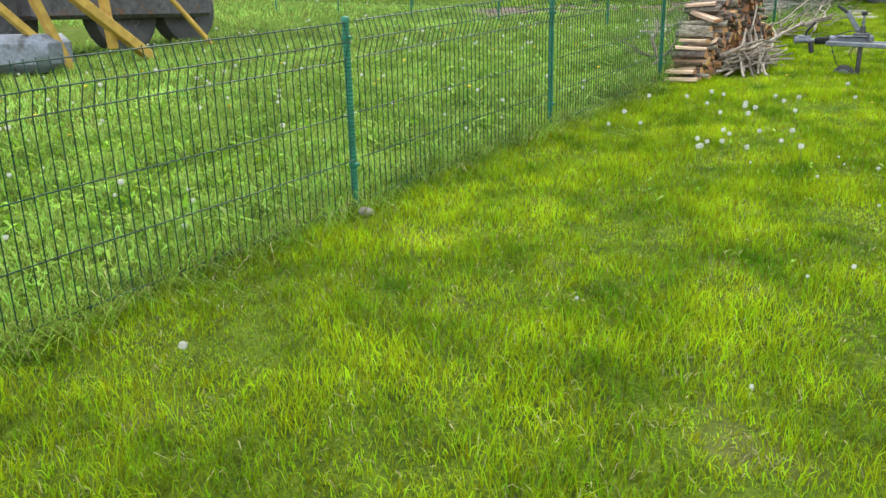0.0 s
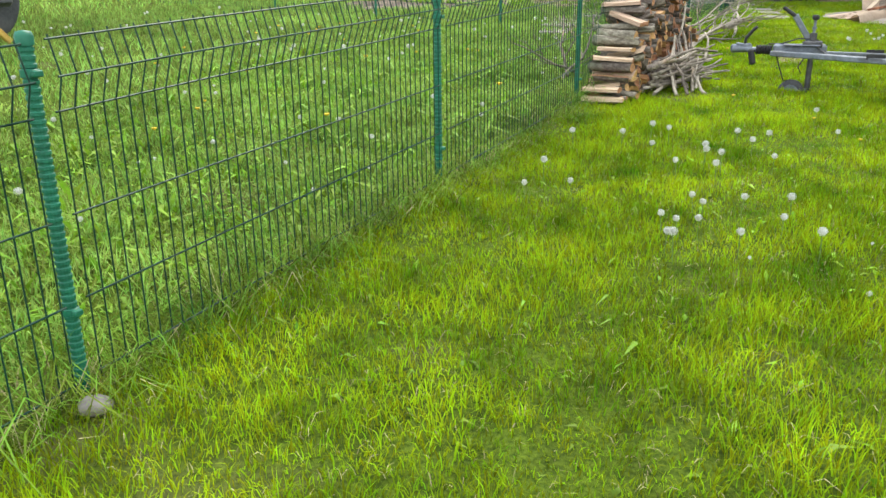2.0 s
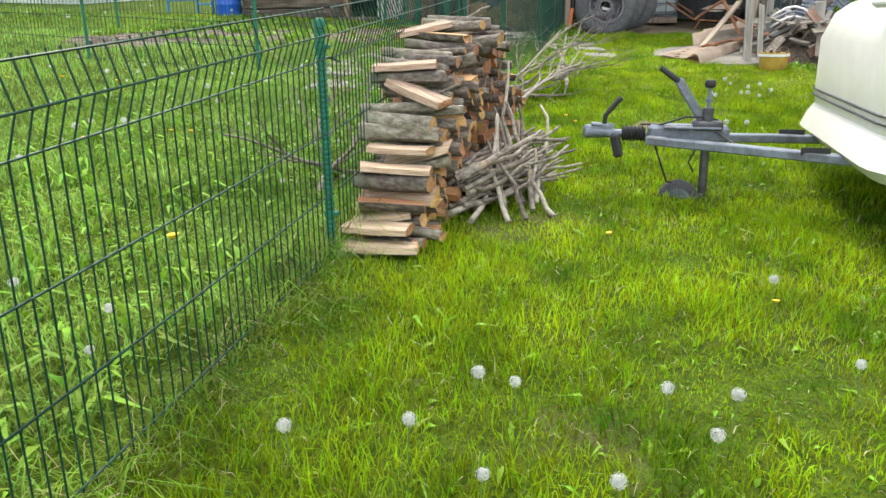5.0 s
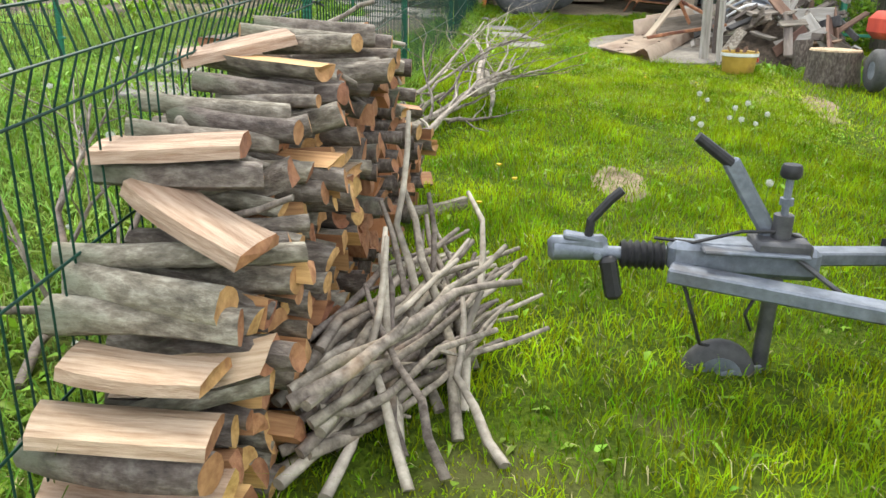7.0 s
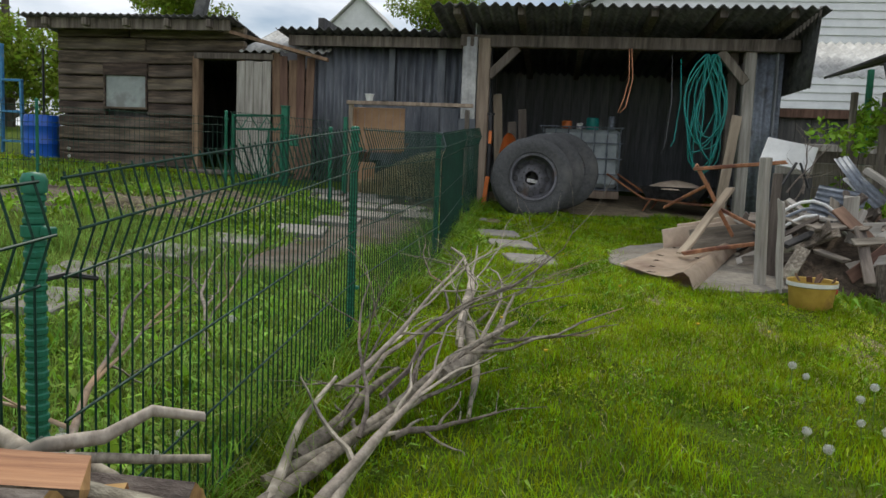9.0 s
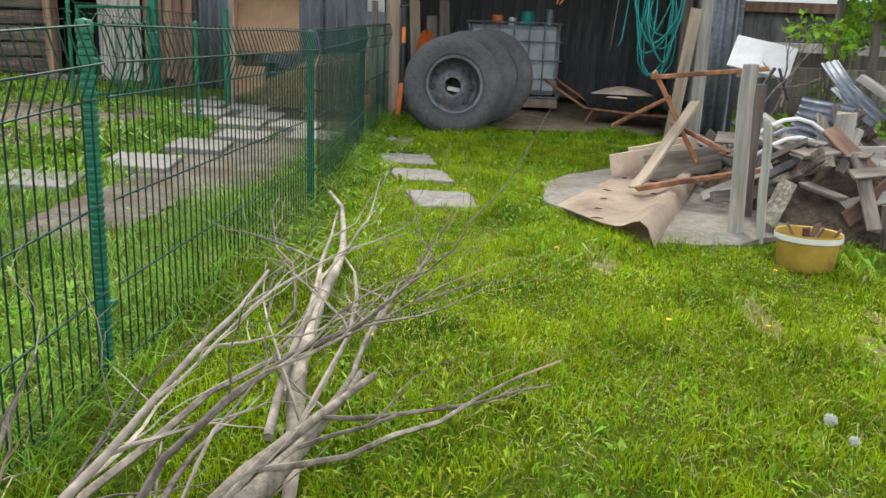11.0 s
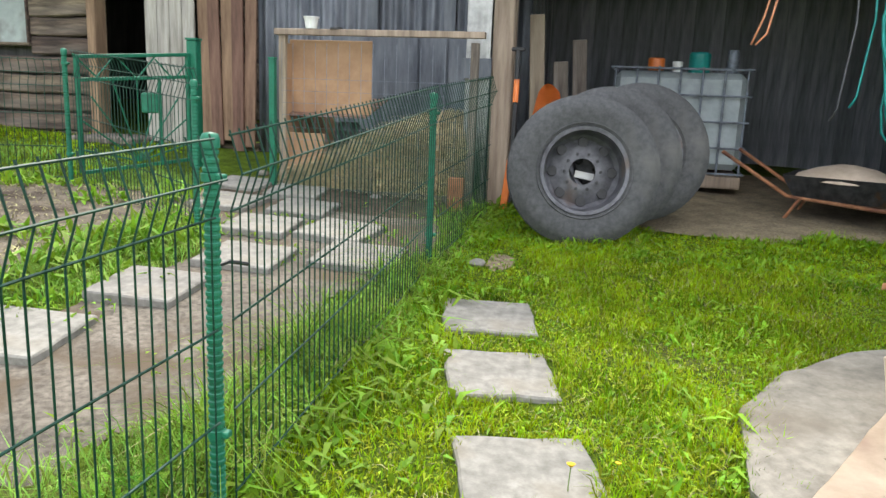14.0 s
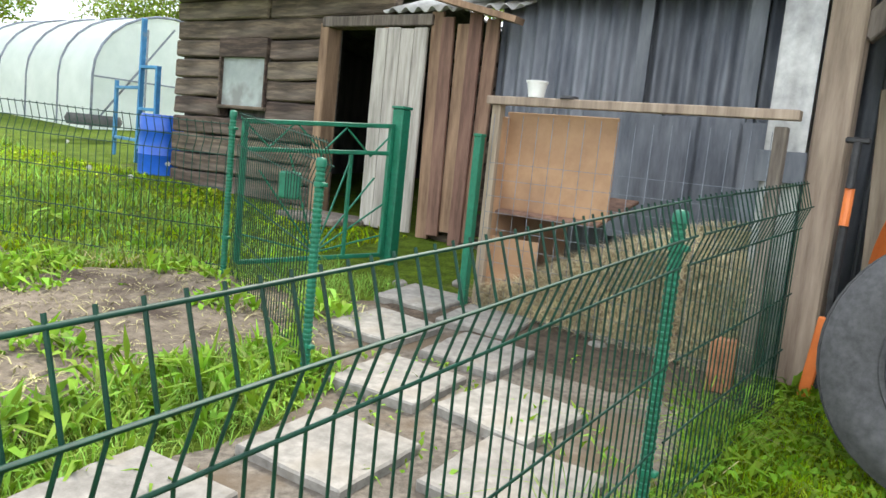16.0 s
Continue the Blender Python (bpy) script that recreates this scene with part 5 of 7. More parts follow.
for i in range(17):
    for j in range(13):
        r, s = -4.9 + 1.52 * i / 16, 20.015 + 1.185 * j / 12
        h = -0.04 + 0.60 * math.exp(-((r + 3.75) ** 2) / 0.9) * min(1, max(0.0, (s - 20.015) / 0.08)) ** 0.5 + 0.03 * noise.noise((s * 6, r * 6, 0))
        g[i, j] = bm.verts.new(W(s, r, h))
for i in range(16):
    for j in range(12):
        bm.faces.new((g[i, j], g[i + 1, j], g[i + 1, j + 1], g[i, j + 1]))
tagged(new("straw_heap", mesh_of(bm, "straw_heap", CHAFF, 180)), "packed straw bedding heaped against the wall", "straw", "", "stuff")


# ---------------------------------------------------------------- garage contents
def truck_tyre(s, r, h, lean, turn, rim, label):
    ob = thing("truck_tyre", at(s, r, h, rz=turn, rx=lean), label, "tyre", "old truck tyres")
    bm = bmesh.new()
    prof = [(0.30, -0.12), (0.325, -0.138), (0.33, -0.132), (0.40, -0.148), (0.45, -0.145), (0.485, -0.128), (0.502, -0.108)]
    for k in range(5):
        y = -0.10 + k * 0.045
        R = 0.521 - 0.9 * abs(y + 0.018) ** 2
        prof += [(R, y), (R, y + 0.033), (R - 0.013, y + 0.036), (R - 0.013, y + 0.043)]
    prof += [(0.505, 0.12), (0.48, 0.135), (0.42, 0.145), (0.33, 0.135), (0.30, 0.12)]
    lathe(bm, prof, 48, "Y")
    part("tyre", bm, RUBBER, ob, "", 35)
    if rim:
        bm = bmesh.new()
        lathe(bm, [(0.305, -0.125), (0.30, -0.135), (0.275, -0.13), (0.27, -0.06), (0.255, 0.0), (0.225, 0.03), (0.20, 0.02), (0.15, -0.005), (0.11, -0.01), (0.09, -0.01)], 40, "Y")
        d = part("rim", bm, RIM, ob, "dark steel rim with hand holes", 30)
        for k in range(8):
            a = 2 * math.pi * k / 8
            bm = bmesh.new()
            lathe(bm, [(0.0, -0.004), (0.034, -0.004), (0.037, 0.004), (0.0, 0.004)], 12, "Y", (0.205 * math.cos(a), 0.012, 0.205 * math.sin(a)))
            part("hand_hole", bm, BLACK, d)
        for k in range(10):
            a = 2 * math.pi * k / 10
            bm = bmesh.new()
            lathe(bm, [(0.0, -0.006), (0.011, -0.006), (0.011, 0.004), (0.0, 0.004)], 8, "Y", (0.125 * math.cos(a), -0.012, 0.125 * math.sin(a)))
            part("bolt_hole", bm, BLACK, d)
        if "outside" not in label:
            return ob
        bm = bmesh.new()
        box(bm, (0.03, 0.10, -0.02), (0.14, 0.01, 0.05), (0, 10, 0), bevel=0.004)
        part("paper_scrap", bm, WHITE, ob, "scrap of white paper")
    return ob


truck_tyre(19.34, -2.40, 0.48, -9, 12, True, "old truck tyre on a dark steel rim leaning outside the garage")
truck_tyre(19.66, -2.25, 0.53, -10, 14, True, "worn truck tyre leaning in the row")
truck_tyre(20.02, -2.04, 0.56, -12, 16, True, "worn truck tyre leaning in the row")


def tank():
    ob = thing("water_tank", at(22.2, -1.72, 0.03), "white plastic tank in a steel tube cage", "water tank")
    bm = bmesh.new()
    box(bm, (0, 0, 0.62), (1.22, 1.0, 0.9), bevel=0.06)
    part("tank", bm, TANKGREY, ob)
    for i in range(7):
        for y in (-0.54, 0.54):
            bm = bmesh.new()
            tube(bm, [(-0.6 + i * 0.2, y, 0.12), (-0.6 + i * 0.2, y, 1.12)], 0.011, 6)
            part("cage_bar", bm, GALV, ob)
    for i in range(5):
        bm = bmesh.new()
        h = 0.14 + i * 0.24
        tube(bm, [(-0.64, -0.56, h), (0.64, -0.56, h), (0.64, 0.56, h), (-0.64, 0.56, h), (-0.64, -0.56, h)], 0.011, 6)
        part("cage_rail", bm, GALV, ob)
    bm = bmesh.new()
    box(bm, (0, 0, 0.06), (1.25, 1.1, 0.12), bevel=0.01)
    part("pallet", bm, BEAM, ob)


tank()
for r, w, h, mat, lab in ((-1.95, 0.16, 0.12, ORANGE, "orange plastic box on the tank"), (-1.75, 0.1, 0.1, WHITE, "white plastic cup on the tank"), (-1.25, 0.11, 0.24, GALV, "grey metal can on the tank"), (-1.55, 0.2, 0.2, TURQ, "blue-green plastic canister on the tank")):
    bm = bmesh.new()
    lathe(bm, [(0.0, 0.0), (w * 0.42, 0.0), (w * 0.5, h * 0.1), (w * 0.5, h * 0.92), (w * 0.42, h), (0.0, h)], 14, "Z")
    ob = new("container", mesh_of(bm, "container", mat, 40))
    ob.matrix_world = at(21.9, r, 1.12)
    tagged(ob, lab, "container", "things on the tank")

barrow = thing("wheelbarrow", at(20.95, -0.35, 0.0, rz=70), "old wheelbarrow heaped with sand", "wheelbarrow")
bm = bmesh.new()
a = [bm.verts.new(c) for c in ((-0.26, -0.36, 0.20), (0.26, -0.36, 0.20), (0.26, 0.34, 0.20), (-0.26, 0.34, 0.20))]
b = [bm.verts.new(c) for c in ((-0.36, -0.5, 0.40), (0.36, -0.5, 0.40), (0.34, 0.44, 0.40), (-0.34, 0.44, 0.40))]
for i in range(4):
    bm.faces.new((a[i], a[(i + 1) % 4], b[(i + 1) % 4], b[i]))
bm.faces.new(list(reversed(a)))
bmesh.ops.solidify(bm, geom=bm.faces[:], thickness=0.006)
part("tray", bm, STEEL, barrow)
bm = bmesh.new()
lathe(bm, [(0.36, 0.36), (0.33, 0.40), (0.2, 0.46), (0.08, 0.49), (0.0, 0.495)], 24, "Z")
for v in bm.verts:
    v.co.y *= 1.15
    v.co.z += 0.012 * noise.noise(v.co * 9)
part("sand", bm, HARDBOARD, barrow, "heap of tan sand", 180)
for x in (-0.26, 0.26):
    bm = bmesh.new()
    tube(bm, [(x * 0.4, -0.75, 0.16), (x, -0.3, 0.17), (x, 0.4, 0.22), (x * 1.1, 0.95, 0.55)], 0.016, 8)
    tube(bm, [(x, 0.3, 0.2), (x, 0.42, 0.0)], 0.014, 8)
    part("handle", bm, RUST, barrow)
bm = bmesh.new()
lathe(bm, [(0.1, -0.04), (0.16, -0.035), (0.18, 0.0), (0.16, 0.035), (0.1, 0.04)], 20, "Y")
for v in bm.verts:
    v.co = Vector((v.co.y, v.co.x - 0.75, v.co.z + 0.18))
part("wheel", bm, RUBBER, barrow, "", 60)

hose = thing("garden_hose", A(20.28, -0.13, 3.45) and Matrix.Translation(A(20.28, -0.13, 3.45)), "long turquoise garden hose hung in loops", "hose")
for i in range(11):
    bm = bmesh.new()
    w, drop, x0 = rng.uniform(0.2, 0.62), rng.uniform(1.0, 1.62), rng.uniform(-0.12, 0.08)
    drop = 1.55 if i < 3 else drop
    side = Vector((UY, -UX, 0))
    dep = Vector((UX, UY, 0))
    pts = []
    for k in range(21):
        t = k / 20
        ang = math.pi * 2 * t
        x = x0 + math.sin(ang) * w * 0.5 * (0.35 + 0.65 * math.sin(math.pi * t)) + 0.04 * math.sin(3 * ang + i)
        z = -drop * (0.5 - 0.5 * math.cos(ang))
        pts.append(side * x + dep * (rng.uniform(-0.003, 0.003) - 0.02 * (i - 5)) + Vector((0, 0, z)))
    tube(bm, pts, 0.010, 7)
    part("hose_loop", bm, TURQ, hose, smooth_angle=180)
for r, z0, z1 in ((-0.62, 3.45, 2.2), (-0.5, 3.4, 2.3)):
    bm = bmesh.new()
    tube(bm, [A(20.3, r, z0), A(20.28, r + 0.03, (z0 + z1) / 2), A(20.3, r - 0.02, z1), A(20.3, r - 0.06, z1 - 0.08)], 0.009, 6)
    ob = new("hanging_cord", mesh_of(bm, "hanging_cord", STEEL if r < -0.55 else TURQ, 180))
    tagged(ob, "thin dark cord hanging from the beam", "cord", "hanging cords")
bm = bmesh.new()
for k in (0.0, 0.03):
    tube(bm, [A(20.2, -1.20 + k, 3.5), A(20.19, -1.18 + k * 1.6, 3.1), A(20.2, -1.23 + k, 2.85 - k * 4), A(20.2, -1.30 + k, 2.65)], 0.009, 6)
ob = new("orange_strap", mesh_of(bm, "orange_strap", FADED, 180))
tagged(ob, "faded orange strap hanging from the beam", "strap")

shovel = thing("shovel", at(20.12, -2.78, 0.10), "orange plastic shovel leaning by the garage post", "shovel")
bm = bmesh.new()
g = {}
for i in range(7):
    for j in range(7):
        u, v = i / 6 - 0.5, j / 6
        g[i, j] = bm.verts.new((u * 0.23 * (1 - 0.3 * v * v) + 0.03 * v, -0.03 + 0.34 * u * u - 0.10 * v * v, 0.60 + (0.32 - 0.25 * u * u) * v))
for i in range(6):
    for j in range(6):
        bm.faces.new((g[i, j], g[i + 1, j], g[i + 1, j + 1], g[i, j + 1]))
bmesh.ops.solidify(bm, geom=bm.faces[:], thickness=0.006)
part("blade", bm, ORANGE, shovel, "orange plastic scoop", 60)
bm = bmesh.new()
tube(bm, [(0.0, -0.01, 0.7), (0.04, 0.06, 0.05)], 0.016, 8)
part("shaft", bm, OLDBOARD, shovel)
snow = thing("spade", at(20.12, -3.02, 0.0), "black and orange spade leaning on the garage post", "spade")
for z0, z1, rad, mat in ((0.05, 0.5, 0.02, BLACK), (0.5, 0.86, 0.021, BLACK), (0.86, 1.04, 0.023, ORANGE), (1.04, 1.26, 0.02, BLACK)):
    bm = bmesh.new()
    tube(bm, [(0, 0.0, z0), (0, 0.02, z1)], rad, 10)
    part("shaft", bm, mat, snow)
bm = bmesh.new()
bar(bm, (-0.055, 0.02, 1.27), (0.055, 0.02, 1.27), 0.03, 0.03, 0.008)
part("grip", bm, BLACK, snow)
bm = bmesh.new()
box(bm, (-0.03, -0.02, 0.2), (0.06, 0.02, 0.42), (0, 6, 0), bevel=0.008)
part("blade", bm, ORANGE, snow, "orange blade edge")
bm = bmesh.new()
box(bm, (0, 0, 0.16), (0.12, 0.08, 0.26), bevel=0.006)
for k in range(3):
    box(bm, (0, -0.041, 0.09 + 0.07 * k), (0.09, 0.006, 0.04), bevel=0.001)
ob = new("hollow_brick", mesh_of(bm, "hollow_brick", RUST))
ob.matrix_world = at(19.72, -3.38, 0.0, rz=8)
tagged(ob, "orange hollow brick standing by the fence end", "brick")
for i, (r, l, s) in enumerate(((0.02, 1.5, 19.85), (-2.7, 1.2, 20.9), (-2.9, 1.6, 20.8), (-2.55, 1.4, 21.1))):
    bm = bmesh.new()
    box(bm, (0, 0, l / 2), (0.13, 0.03, l), bevel=0.004)
    ob = new("leaning_plank", mesh_of(bm, "leaning_plank", (BEAM, OLDBOARD)[i % 2]))
    ob.matrix_world = at(s, r, 0.0, ry=8 if r > -1 else -4, rx=-8)
    tagged(ob, "old plank leaning inside the garage opening", "plank", "leaning planks")
bm = bmesh.new()
tube(bm, [A(21.0, -3.2, 3.2), A(21.0, -3.18, 2.3)], 0.008, 6)
tagged(new("red_rod", mesh_of(bm, "red_rod", RED)), "thin red rod hanging on the partition", "rod")

# ---------------------------------------------------------------- scrap heap
bm = bmesh.new()
prof = [(15.5, -0.95), (15.9, -1.3), (16.35, -1.58), (16.9, -1.58), (17.4, -1.33), (17.75, -1.0), (18.0, -0.55), (18.05, 0.15), (17.2, 0.4), (16.2, 0.1), (15.6, -0.45)]
pts = []
for (a, b), (c, d) in zip(prof, prof[1:] + prof[:1]):
    for k in range(4):
        s, r = a + (c - a) * k / 4, b + (d - b) * k / 4
        pts.append((s + 0.03 * noise.noise((s * 5, r * 5, 0)), r + 0.03 * noise.noise((s * 5, r * 5, 7))))
lo = [bm.verts.new(W(s, r, -0.05)) for s, r in pts]
hi = [bm.verts.new(W(s, r, 0.03)) for s, r in pts]
inn = [bm.verts.new(W(16.8 + (s - 16.8) * 0.96, -0.6 + (r + 0.6) * 0.96, 0.045)) for s, r in pts]
core = [bm.verts.new(W(16.8 + (s - 16.8) * 0.5, -0.6 + (r + 0.6) * 0.5, 0.06)) for s, r in pts]
n = len(pts)
for p, q in ((lo, hi), (hi, inn), (inn, core)):
    for i in range(n):
        bm.faces.new((q[i], q[(i + 1) % n], p[(i + 1) % n], p[i]))
bm.faces.new(list(reversed(core)))
bmesh.ops.recalc_face_normals(bm, faces=bm.faces[:])
structure("pavement", bm, PADSTONE, "rounded worn concrete pad at the edge of the lawn", 40, category="concrete pad")

bm = bmesh.new()
g = {}
c00, c10, c01, c11 = (16.10, -1.52), (15.36, -1.02), (17.75, -0.62), (17.3, -0.28)
for i in range(15):
    for j in range(23):
        u, v = i / 14, j / 22
        s = (c00[0] * (1 - u) + c10[0] * u) * (1 - v) + (c01[0] * (1 - u) + c11[0] * u) * v
        r = (c00[1] * (1 - u) + c10[1] * u) * (1 - v) + (c01[1] * (1 - u) + c11[1] * u) * v
        h = 0.07 + 0.06 * v + 0.09 * math.exp(-((u - 0.86) / 0.13) ** 2) * (1 - 0.3 * v) - 0.06 * max(0, u - 0.93) / 0.07 + 0.012 * noise.noise((s * 3, r * 3, 3))
        s += 0.02 * noise.noise((s * 6, r * 6, 9)) if i in (0, 14) or j in (0, 22) else 0
        g[i, j] = bm.verts.new(W(s, r, h))
for i in range(14):
    for j in range(22):
        if rng.random() > 0.001 or i in (0, 13):
            bm.faces.new((g[i, j], g[i + 1, j], g[i + 1, j + 1], g[i, j + 1]))
bmesh.ops.solidify(bm, geom=bm.faces[:], thickness=0.006)
ob = new("hardboard_sheet", mesh_of(bm, "hardboard_sheet", HARDBOARD, 40))
tagged(ob, "warped torn sheet of pale hardboard lying on concrete", "hardboard sheet")
for k in range(9):
    u, v = rng.uniform(0.10, 0.80), (k + rng.random()) / 10
    s = (c00[0] * (1 - u) + c10[0] * u) * (1 - v) + (c01[0] * (1 - u) + c11[0] * u) * v
    r = (c00[1] * (1 - u) + c10[1] * u) * (1 - v) + (c01[1] * (1 - u) + c11[1] * u) * v
    h = 0.07 + 0.06 * v + 0.09 * math.exp(-((u - 0.86) / 0.13) ** 2) * (1 - 0.3 * v) + 0.012 * noise.noise((s * 3, r * 3, 3)) + 0.008
    bm = bmesh.new()
    w = rng.uniform(0.02, 0.05)
    tube(bm, [(-w, 0, 0), (-0.3 * w, 0.006, 0.002), (0.4 * w, -0.005, 0.002), (w, 0.004, 0)], [0.001, 0.005, 0.004, 0.001], 5)
    part("tear", bm, MUD, ob, "dark tear", m=at(s, r, h, rz=rng.uniform(-40, 40)))


def plank(name, a, b, w, t, mat, label, group="scrap heap", cat="plank", roll=0, absolute=False):
    a, b = W(*a), W(*b)
    bm = bmesh.new()
    L = (b - a).length
    box(bm, (0, 0, 0), (w, t, L), bevel=min(0.006, t * 0.2))
    bmesh.ops.subdivide_edges(bm, edges=[e for e in bm.edges if e.calc_length() > L * 0.6], cuts=5)
    sd = rng.random() * 90
    for v in bm.verts:
        v.co += Vector((noise.noise((v.co.z * 2.2, sd, 0)), noise.noise((v.co.z * 2.2, sd, 5)), 0)) * min(0.02, 0.25 * w)
        if abs(v.co.z) > L * 0.49:
            v.co.z += 0.03 * noise.noise((v.co.x * 30, sd, v.co.y * 30))
    ob = new(name, mesh_of(bm, name, mat))
    ob.matrix_world = Matrix.Translation((a + b) / 2) @ (b - a).to_track_quat("Z", "Y").to_matrix().to_4x4() @ Matrix.Rotation(radians(roll), 4, "Z")
    return tagged(ob, label, cat, group)


# dark mound added under the boards; its colour stands for shadows between them
bm = bmesh.new()
g = {}
for i in range(21):
    for j in range(21):
        s, r = 15.95 + 2.2 * i / 20, -0.35 + 1.9 * j / 20
        k = ((s - 17.05) / 1.1) ** 2 + ((r - 0.6) / 0.95) ** 2
        h = 0.42 * max(0.0, 1 - k) ** 0.7 + 0.09 * noise.noise((s * 5, r * 5, 1)) + 0.05 * noise.noise((s * 13, r * 13, 1)) - 0.03
        g[i, j] = bm.verts.new(W(s, r, h))
for i in range(20):
    for j in range(20):
        bm.faces.new((g[i, j], g[i, j + 1], g[i + 1, j + 1], g[i + 1, j]))
bmesh.ops.recalc_face_normals(bm, faces=bm.faces[:])
tagged(new("rubble", mesh_of(bm, "rubble", MUD, 60)), "dark rubble mound standing for the shadows within the scrap heap", "rubble", "", "stuff")
UPRIGHT = "weathered upright board standing in the ground"
plank("upright_board", (15.84, -0.42, -0.1), (15.88, -0.45, 1.06), 0.10, 0.05, GREYBOARD, UPRIGHT, "upright boards")
plank("upright_board", (15.82, -0.26, -0.1), (15.85, -0.31, 0.74), 0.085, 0.04, GREYBOARD, UPRIGHT, "upright boards")
plank("upright_board", (16.78, 0.56, -0.1), (16.75, 0.55, 0.76), 0.13, 0.05, GREYBOARD, UPRIGHT, "upright boards")
plank("upright_board", (16.3, -0.22, -0.1), (16.35, -0.22, 0.92), 0.07, 0.06, OLDBOARD, UPRIGHT, "upright boards")
# rusty frame
for a, b, w in (((16.9, -0.42, 0.28), (17.0, -0.78, 0.92), 0.05), ((17.0, -0.80, 0.88), (16.7, -0.05, 1.02), 0.05), ((17.0, -0.62, 0.55), (16.75, -0.25, 0.40), 0.045), ((17.4, -1.0, 0.45), (16.95, -0.66, 0.75), 0.035), ((16.4, -0.95, 0.16), (16.5, -0.1, 0.34), 0.05)):
    plank("rusty_bar", a, b, w, w * 0.7, RUST, "rusty angle-iron bar of a broken frame", cat="steel bar")
plank("pale_plank", (16.5, -0.95, 0.14), (17.0, -0.45, 0.72), 0.09, 0.03, BEAM, "pale plank propped on the scrap heap")
for i, (s, r, h, turn) in enumerate(((17.2, -0.75, 0.22, 20), (17.3, -0.6, 0.28, 35), (17.1, -0.5, 0.25, -10))):
    plank("broken_board", (s - 0.12, r - 0.28, h - 0.05), (s + 0.1, r + 0.32, h + 0.05), 0.20, 0.018, HARDBOARD if i < 2 else OLDBOARD, "broken pale board on the scrap heap", roll=80 + turn * 0.4)
for i in range(85):
    s, r = rng.uniform(16.1, 17.8), rng.uniform(-0.2, 1.25)
    h = 0.05 + 0.40 * max(0.0, 1 - ((s - 17.05) / 1.1) ** 2 - ((r - 0.6) / 0.95) ** 2) ** 0.7 + 0.16 * rng.random()
    ang = rng.uniform(0, math.pi)
    L = rng.uniform(0.25, 0.62)
    dz = rng.uniform(-0.14, 0.2)
    # weathered boards, the darkest picks standing for shadowed gaps
    mat = rng.choice([OLDBOARD, OLDBOARD, OLDBOARD, SHADEBOARD, BROWNBOARD, GREYBOARD, BARK, BARK])
    plank("scrap_board", (s - math.cos(ang) * L / 2, r - math.sin(ang) * L / 2, max(0.03, h - dz)), (s + math.cos(ang) * L / 2, r + math.sin(ang) * L / 2, h + dz), rng.uniform(0.05, 0.13), rng.uniform(0.018, 0.04), mat, "dark weathered scrap board in the heap", roll=rng.uniform(0, 90))
plank("scrap_board", (16.7, 0.62, 0.46), (16.6, 1.05, 0.52), 0.15, 0.03, GREYBOARD, "grey board lying across the heap", roll=80)
plank("scrap_board", (17.3, 0.85, 0.98), (16.8, 1.25, 0.65), 0.07, 0.06, GREYBOARD, "grey post leaning over the heap")
plank("scrap_board", (16.4, 0.7, 0.5), (15.9, 0.95, 0.05), 0.11, 0.03, GREYBOARD, "grey board sliding off the heap", roll=60)
plank("scrap_board", (15.8, 0.55, 0.0), (15.85, 0.55, 0.3), 0.16, 0.12, BARK, "short stub of log by the heap")
plank("white_board", (18.25, 0.14, 1.10), (18.1, 0.62, 1.02), 0.31, 0.02, WHITE, "white coated board propped on the scrap heap", cat="board", roll=62)
plank("dark_bar", (17.6, 0.30, 1.0), (17.55, 0.15, 0.74), 0.03, 0.02, BLACK, "dark metal bracket on the scrap heap", cat="bracket")
plank("dark_bar", (17.6, 0.33, 1.0), (17.55, 0.41, 0.76), 0.03, 0.02, BLACK, "dark metal bracket on the scrap heap", cat="bracket")
for i, (a, b) in enumerate((((17.5, 0.68, 1.08), (17.2, 0.86, 0.75)), ((17.4, 0.74, 0.92), (17.1, 0.95, 0.68)), ((17.3, 0.42, 0.74), (17.1, 0.8, 0.70)), ((17.1, 0.3, 0.62), (17.0, 0.6, 0.55)))):
    bm = bmesh.new()
    p, q = W(*a), W(*b)
    wavy(bm, 0.16, (q - p).length, 0.055, 0.009, 0.002)
    bmesh.ops.translate(bm, verts=bm.verts[:], vec=(-0.08, 0, 0))
    ob = new("metal_sheet", mesh_of(bm, "metal_sheet", GALV, 180))
    ob.matrix_world = Matrix.Translation(p) @ (q - p).to_track_quat("Z", "Y").to_matrix().to_4x4() @ Matrix.Rotation(radians(20 + 25 * i), 4, "Z")
    tagged(ob, "bent scrap of ribbed grey sheet metal", "metal sheet", "scrap heap")
for i in range(3):
    bm = bmesh.new()
    pts = [W(16.75 + 0.05 * i, -0.05 + 0.10 * k, 0.40 + 0.06 * i + 0.16 * math.sin(math.pi * k / 6)) for k in range(7)]
    tube(bm, pts, 0.016, 8)
    ob = new("white_pipe", mesh_of(bm, "white_pipe", (WHITE, GALV, WHITE)[i], 180))
    tagged(ob, "bent pale plastic pipe in the scrap heap", "pipe", "scrap heap")
branch((17.5, 0.35, 0.7), (17.7, 0.5, 1.25), 0.012, 2, 91, STICK, "tangled dry brushwood on the scrap heap", 0.2)
branch((17.5, 0.2, 0.7), (17.6, 0.65, 1.2), 0.010, 2, 92, STICK, "tangled dry brushwood on the scrap heap", 0.2)
branch((17.6, 0.3, 0.6), (17.8, 0.6, 1.2), 0.010, 2, 93, STICK, "tangled dry brushwood on the scrap heap", 0.2)

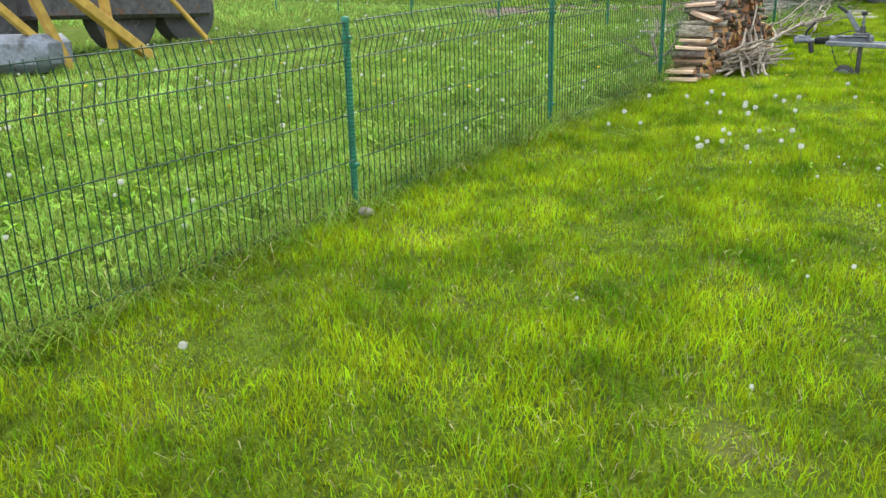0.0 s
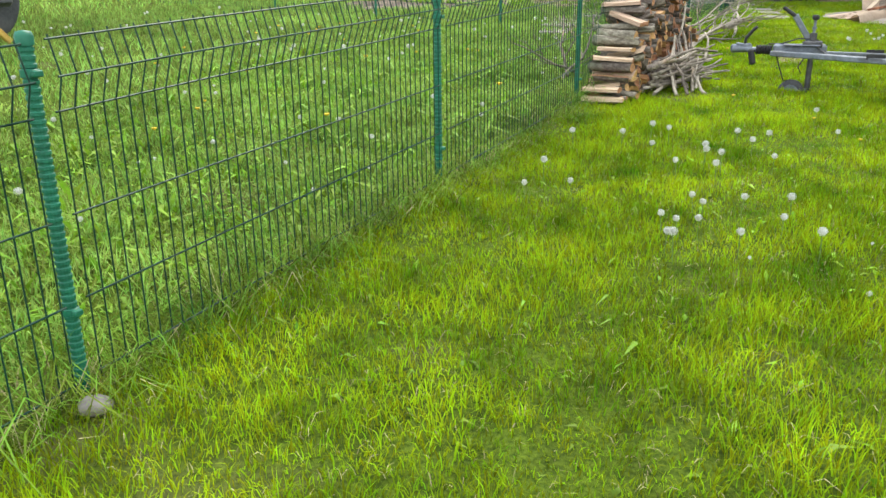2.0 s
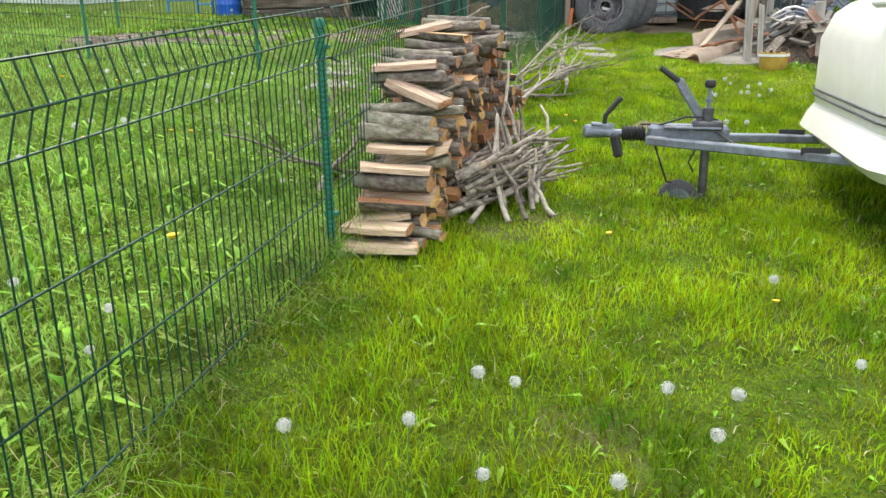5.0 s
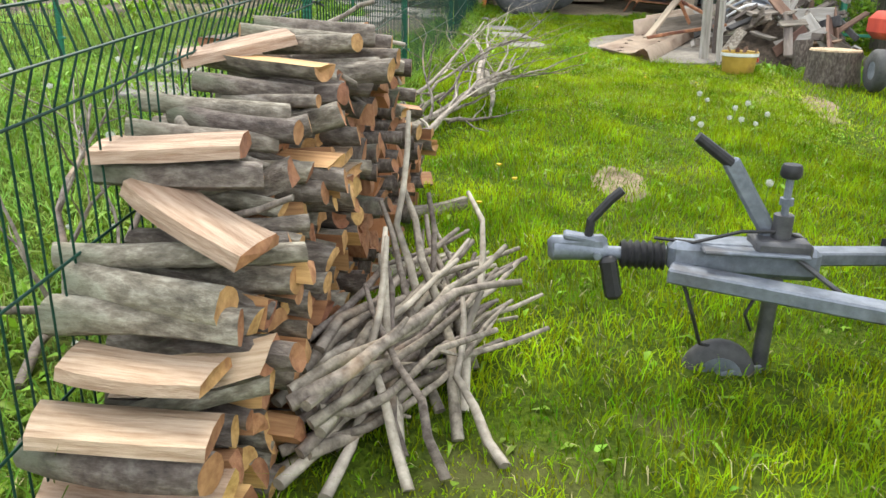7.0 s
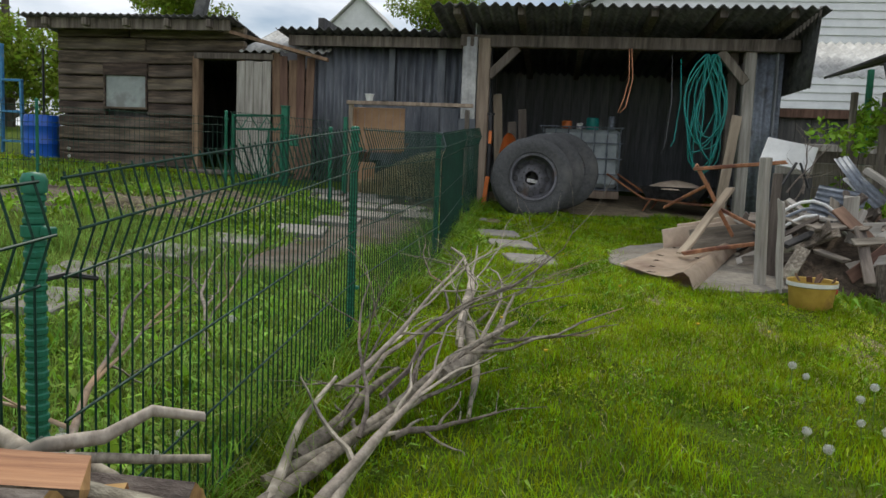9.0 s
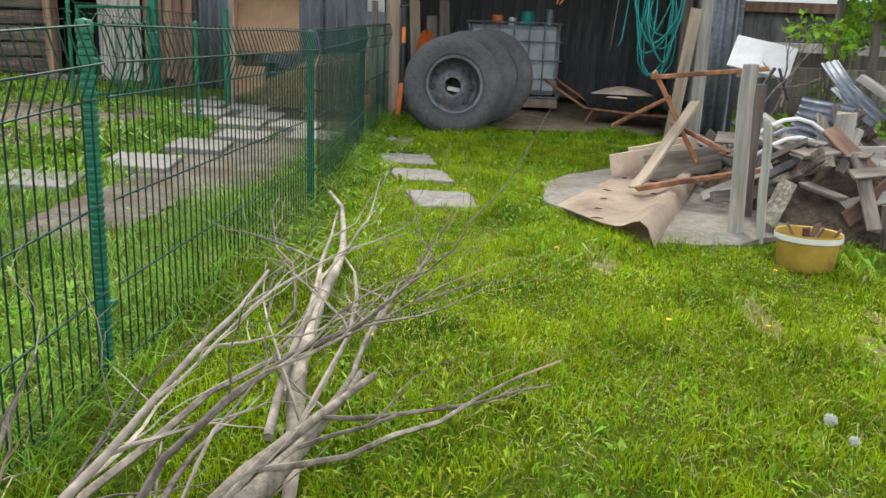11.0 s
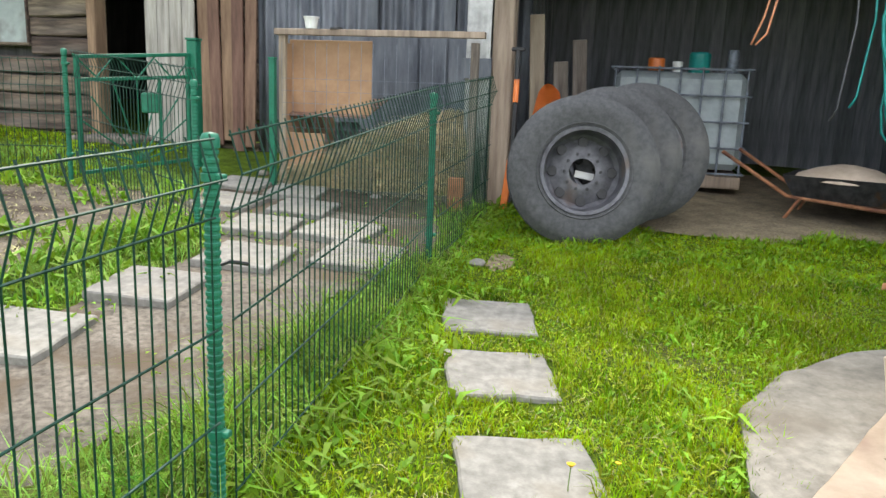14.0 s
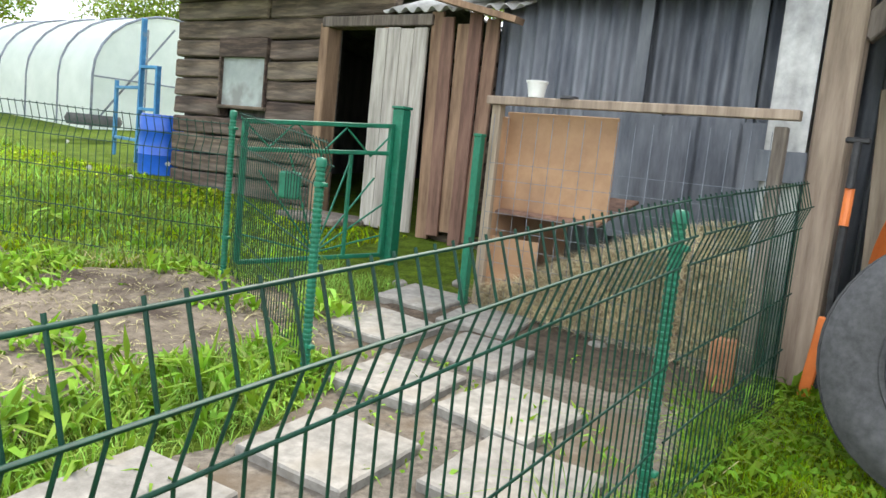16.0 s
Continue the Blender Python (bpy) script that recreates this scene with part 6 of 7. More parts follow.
# bucket and stump
pail = thing("bucket", at(15.35, -0.18, 0.0, rz=15), "old yellow paint bucket with a faded label", "bucket")
bm = bmesh.new()
lathe(bm, [(0.0, 0.0), (0.135, 0.0), (0.15, 0.02), (0.168, 0.2), (0.176, 0.2), (0.176, 0.212), (0.162, 0.208), (0.145, 0.02), (0.0, 0.015)], 28, "Z")
part("pail", bm, YELLOW, pail, "", 40)
bm = bmesh.new()
lathe(bm, [(0.166, 0.165), (0.178, 0.17), (0.179, 0.2), (0.17, 0.2)], 28, "Z")
part("rim", bm, WHITE, pail, "", 40)
bm = bmesh.new()
box(bm, (0.17, -0.02, 0.13), (0.03, 0.05, 0.04), bevel=0.006)
part("handle_lug", bm, RED, pail, "red handle lug")
for i in range(5):
    plank("kindling", (15.35 + rng.uniform(-0.05, 0.05), -0.18 + rng.uniform(-0.08, 0.08), 0.03), (15.35 + rng.uniform(-0.12, 0.12), -0.18 + rng.uniform(-0.16, 0.16), 0.25), 0.04, 0.015, BROWNBOARD, "splinter of wood in the yellow bucket", "kindling", "splinter")


def stump(s, r, rad, high, label):
    ob = thing("tree_stump", at(s, r), label, "tree stump")
    n = 40
    prof = []
    bm = bmesh.new()
    rings = []
    for h in (-0.05, 0.04, 0.12, 0.2, high - 0.015):
        rings.append([bm.verts.new((math.cos(2 * math.pi * i / n) * (rad * (1 + 0.12 * max(0, 0.15 - h) / 0.2) + 0.012 * math.sin(i * 2.1) + 0.012 * noise.noise((i * 0.5, h * 9, s))), math.sin(2 * math.pi * i / n) * (rad + 0.012 * math.sin(i * 2.1) + 0.014 * noise.noise((i * 0.5, h * 9, s))), h)) for i in range(n)])
    for p, q in zip(rings, rings[1:]):
        for i in range(n):
            bm.faces.new((p[i], p[(i + 1) % n], q[(i + 1) % n], q[i]))
    part("bark", bm, BARK, ob, "", 60)
    bm = bmesh.new()
    rings = []
    for f, h in ((1.0, high - 0.016), (0.985, high), (0.6, high + 0.004), (0.3, high + 0.002), (0.05, high)):
        rings.append([bm.verts.new((math.cos(2 * math.pi * i / n) * rad * f, math.sin(2 * math.pi * i / n) * rad * f, h + 0.006 * noise.noise((i, f * 9, 3)))) for i in range(n)])
    for p, q in zip(rings, rings[1:]):
        for i in range(n):
            bm.faces.new((p[i], p[(i + 1) % n], q[(i + 1) % n], q[i]))
    bm.faces.new(rings[-1])
    part("cut_top", bm, PALEWOOD, ob, "pale sawn top", 60)


stump(15.22, 0.66, 0.23, 0.31, "thick chopping stump with dark bark, on the grass")

# small red machine beside the stump
mower = thing("garden_tractor", at(15.12, 1.36, 0.0), "small red garden machine with a black wheel", "garden machine")
bm = bmesh.new()
box(bm, (0, 0, 0.56), (0.72, 0.9, 0.26), bevel=0.07)
box(bm, (0, -0.3, 0.34), (0.36, 0.4, 0.24), bevel=0.03)
tube(bm, [(-0.48, -0.36, 0.19), (0.48, -0.36, 0.19)], 0.018, 8)
bar(bm, (0, -0.36, 0.19), (0, -0.3, 0.35), 0.06, 0.06)
part("body", bm, RED, mower, "", 40)
for x in (-0.48, 0.48):
    bm = bmesh.new()
    lathe(bm, [(0.08, -0.05), (0.16, -0.06), (0.19, -0.03), (0.19, 0.03), (0.16, 0.06), (0.08, 0.05)], 24, "Y")
    for v in bm.verts:
        v.co = Vector((v.co.y + x, v.co.x - 0.36, v.co.z + 0.19))
    w = part("wheel", bm, RUBBER, mower, "", 60)
    bm = bmesh.new()
    lathe(bm, [(0.0, -0.045), (0.08, -0.05), (0.085, 0.05), (0.0, 0.045)], 20, "Y")
    for v in bm.verts:
        v.co = Vector((v.co.y + x, v.co.x - 0.36, v.co.z + 0.19))
    part("rim", bm, GALV, w, "", 40)

# ---------------------------------------------------------------- aviary beside the heap
avi = thing("aviary", at(17.15, 1.25), "green steel pen with an old board roof coloured dark as in shade", "pen")
AI = avi.matrix_world.inverted()
for s, r in ((17.15, 1.33), (17.2, 3.4), (18.9, 1.4)):
    bm = bmesh.new()
    bar(bm, (0, 0, -0.2), (0, 0, 2.05), 0.06, 0.06, 0.006)
    part("post", bm, GREEN, avi, m=AI @ at(s, r))
for h in (0.25, 0.75, 1.4):
    bm = bmesh.new()
    bar(bm, W(17.15, 1.28, h), W(17.2, 3.4, h), 0.035, 0.035, 0.004)
    part("rail", bm, GREEN, avi, m=AI)
bm = bmesh.new()
for i in range(40):
    tube(bm, [W(17.17, 1.3 + i * 0.054, 0.05), W(17.17, 1.3 + i * 0.054, 1.95)], 0.0013, 3)
part("netting", bm, WIRE, avi, m=AI)
# roof boards and fascia coloured near black for the shaded underside
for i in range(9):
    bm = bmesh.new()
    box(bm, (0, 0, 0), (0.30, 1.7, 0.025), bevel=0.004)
    part("roof_board", bm, SHADEBOARD, avi, m=AI @ at(17.75, 0.92 + i * 0.29, absolute=3.02 + i * 0.085 + rng.uniform(-0.02, 0.02), ry=-16, rz=rng.uniform(-2, 2)))
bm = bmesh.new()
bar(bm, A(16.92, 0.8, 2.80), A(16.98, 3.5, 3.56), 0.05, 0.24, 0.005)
part("fascia", bm, SHADEBOARD, avi, m=AI)
for s, r, h in ((18.2, 1.0, 1.75), (17.9, 1.2, 1.75)):
    bm = bmesh.new()
    bar(bm, (0, 0, -0.1), (0, 0, h), 0.06, 0.06, 0.006)
    part("post", bm, OLDBOARD, avi, m=AI @ at(s, r))
for i in range(8):
    bm = bmesh.new()
    box(bm, (0, 0, 0), (0.03, 1.5, 0.13), bevel=0.004)
    part("wall_board", bm, OLDBOARD, avi, m=AI @ at(18.6, 1.4 + 0.01 * (i % 2), 0.1 + i * 0.135, rz=-70))
bm = bmesh.new()
box(bm, (0, 0, 0.35), (0.5, 0.5, 0.7), bevel=0.01)
box(bm, (0, 0, 0.74), (0.6, 0.6, 0.05), bevel=0.01)
part("nest_box", bm, OLDBOARD, avi, m=AI @ at(17.6, 2.2))


# ---------------------------------------------------------------- beyond the yard
def leaves(name, mat, parent, centre_list, count, size, seed, squash=0.8):
    """A crown of many small leaf blades gathered in uneven clumps."""
    g = np.random.default_rng(seed)
    c = np.array([p[:3] for p in centre_list])
    rad = np.array([p[3] for p in centre_list])
    pick = g.choice(len(c), count, p=rad ** 2 / (rad ** 2).sum())
    d = g.normal(size=(count, 3))
    d /= np.linalg.norm(d, axis=1)[:, None]
    q = c[pick] + d * (rad[pick] * g.uniform(0.35, 1.0, count) ** 0.6)[:, None] * np.array([1, 1, squash])
    a, b = g.normal(size=(count, 3)), g.normal(size=(count, 3))
    a /= np.linalg.norm(a, axis=1)[:, None]
    b -= a * (a * b).sum(1)[:, None]
    b /= np.linalg.norm(b, axis=1)[:, None]
    k = (size * g.uniform(0.6, 1.4, count))[:, None]
    v = np.stack([q - a * k, q + b * k * 0.45, q + a * k, q - b * k * 0.45], 1)
    me = bpy.data.meshes.new(name)
    me.from_pydata(v.reshape(-1, 3).tolist(), [], np.arange(count * 4).reshape(-1, 4).tolist())
    me.materials.append(mat)
    ob = new(name, me)
    ob.parent = parent
    return ob


def tree(s, r, high, spread, seed, label, mat=None, count=7000, low=0.35):
    rr = random.Random(seed)
    ob = thing("tree", at(s, r, -0.2), label, "tree", "trees behind the sheds")
    bm = bmesh.new()
    tops = []
    tube(bm, [(0, 0, 0), (0.05, 0.02, high * 0.25), (-0.05, 0.05, high * 0.5), (0.05, 0, high * 0.85)], [high * 0.03, high * 0.024, high * 0.015, high * 0.004], 8, ragged=0.1, seed=seed)
    for i in range(13):
        h = high * rr.uniform(low, 0.85)
        a = rr.uniform(0, 2 * math.pi)
        L = spread * rr.uniform(0.5, 1.0) * (1.15 - 0.6 * h / high)
        e = Vector((math.cos(a) * L, math.sin(a) * L, h + L * rr.uniform(0.2, 0.7)))
        p = Vector((0, 0, h))
        tube(bm, [p, p.lerp(e, 0.5) + Vector((0, 0, -0.05 * L)), e], [high * 0.010, high * 0.006, high * 0.002], 6)
        for f in (0.6, 0.85, 1.0):
            w = p.lerp(e, f)
            tops.append((w.x + rr.gauss(0, 0.2), w.y + rr.gauss(0, 0.2), w.z + rr.uniform(-0.1, 0.3), spread * rr.uniform(0.16, 0.34)))
    for i in range(5):
        tops.append((rr.gauss(0, spread * 0.2), rr.gauss(0, spread * 0.2), high * rr.uniform(0.8, 0.97), spread * rr.uniform(0.2, 0.3)))
    part("trunk", bm, TREEBARK, ob, "", 70)
    leaves("crown", mat or LEAF, ob, tops, count, high * 0.0115, seed)
    return ob


tree(33.0, -20.2, 8.5, 4.2, 1, "broad yellow-green leafy tree behind the log house", count=26000, low=0.03)
tree(30.5, -23.0, 4.2, 3.6, 11, "low leafy shrub tree beside the log house", count=16000, low=0.02)
tree(36.0, -27.0, 9.0, 4.6, 2, "tall green leafy tree behind the garden", count=18000, low=0.15)
tree(46.0, -21.5, 8.5, 3.6, 3, "distant green leafy tree", count=12000)
tree(44.0, -8.2, 7.4, 3.4, 4, "bright green leafy tree behind the tin shed", count=16000)
tree(48.0, -3.0, 8.0, 3.0, 5, "thin green leafy tree behind the garage", count=7000)
tree(38.0, -31.0, 7.0, 4.0, 6, "green leafy tree behind the greenhouse", count=16000, low=0.1)
tree(26.0, -33.0, 7.5, 4.5, 7, "green leafy tree at the edge of the pasture", count=16000, low=0.1)
tree(18.0, -30.0, 6.5, 4.2, 8, "green leafy tree at the edge of the pasture", count=16000, low=0.1)
tree(11.0, -27.0, 6.5, 4.2, 9, "green leafy tree at the edge of the pasture", count=16000, low=0.1)
tree(3.0, -26.0, 6.5, 4.2, 10, "green leafy tree at the edge of the pasture", count=16000, low=0.1)


def gabled_house(name, s, r0, r1, zeave, zapex, depth, mats, label, boards=True):
    wallm, roofm = mats
    ob = thing(name, at(s, (r0 + r1) / 2), label, "house")
    I = ob.matrix_world.inverted()
    g = W(s, (r0 + r1) / 2).z - 0.6
    mid = (r0 + r1) / 2
    bm = bmesh.new()
    pr = [(r0, g), (r1, g), (r1, zeave), (mid, zapex), (r0, zeave)]
    f = [bm.verts.new(A(s, r, z)) for r, z in pr]
    k = [bm.verts.new(A(s + depth, r, z)) for r, z in pr]
    bm.faces.new(f)
    bm.faces.new(list(reversed(k)))
    for i in range(5):
        bm.faces.new((f[i], k[i], k[(i + 1) % 5], f[(i + 1) % 5]))
    bmesh.ops.recalc_face_normals(bm, faces=bm.faces[:])
    part("wall", bm, wallm, ob, m=I)
    for sg, ra in ((-1, r0), (1, r1)):
        bm = bmesh.new()
        d = Vector((ra - mid, 0, zeave - zapex)).normalized()
        p0, p1 = (mid, zapex + 0.06), (ra + d.x * 0.5, zeave + d.z * 0.5 + 0.06)
        q = [bm.verts.new(A(x, r, z + t)) for t in (0, 0.1) for x, (r, z) in ((s - 0.35, p0), (s - 0.35, p1), (s + depth + 0.3, p1), (s + depth + 0.3, p0))]
        for ids in ((0, 1, 2, 3), (7, 6, 5, 4), (0, 4, 5, 1), (1, 5, 6, 2), (2, 6, 7, 3), (3, 7, 4, 0)):
            bm.faces.new([q[i] for i in ids])
        bmesh.ops.recalc_face_normals(bm, faces=bm.faces[:])
        part("roof", bm, roofm, ob, m=I)
    if boards:
        h, z = 0.21, g
        while z < zapex - 0.15:
            half = (r1 - r0) / 2 if z + h < zeave else (r1 - r0) / 2 * (zapex - z - h) / (zapex - zeave)
            bm = bmesh.new()
            q = [bm.verts.new(A(s - o, mid + sg * half, zz)) for o, zz in ((0.045, z), (0.012, z + h)) for sg in (-1, 1)] + [bm.verts.new(A(s, mid + sg * half, z)) for sg in (-1, 1)]
            bm.faces.new((q[0], q[1], q[3], q[2]))
            bm.faces.new((q[4], q[5], q[1], q[0]))
            bmesh.ops.recalc_face_normals(bm, faces=bm.faces[:])
            part("siding_board", bm, wallm, ob, m=I)
            z += h
    return ob


gabled_house("house", 31.0, -1.9, 11.5, 6.05, 9.6, 9.0, (SIDING, ROOFING), "large house clad in white lap siding")
gabled_house("house", 60.0, -17.6, -13.0, 10.4, 12.6, 8.0, (SIDING, PALEROOF), "distant grey house with a steep gable", False)
gabled_house("house", 56.0, -9.5, -3.2, 8.2, 10.6, 8.0, (SIDING, PALEROOF), "distant house with a grey roof", False)

low = thing("side_shed", at(24.5, 3.0), "low dark shed with a pale corrugated roof", "shed")
LI = low.matrix_world.inverted()
bm = bmesh.new()
wavy(bm, 3.4, 2.2, 0.17, 0.03, 0.008)
part("roof", bm, PALEROOF, low, "", 180, LI @ at(23.6, 1.1, absolute=3.62, rx=-66))
# boards take the same shade-dark colour, for the gloom below the roof
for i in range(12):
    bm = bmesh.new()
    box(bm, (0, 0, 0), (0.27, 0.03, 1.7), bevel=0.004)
    part("board", bm, SHADEBOARD, low, m=LI @ at(24.2, 1.2 + i * 0.275, 0.8))
bm = bmesh.new()
box(bm, (0, 0, 0), (3.0, 0.06, 0.16), bevel=0.006)
part("rail", bm, BROWNBOARD, low, m=LI @ at(24.1, 2.3, absolute=3.02))
bm = bmesh.new()
box(bm, (0, 0, 0), (3.4, 0.1, 0.5), bevel=0.01)
part("sill_wall", bm, GREYBOARD, low, m=LI @ at(22.6, 2.4, 0.9))

# vine beside the aviary
vine = thing("vine", Matrix.Translation(W(18.1, 1.0, 0.0)), "leafy green vine climbing the old posts", "vine")
rr = random.Random(4)
for i in range(4):
    for pts, radii in limb(Vector((0, 0, 0)), Vector((rr.uniform(-0.2, 0.2), rr.uniform(-0.2, 0.2), 1)), rr.uniform(0.9, 1.5), 0.012, 0, rr, 0.3):
        bm = bmesh.new()
        tube(bm, pts, radii, 6)
        part("stem", bm, TREEBARK, vine)
leaves("foliage", CLOVER, vine, [(rr.uniform(-0.35, 0.3), rr.uniform(-0.35, 0.3), rr.uniform(0.3, 1.55), rr.uniform(0.12, 0.24)) for _ in range(22)], 1500, 0.04, 8)
bush = thing("shrub", Matrix.Translation(W(18.1, 1.9, 0.0)), "leafy green shrub inside the wire pen", "shrub")
leaves("foliage", CLOVER, bush, [(rr.uniform(-0.6, 0.6), rr.uniform(-0.4, 0.4), rr.uniform(0.1, 0.7), 0.28) for _ in range(14)], 1800, 0.04, 9)

# greenhouse
gh = thing("greenhouse", at(24.0, -17.0), "white film tunnel greenhouse with steel hoops", "greenhouse")
GI = gh.matrix_world.inverted()


def hoop(r, k=1.0, off=0.0):
    return [A(25.7 - 1.7 * k * math.cos(math.pi * i / 14), r, W(24.0, -17.0).z - 0.15 + (1.15 + 1.35 * k * math.sin(math.pi * i / 14) if 0 < i < 14 else 1.15)) for i in range(15)]


def shell(r):
    p = hoop(r)
    z = W(24.0, -17.0).z - 0.3
    return [Vector((p[0].x, p[0].y, z))] + p + [Vector((p[-1].x, p[-1].y, z))]


bm = bmesh.new()
rings = [[bm.verts.new(v) for v in shell(r)] for r in (-16.7, -19.2, -21.7, -24.2, -26.7)]
for p, q in zip(rings, rings[1:]):
    for i in range(16):
        bm.faces.new((p[i], p[i + 1], q[i + 1], q[i]))
part("film", bm, FILM, gh, "milky plastic film", 40, GI)
bm = bmesh.new()
bm.faces.new([bm.verts.new(v) for v in shell(-16.72)])
part("end_film", bm, FILM, gh, "milky plastic film", None, GI)
for r in (-16.65, -17.9, -19.2, -20.45, -21.7, -24.2):
    bm = bmesh.new()
    tube(bm, [v + Vector((0, 0, 0.02)) for v in shell(r)], 0.025, 6)
    part("hoop", bm, GALV, gh, m=GI)
for a, b in (((24.0, 0.2), (25.7, 2.3)), ((24.0, 1.15), (27.4, 1.15)), ((25.1, 0.0), (25.1, 2.2)), ((26.3, 0.0), (26.3, 2.2))):
    bm = bmesh.new()
    z = W(24.0, -17.0).z - 0.15
    bar(bm, A(a[0], -16.62, z + a[1]), A(b[0], -16.62, z + b[1]), 0.03, 0.03)
    part("brace", bm, GALV, gh, m=GI)
bm = bmesh.new()
lathe(bm, [(0.25, -0.08), (0.4, -0.09), (0.44, 0.0), (0.4, 0.09), (0.25, 0.08)], 24, "Z", (0, 0, 0.1))
ob = new("flower_tub", mesh_of(bm, "flower_tub", RUBBER, 60))
ob.matrix_world = at(22.9, -14.6, 0.25)
tagged(ob, "old black tyre used as a plant tub", "plant tub")

# blue barrel and frame
bm = bmesh.new()
lathe(bm, [(0.0, 0.0), (0.26, 0.0), (0.29, 0.03), (0.29, 0.25), (0.3, 0.27), (0.29, 0.29), (0.29, 0.55), (0.3, 0.57), (0.29, 0.59), (0.29, 0.72), (0.27, 0.76), (0.0, 0.76)], 28, "Z")
ob = new("barrel", mesh_of(bm, "barrel", BLUE, 40))
ob.matrix_world = at(21.75, -10.95, -0.04)
tagged(ob, "bright blue plastic barrel beside the log house", "barrel")
fr = thing("blue_frame", at(22.0, -11.9), "tall faded blue wooden frame beside the barrel", "frame")
for a, b, w in (((0, 0, -0.1), (0.02, 0, 1.9), 0.07), ((0.4, 0, -0.1), (0.38, 0, 1.28), 0.07), ((0, 0, 1.27), (0.4, 0, 1.27), 0.08), ((0, 0, 0.72), (0.4, 0, 0.72), 0.06), ((0, 0, 0.2), (0.4, 0, 0.2), 0.06), ((-0.9, 0.2, 1.0), (0, 0, 1.0), 0.05), ((-0.9, 0.2, -0.1), (-0.9, 0.2, 1.1), 0.06), ((-0.9, 0.2, 0.3), (0, 0, 0.3), 0.05)):
    bm = bmesh.new()
    bar(bm, a, b, w, 0.04, 0.004)
    part("frame_bar", bm, BLUEPAINT, fr)
bm = bmesh.new()
tube(bm, [W(22.3, -11.3, 0.0), W(22.3, -11.3, 1.9), W(22.3, -10.7, 1.8)], 0.02, 8)
tagged(new("steel_pipe", mesh_of(bm, "steel_pipe", BLACK, 60)), "dark steel pipe bent over by the log house", "pipe")

# yellow loader standing in the pasture
ld = thing("loader", at(7.5, -11.3), "old yellow loader with grey wheels in the pasture", "loader")
DI = ld.matrix_world.inverted()
for a, b, w in (((5.85, -10.6, 0.0), (5.3, -10.6, 1.5), 0.13), ((5.83, -10.6, 0.05), (4.6, -10.6, 1.35), 0.12), ((7.15, -10.6, 0.0), (5.6, -10.6, 1.35), 0.17), ((6.6, -10.7, 0.2), (6.5, -10.7, 1.6), 0.13), ((8.5, -10.9, 0.05), (7.4, -10.8, 1.2), 0.06), ((8.6, -11.0, 0.05), (7.5, -10.9, 1.2), 0.05)):
    bm = bmesh.new()
    bar(bm, W(*a), W(*b), w, w * 0.8, 0.008)
    part("boom_arm", bm, YELLOW, ld, m=DI)
for s, r, R in ((7.6, -12.0, 0.62), (8.9, -12.1, 0.62), (5.6, -12.2, 0.7)):
    bm = bmesh.new()
    lathe(bm, [(0.3, -0.15), (R * 0.85, -0.2), (R, -0.15), (R, 0.15), (R * 0.85, 0.2), (0.3, 0.15)], 32, "Y")
    for v in bm.verts:
        v.co = Vector((v.co.y, v.co.x, v.co.z))
    w = part("wheel", bm, RUBBER, ld, "grey dusty tyre", 50, DI @ at(s, r, R * 0.95, rz=8))
    bm = bmesh.new()
    lathe(bm, [(0.0, -0.1), (0.16, -0.12), (0.3, -0.14), (0.3, 0.14), (0.0, 0.1)], 24, "Y")
    for v in bm.verts:
        v.co = Vector((-v.co.y, v.co.x, v.co.z))
    part("rim", bm, STEEL, w, "", 40)
bm = bmesh.new()
box(bm, (0, 0, 0.75), (1.1, 3.2, 0.5), bevel=0.06)
box(bm, (0, 0.6, 1.4), (0.9, 1.2, 1.0), bevel=0.08)
part("chassis", bm, STEEL, ld, m=DI @ at(7.6, -12.2))
bm = bmesh.new()
box(bm, (0, 0, 0.25), (1.6, 0.8, 0.5), bevel=0.12)
part("bucket", bm, GALV, ld, "grey worn bucket", 40, DI @ at(5.3, -11.2, rz=30))

# ---------------------------------------------------------------- dandelions
def head_mesh():
    g = random.Random(3)
    bm = bmesh.new()
    bmesh.ops.create_icosphere(bm, subdivisions=1, radius=0.006)
    for i in range(170):
        z = 1 - 2 * (i + 0.5) / 170
        a = i * 2.39996
        d = Vector((math.cos(a) * math.sqrt(1 - z * z), math.sin(a) * math.sqrt(1 - z * z), z))
        R = 0.019 * g.uniform(0.62, 1.08)
        u = d.orthogonal().normalized()
        w = d.cross(u)
        c = d * R
        k = 0.0030
        bm.faces.new([bm.verts.new(p) for p in (c + u * k, c + w * k, c - u * k, c - w * k)])
    return mesh_of(bm, "seed_head", FLUFF)


def stem_mesh():
    bm = bmesh.new()
    tube(bm, [(0, 0, -0.02), (0.004, 0, 0.04), (0.0, 0.003, 0.12)], 0.0024, 5)
    return mesh_of(bm, "stem", STEM)


def bloom_mesh():
    bm = bmesh.new()
    lathe(bm, [(0.0, -0.006), (0.006, -0.006), (0.016, 0.004), (0.017, 0.006), (0.01, 0.008), (0.0, 0.007)], 10, "Z")
    return mesh_of(bm, "bloom", PETAL, 60)


HEAD, DSTEM, BLOOM = head_mesh(), stem_mesh(), bloom_mesh()


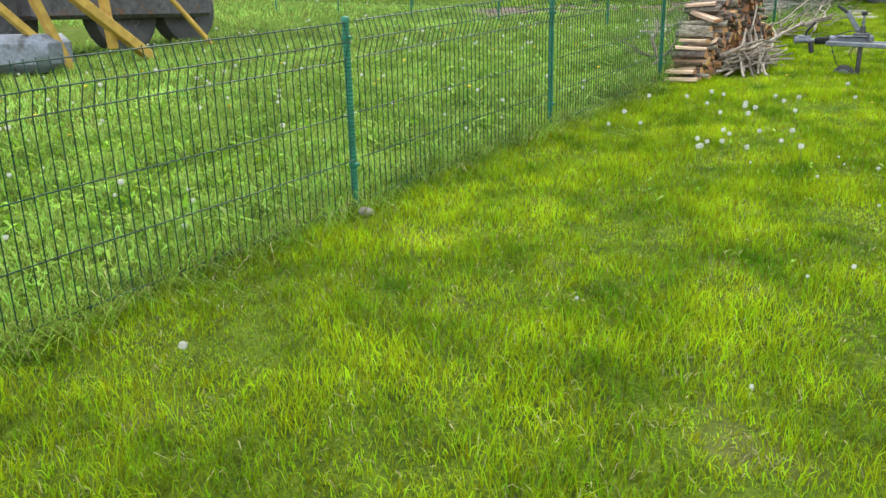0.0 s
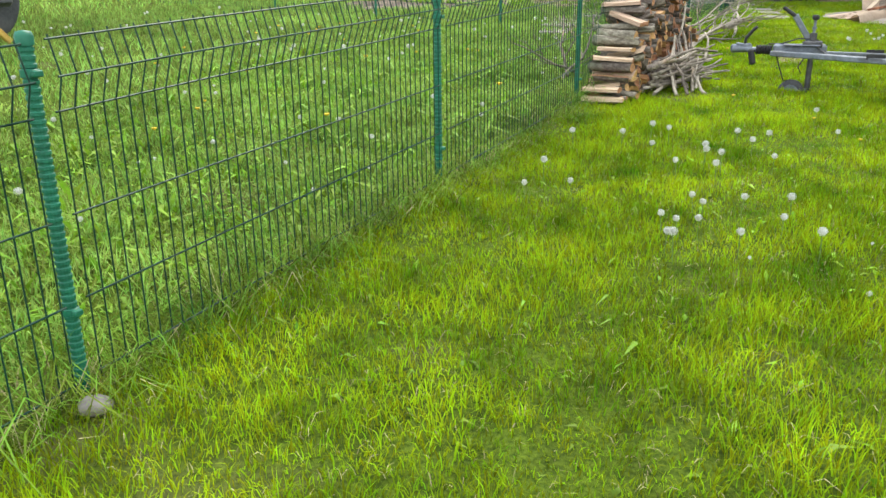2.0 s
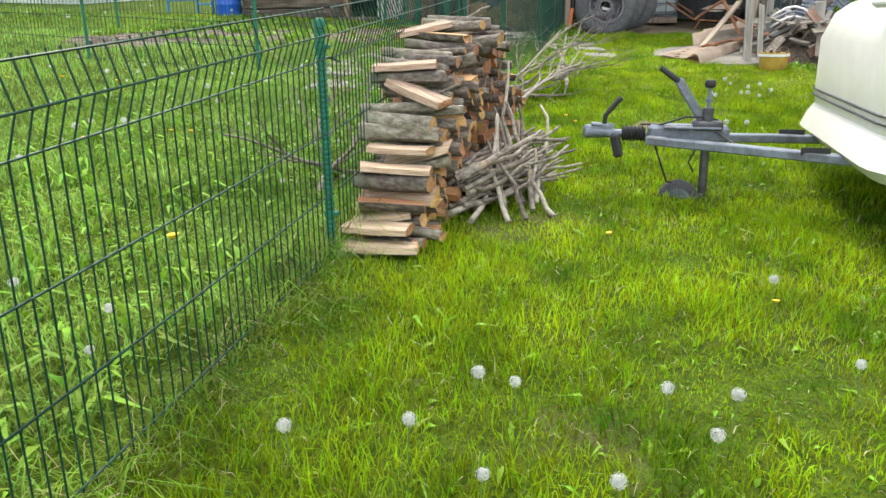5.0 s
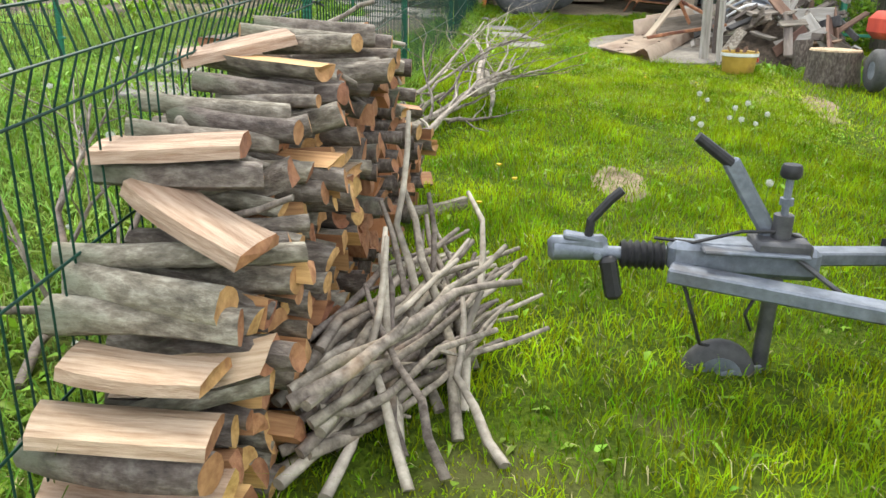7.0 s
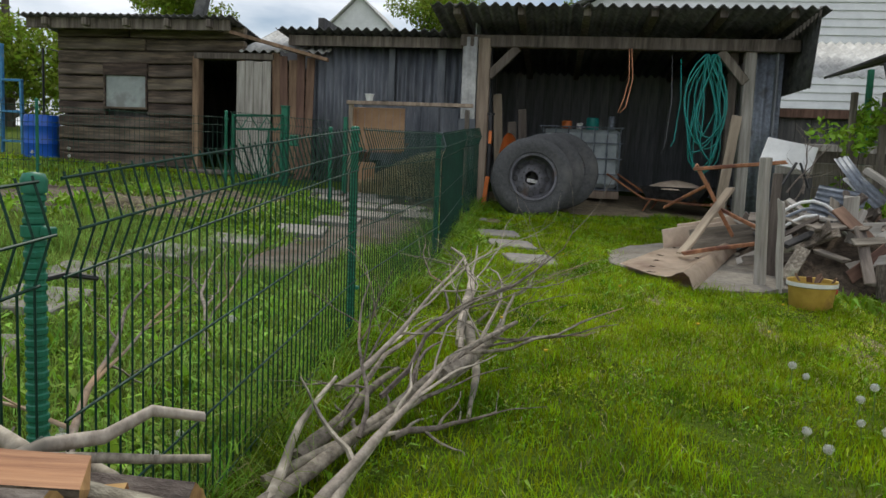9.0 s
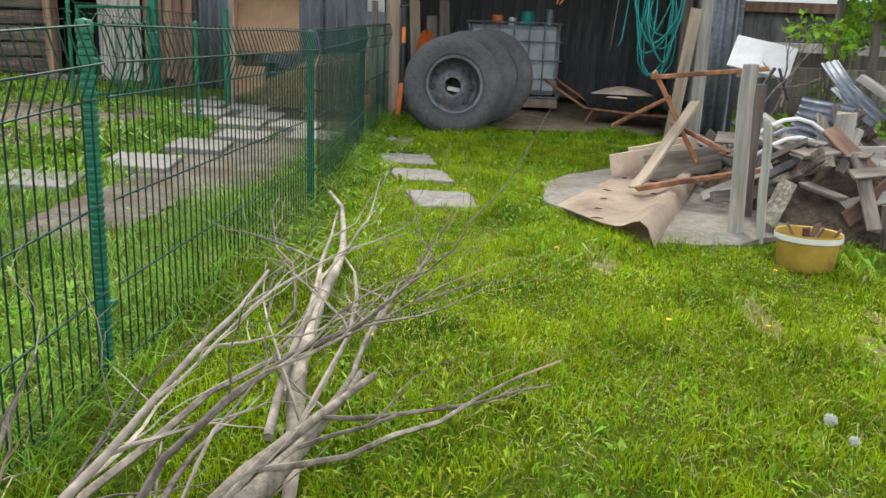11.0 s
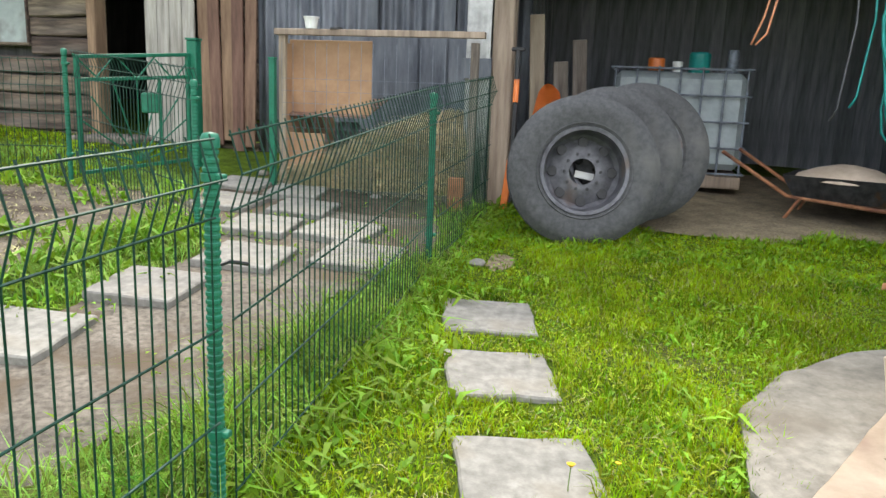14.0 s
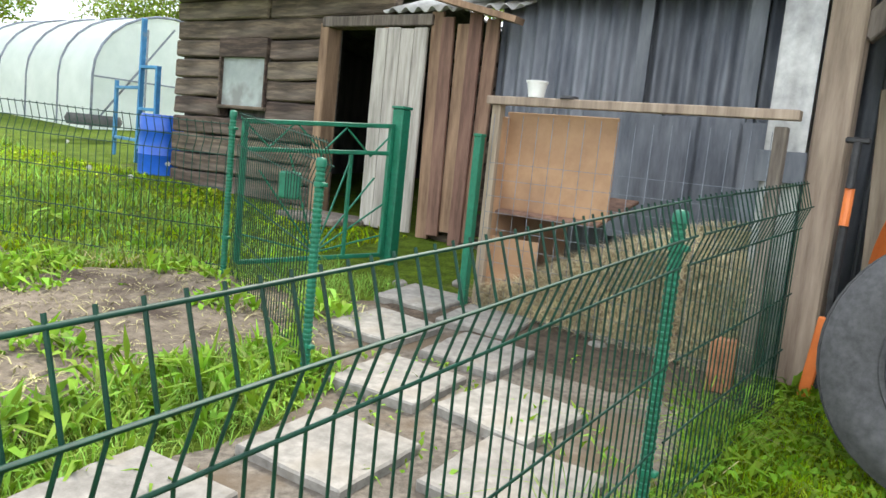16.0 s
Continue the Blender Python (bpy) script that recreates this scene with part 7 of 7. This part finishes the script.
def dandelion(s, r, k=1.0, bloom=False):
    ob = new("dandelion", DSTEM)
    ob.matrix_world = at(s, r, 0.0, rz=rng.uniform(0, 360), rx=rng.uniform(-8, 8)) @ Matrix.Scale(k, 4)
    tagged(ob, "yellow dandelion flower in the grass" if bloom else "white dandelion seed head on a thin stem", "dandelion", "dandelions")
    part("bloom" if bloom else "seed_head", BLOOM if bloom else HEAD, None, ob, m=pose(0, 0.003, 0.125 if bloom else 0.135))


NEAR = [(6.67, -2.56), (5.91, -2.48), (7.1, -1.61), (7.11, -1.43), (6.65, -1.72), (6.51, -1.71), (6.49, -1.61), (6.61, -1.34), (6.25, -1.6), (6.9, -1.5), (8.02, -1.2), (7.42, -1.04), (6.27, -1.82), (5.68, -2.23), (5.52, -2.44), (5.69, -1.62), (5.62, -1.56), (5.76, -1.4), (5.82, -1.18), (5.56, -1.2), (5.36, -1.7), (5.33, -1.62), (5.38, -1.53), (5.14, -1.63), (5.09, -1.58), (5.26, -1.34), (5.36, -1.03), (6.78, -2.27), (7.03, -2.15), (7.04, -2.03), (6.61, -2.05), (13.21, -0.93), (12.83, -0.76), (12.38, -1.12), (13.01, -0.63)]
BESIDE = [(12.59, -0.83), (12.2, -1.1), (12.45, -0.79), (12.48, -0.7), (12.72, -0.57), (13.15, -0.87), (11.14, -0.96), (11.12, -1.09), (1.49, -2.24)]
for s, r in NEAR + BESIDE:
    dandelion(s, r, rng.uniform(0.85, 1.1))
for i in range(110):
    dandelion(rng.uniform(0.8, 13.0), -3.4 - 9 * rng.random() ** 1.2, rng.uniform(0.8, 1.3))
for i in range(110):
    dandelion(rng.uniform(0.8, 13.0), -3.3 - 7 * rng.random() ** 1.3, rng.uniform(0.5, 0.9))
for i in range(22):
    dandelion(rng.uniform(15.5, 22.5), rng.uniform(-17.0, -9.0), rng.uniform(1.2, 2.0))
for i in range(40):
    dandelion(rng.uniform(2.0, 12.0), -3.4 - 6 * rng.random(), rng.uniform(0.9, 1.5), True)
for i in range(14):
    dandelion(rng.uniform(7.0, 17.5), rng.uniform(-2.4, -0.4), rng.uniform(0.6, 0.9), True)
for i in range(10):
    dandelion(4.6 + rng.gauss(0, 0.8), -1.0 + rng.gauss(0, 0.6), rng.uniform(0.4, 0.7))


# ---------------------------------------------------------------- grass
def in_patch(s, r):
    bare = np.zeros(len(s), bool)
    for key in ("goat_path", "vegetable_bed", "garage_floor"):
        for a, b, c, d in PATCHES[key]:
            bare |= ((s - a) / c) ** 2 + ((r - b) / d) ** 2 < 0.85
    for key in ("bare_spot", "trodden_edge"):
        for a, b, c, d in PATCHES[key]:
            bare |= (((s - a) / c) ** 2 + ((r - b) / d) ** 2 < 0.9) & (nrng.random(len(s)) < 0.6)
    for a, b in ((16.22, -2.27), (16.92, -2.50), (17.58, -2.68)):
        bare |= (abs(s - a) < 0.215) & (abs(r - b) < 0.215)
    bare |= (((s - 16.8) / 1.15) ** 2 + ((r + 0.45) / 0.98) ** 2 < 1) | ((s > 16.0) & (s < 17.6) & (r > -0.6) & (r < 0.6))
    bare |= (s > 8.1) & (s < 11.0) & (r > -3.0) & (r < -2.68)
    bare |= ((s - 15.22) ** 2 + (r - 0.66) ** 2 < 0.23 ** 2)
    bare |= (s > 20.2) & (r > -3.6) & (r < 0.8)
    bare |= (s > 19.95) & (r > -5.2) & (r < -3.2)
    bare |= (s > 21.4)
    return bare


def field(name, mat, label, s0, s1, r0, r1, per, h0, h1, w0, w1, lean, seed, keep=None, tuft=0.5, anywhere=False):
    n = int((s1 - s0) * (r1 - r0) * per)
    s, r = nrng.uniform(s0, s1, n), nrng.uniform(r0, r1, n)
    ok = ~in_patch(s, r) | anywhere
    if keep is not None:
        ok &= keep(s, r)
    s, r = s[ok], r[ok]
    x, y = UX * s + UY * r, UY * s - UX * r
    pts = np.empty((len(s), 3))
    grow = np.empty(len(s))
    for i in range(len(s)):
        pts[i] = (x[i], y[i], gz(x[i], y[i]) + (0.022 if anywhere else -0.004))
        grow[i] = noise.noise((x[i] * 1.7, y[i] * 1.7, 9.0)) + 0.7 * noise.noise((x[i] * 5.5, y[i] * 5.5, 2.0))
    h = nrng.uniform(h0, h1, len(s)) * np.clip(1 + tuft * grow * 1.3, 0.35, 2.0)
    return blades(name, mat, label, pts, h, nrng.uniform(w0, w1, len(s)), lean, seed, foot=0.12 if mat in (CLOVER, PALECLOVER) else 1.0)


def fence_r(s):
    return -3.02 - 0.26 * np.clip((s - 8.0) / 8.0, 0, 1)


def clumps(s, r):
    return np.array([noise.noise((a * 1.9, b * 1.9, 6.0)) for a, b in zip(s, r)]) > 0.12


field("lawn_grass", GRASS, "bright green mown lawn grass", -0.5, 8.5, -2.95, 0.9, 5000, 0.03, 0.085, 0.0028, 0.005, 0.8, 21, None, 0.7)
field("lawn_grass", GRASS, "bright green mown lawn grass", 8.5, 20.4, -3.1, 0.0, 4200, 0.03, 0.08, 0.003, 0.0052, 0.8, 22, None, 0.7)
field("lawn_grass", GRASS, "bright green mown lawn grass", 4.0, 20.4, 0.0, 4.5, 900, 0.04, 0.08, 0.005, 0.008, 0.9, 23)
field("lawn_grass", STRAWY, "dry blades among the lawn grass", 0.0, 19.5, -2.9, 0.5, 220, 0.03, 0.06, 0.003, 0.004, 1.6, 24)
field("fence_grass", FENCEGRASS, "tall uncut grass along the wire fence", -0.5, 19.6, -3.65, -2.72, 3400, 0.07, 0.23, 0.0035, 0.0065, 1.8, 25, lambda s, r: nrng.random(len(s)) < np.exp(-((r - fence_r(s)) / 0.15) ** 2) * np.where(s > 11.0, 1.0, 0.75), 1.1)
field("fence_grass", STRAWY, "dry bent blades along the wire fence", -0.5, 19.6, -3.5, -2.75, 420, 0.05, 0.14, 0.003, 0.0055, 2.2, 45, lambda s, r: nrng.random(len(s)) < np.exp(-((r - fence_r(s)) / 0.16) ** 2), 0.9)
field("pasture_grass", WILD, "lush uncut pasture grass", 0.0, 20.0, -6.6, -3.2, 1900, 0.05, 0.12, 0.0045, 0.008, 1.0, 26, None, 0.8)
field("pasture_grass", WILD, "lush uncut pasture grass", 2.0, 20.5, -13.5, -6.6, 420, 0.06, 0.14, 0.009, 0.015, 1.0, 27, None, 0.8)
field("pasture_grass", WILD, "lush uncut pasture grass", 10.0, 24.0, -21.0, -13.5, 130, 0.08, 0.16, 0.015, 0.025, 1.0, 28, None, 0.8)
field("clover", CLOVER, "low clover leaves in the pasture", 1.0, 14.0, -6.0, -3.2, 500, 0.03, 0.07, 0.016, 0.028, 1.6, 29, None, 0.6)
field("weeds", CLOVER, "broad-leaved weeds along the fence foot", 14.5, 20.2, -3.6, -2.3, 900, 0.04, 0.10, 0.018, 0.034, 1.5, 30, lambda s, r: nrng.random(len(s)) < np.exp(-((r + 3.1) / 0.32) ** 2), 0.8)
field("weeds", CLOVER, "broad-leaved weeds at the garage front", 18.9, 20.3, -3.0, 0.6, 750, 0.03, 0.08, 0.016, 0.03, 1.5, 31, None, 0.8)
field("weeds", CLOVER, "broad-leaved weeds round the concrete pad", 15.0, 18.3, -1.9, -1.2, 420, 0.03, 0.07, 0.016, 0.03, 1.5, 32, None, 0.8)
field("bed_stubble", STRAWY, "dry stubble and straw lying on the vegetable bed", 16.6, 19.3, -7.2, -5.0, 420, 0.02, 0.06, 0.005, 0.010, 3.0, 44, None, 0.6, True)
field("weeds", CLOVER, "leafy weeds beside the goat run", 16.0, 19.2, -5.35, -4.6, 900, 0.05, 0.15, 0.018, 0.035, 1.2, 33, None, 0.9)
field("weeds", CLOVER, "leafy plants in the vegetable bed", 16.0, 18.6, -9.5, -5.2, 60, 0.05, 0.14, 0.03, 0.05, 1.2, 34, None, 0.9)
field("weeds", CLOVER, "leafy weeds round the scrap heap", 15.2, 18.0, 0.0, 1.6, 220, 0.05, 0.14, 0.02, 0.035, 1.2, 35, None, 0.9)
field("pasture_leaves", CLOVER, "broad dandelion leaves in the pasture", 1.0, 14.0, -7.0, -3.2, 160, 0.06, 0.12, 0.02, 0.034, 1.5, 38, None, 0.7)
field("pasture_leaves", CLOVER, "broad dandelion leaves in the lawn", 3.5, 17.0, -2.8, 0.2, 45, 0.03, 0.06, 0.014, 0.026, 2.0, 39, None, 0.7)
field("bed_plants", CLOVER, "leafy plants growing in the vegetable bed", 16.2, 19.2, -10.5, -5.0, 450, 0.04, 0.13, 0.025, 0.05, 1.4, 40, clumps, 0.9, True)
field("run_weeds", CLOVER, "low weeds at the edges of the goat run", 15.0, 19.6, -5.2, -3.3, 260, 0.02, 0.06, 0.012, 0.024, 1.6, 41, clumps, 0.9, True)
field("lawn_clover", CLOVER, "low clover patches in the lawn", 11.5, 19.5, -3.0, 0.0, 2200, 0.015, 0.04, 0.007, 0.012, 1.8, 42, clumps, 0.6)
field("garden_grass", GRASS, "bright grass beside the log house", 18.0, 23.5, -18.0, -6.6, 420, 0.03, 0.08, 0.010, 0.018, 1.3, 43, None, 0.8)
field("weeds", PALECLOVER, "pale broad weeds before the greenhouse", 17.5, 22.6, -17.5, -7.2, 120, 0.03, 0.07, 0.03, 0.06, 1.6, 48, clumps, 0.9)
field("lawn_clover", PALECLOVER, "yellowish clover and short grass in the lawn by the sheds", 12.3, 19.8, -2.9, 0.2, 2700, 0.015, 0.05, 0.006, 0.012, 1.6, 46, lambda s, r: nrng.random(len(s)) < np.clip((s - 12.3) / 1.6, 0, 1), 0.8)
field("lawn_grass", STRAWY, "dry blades among the lawn grass by the sheds", 13.0, 19.8, -2.7, 0.2, 300, 0.03, 0.07, 0.003, 0.0045, 2.0, 47, None, 0.8)
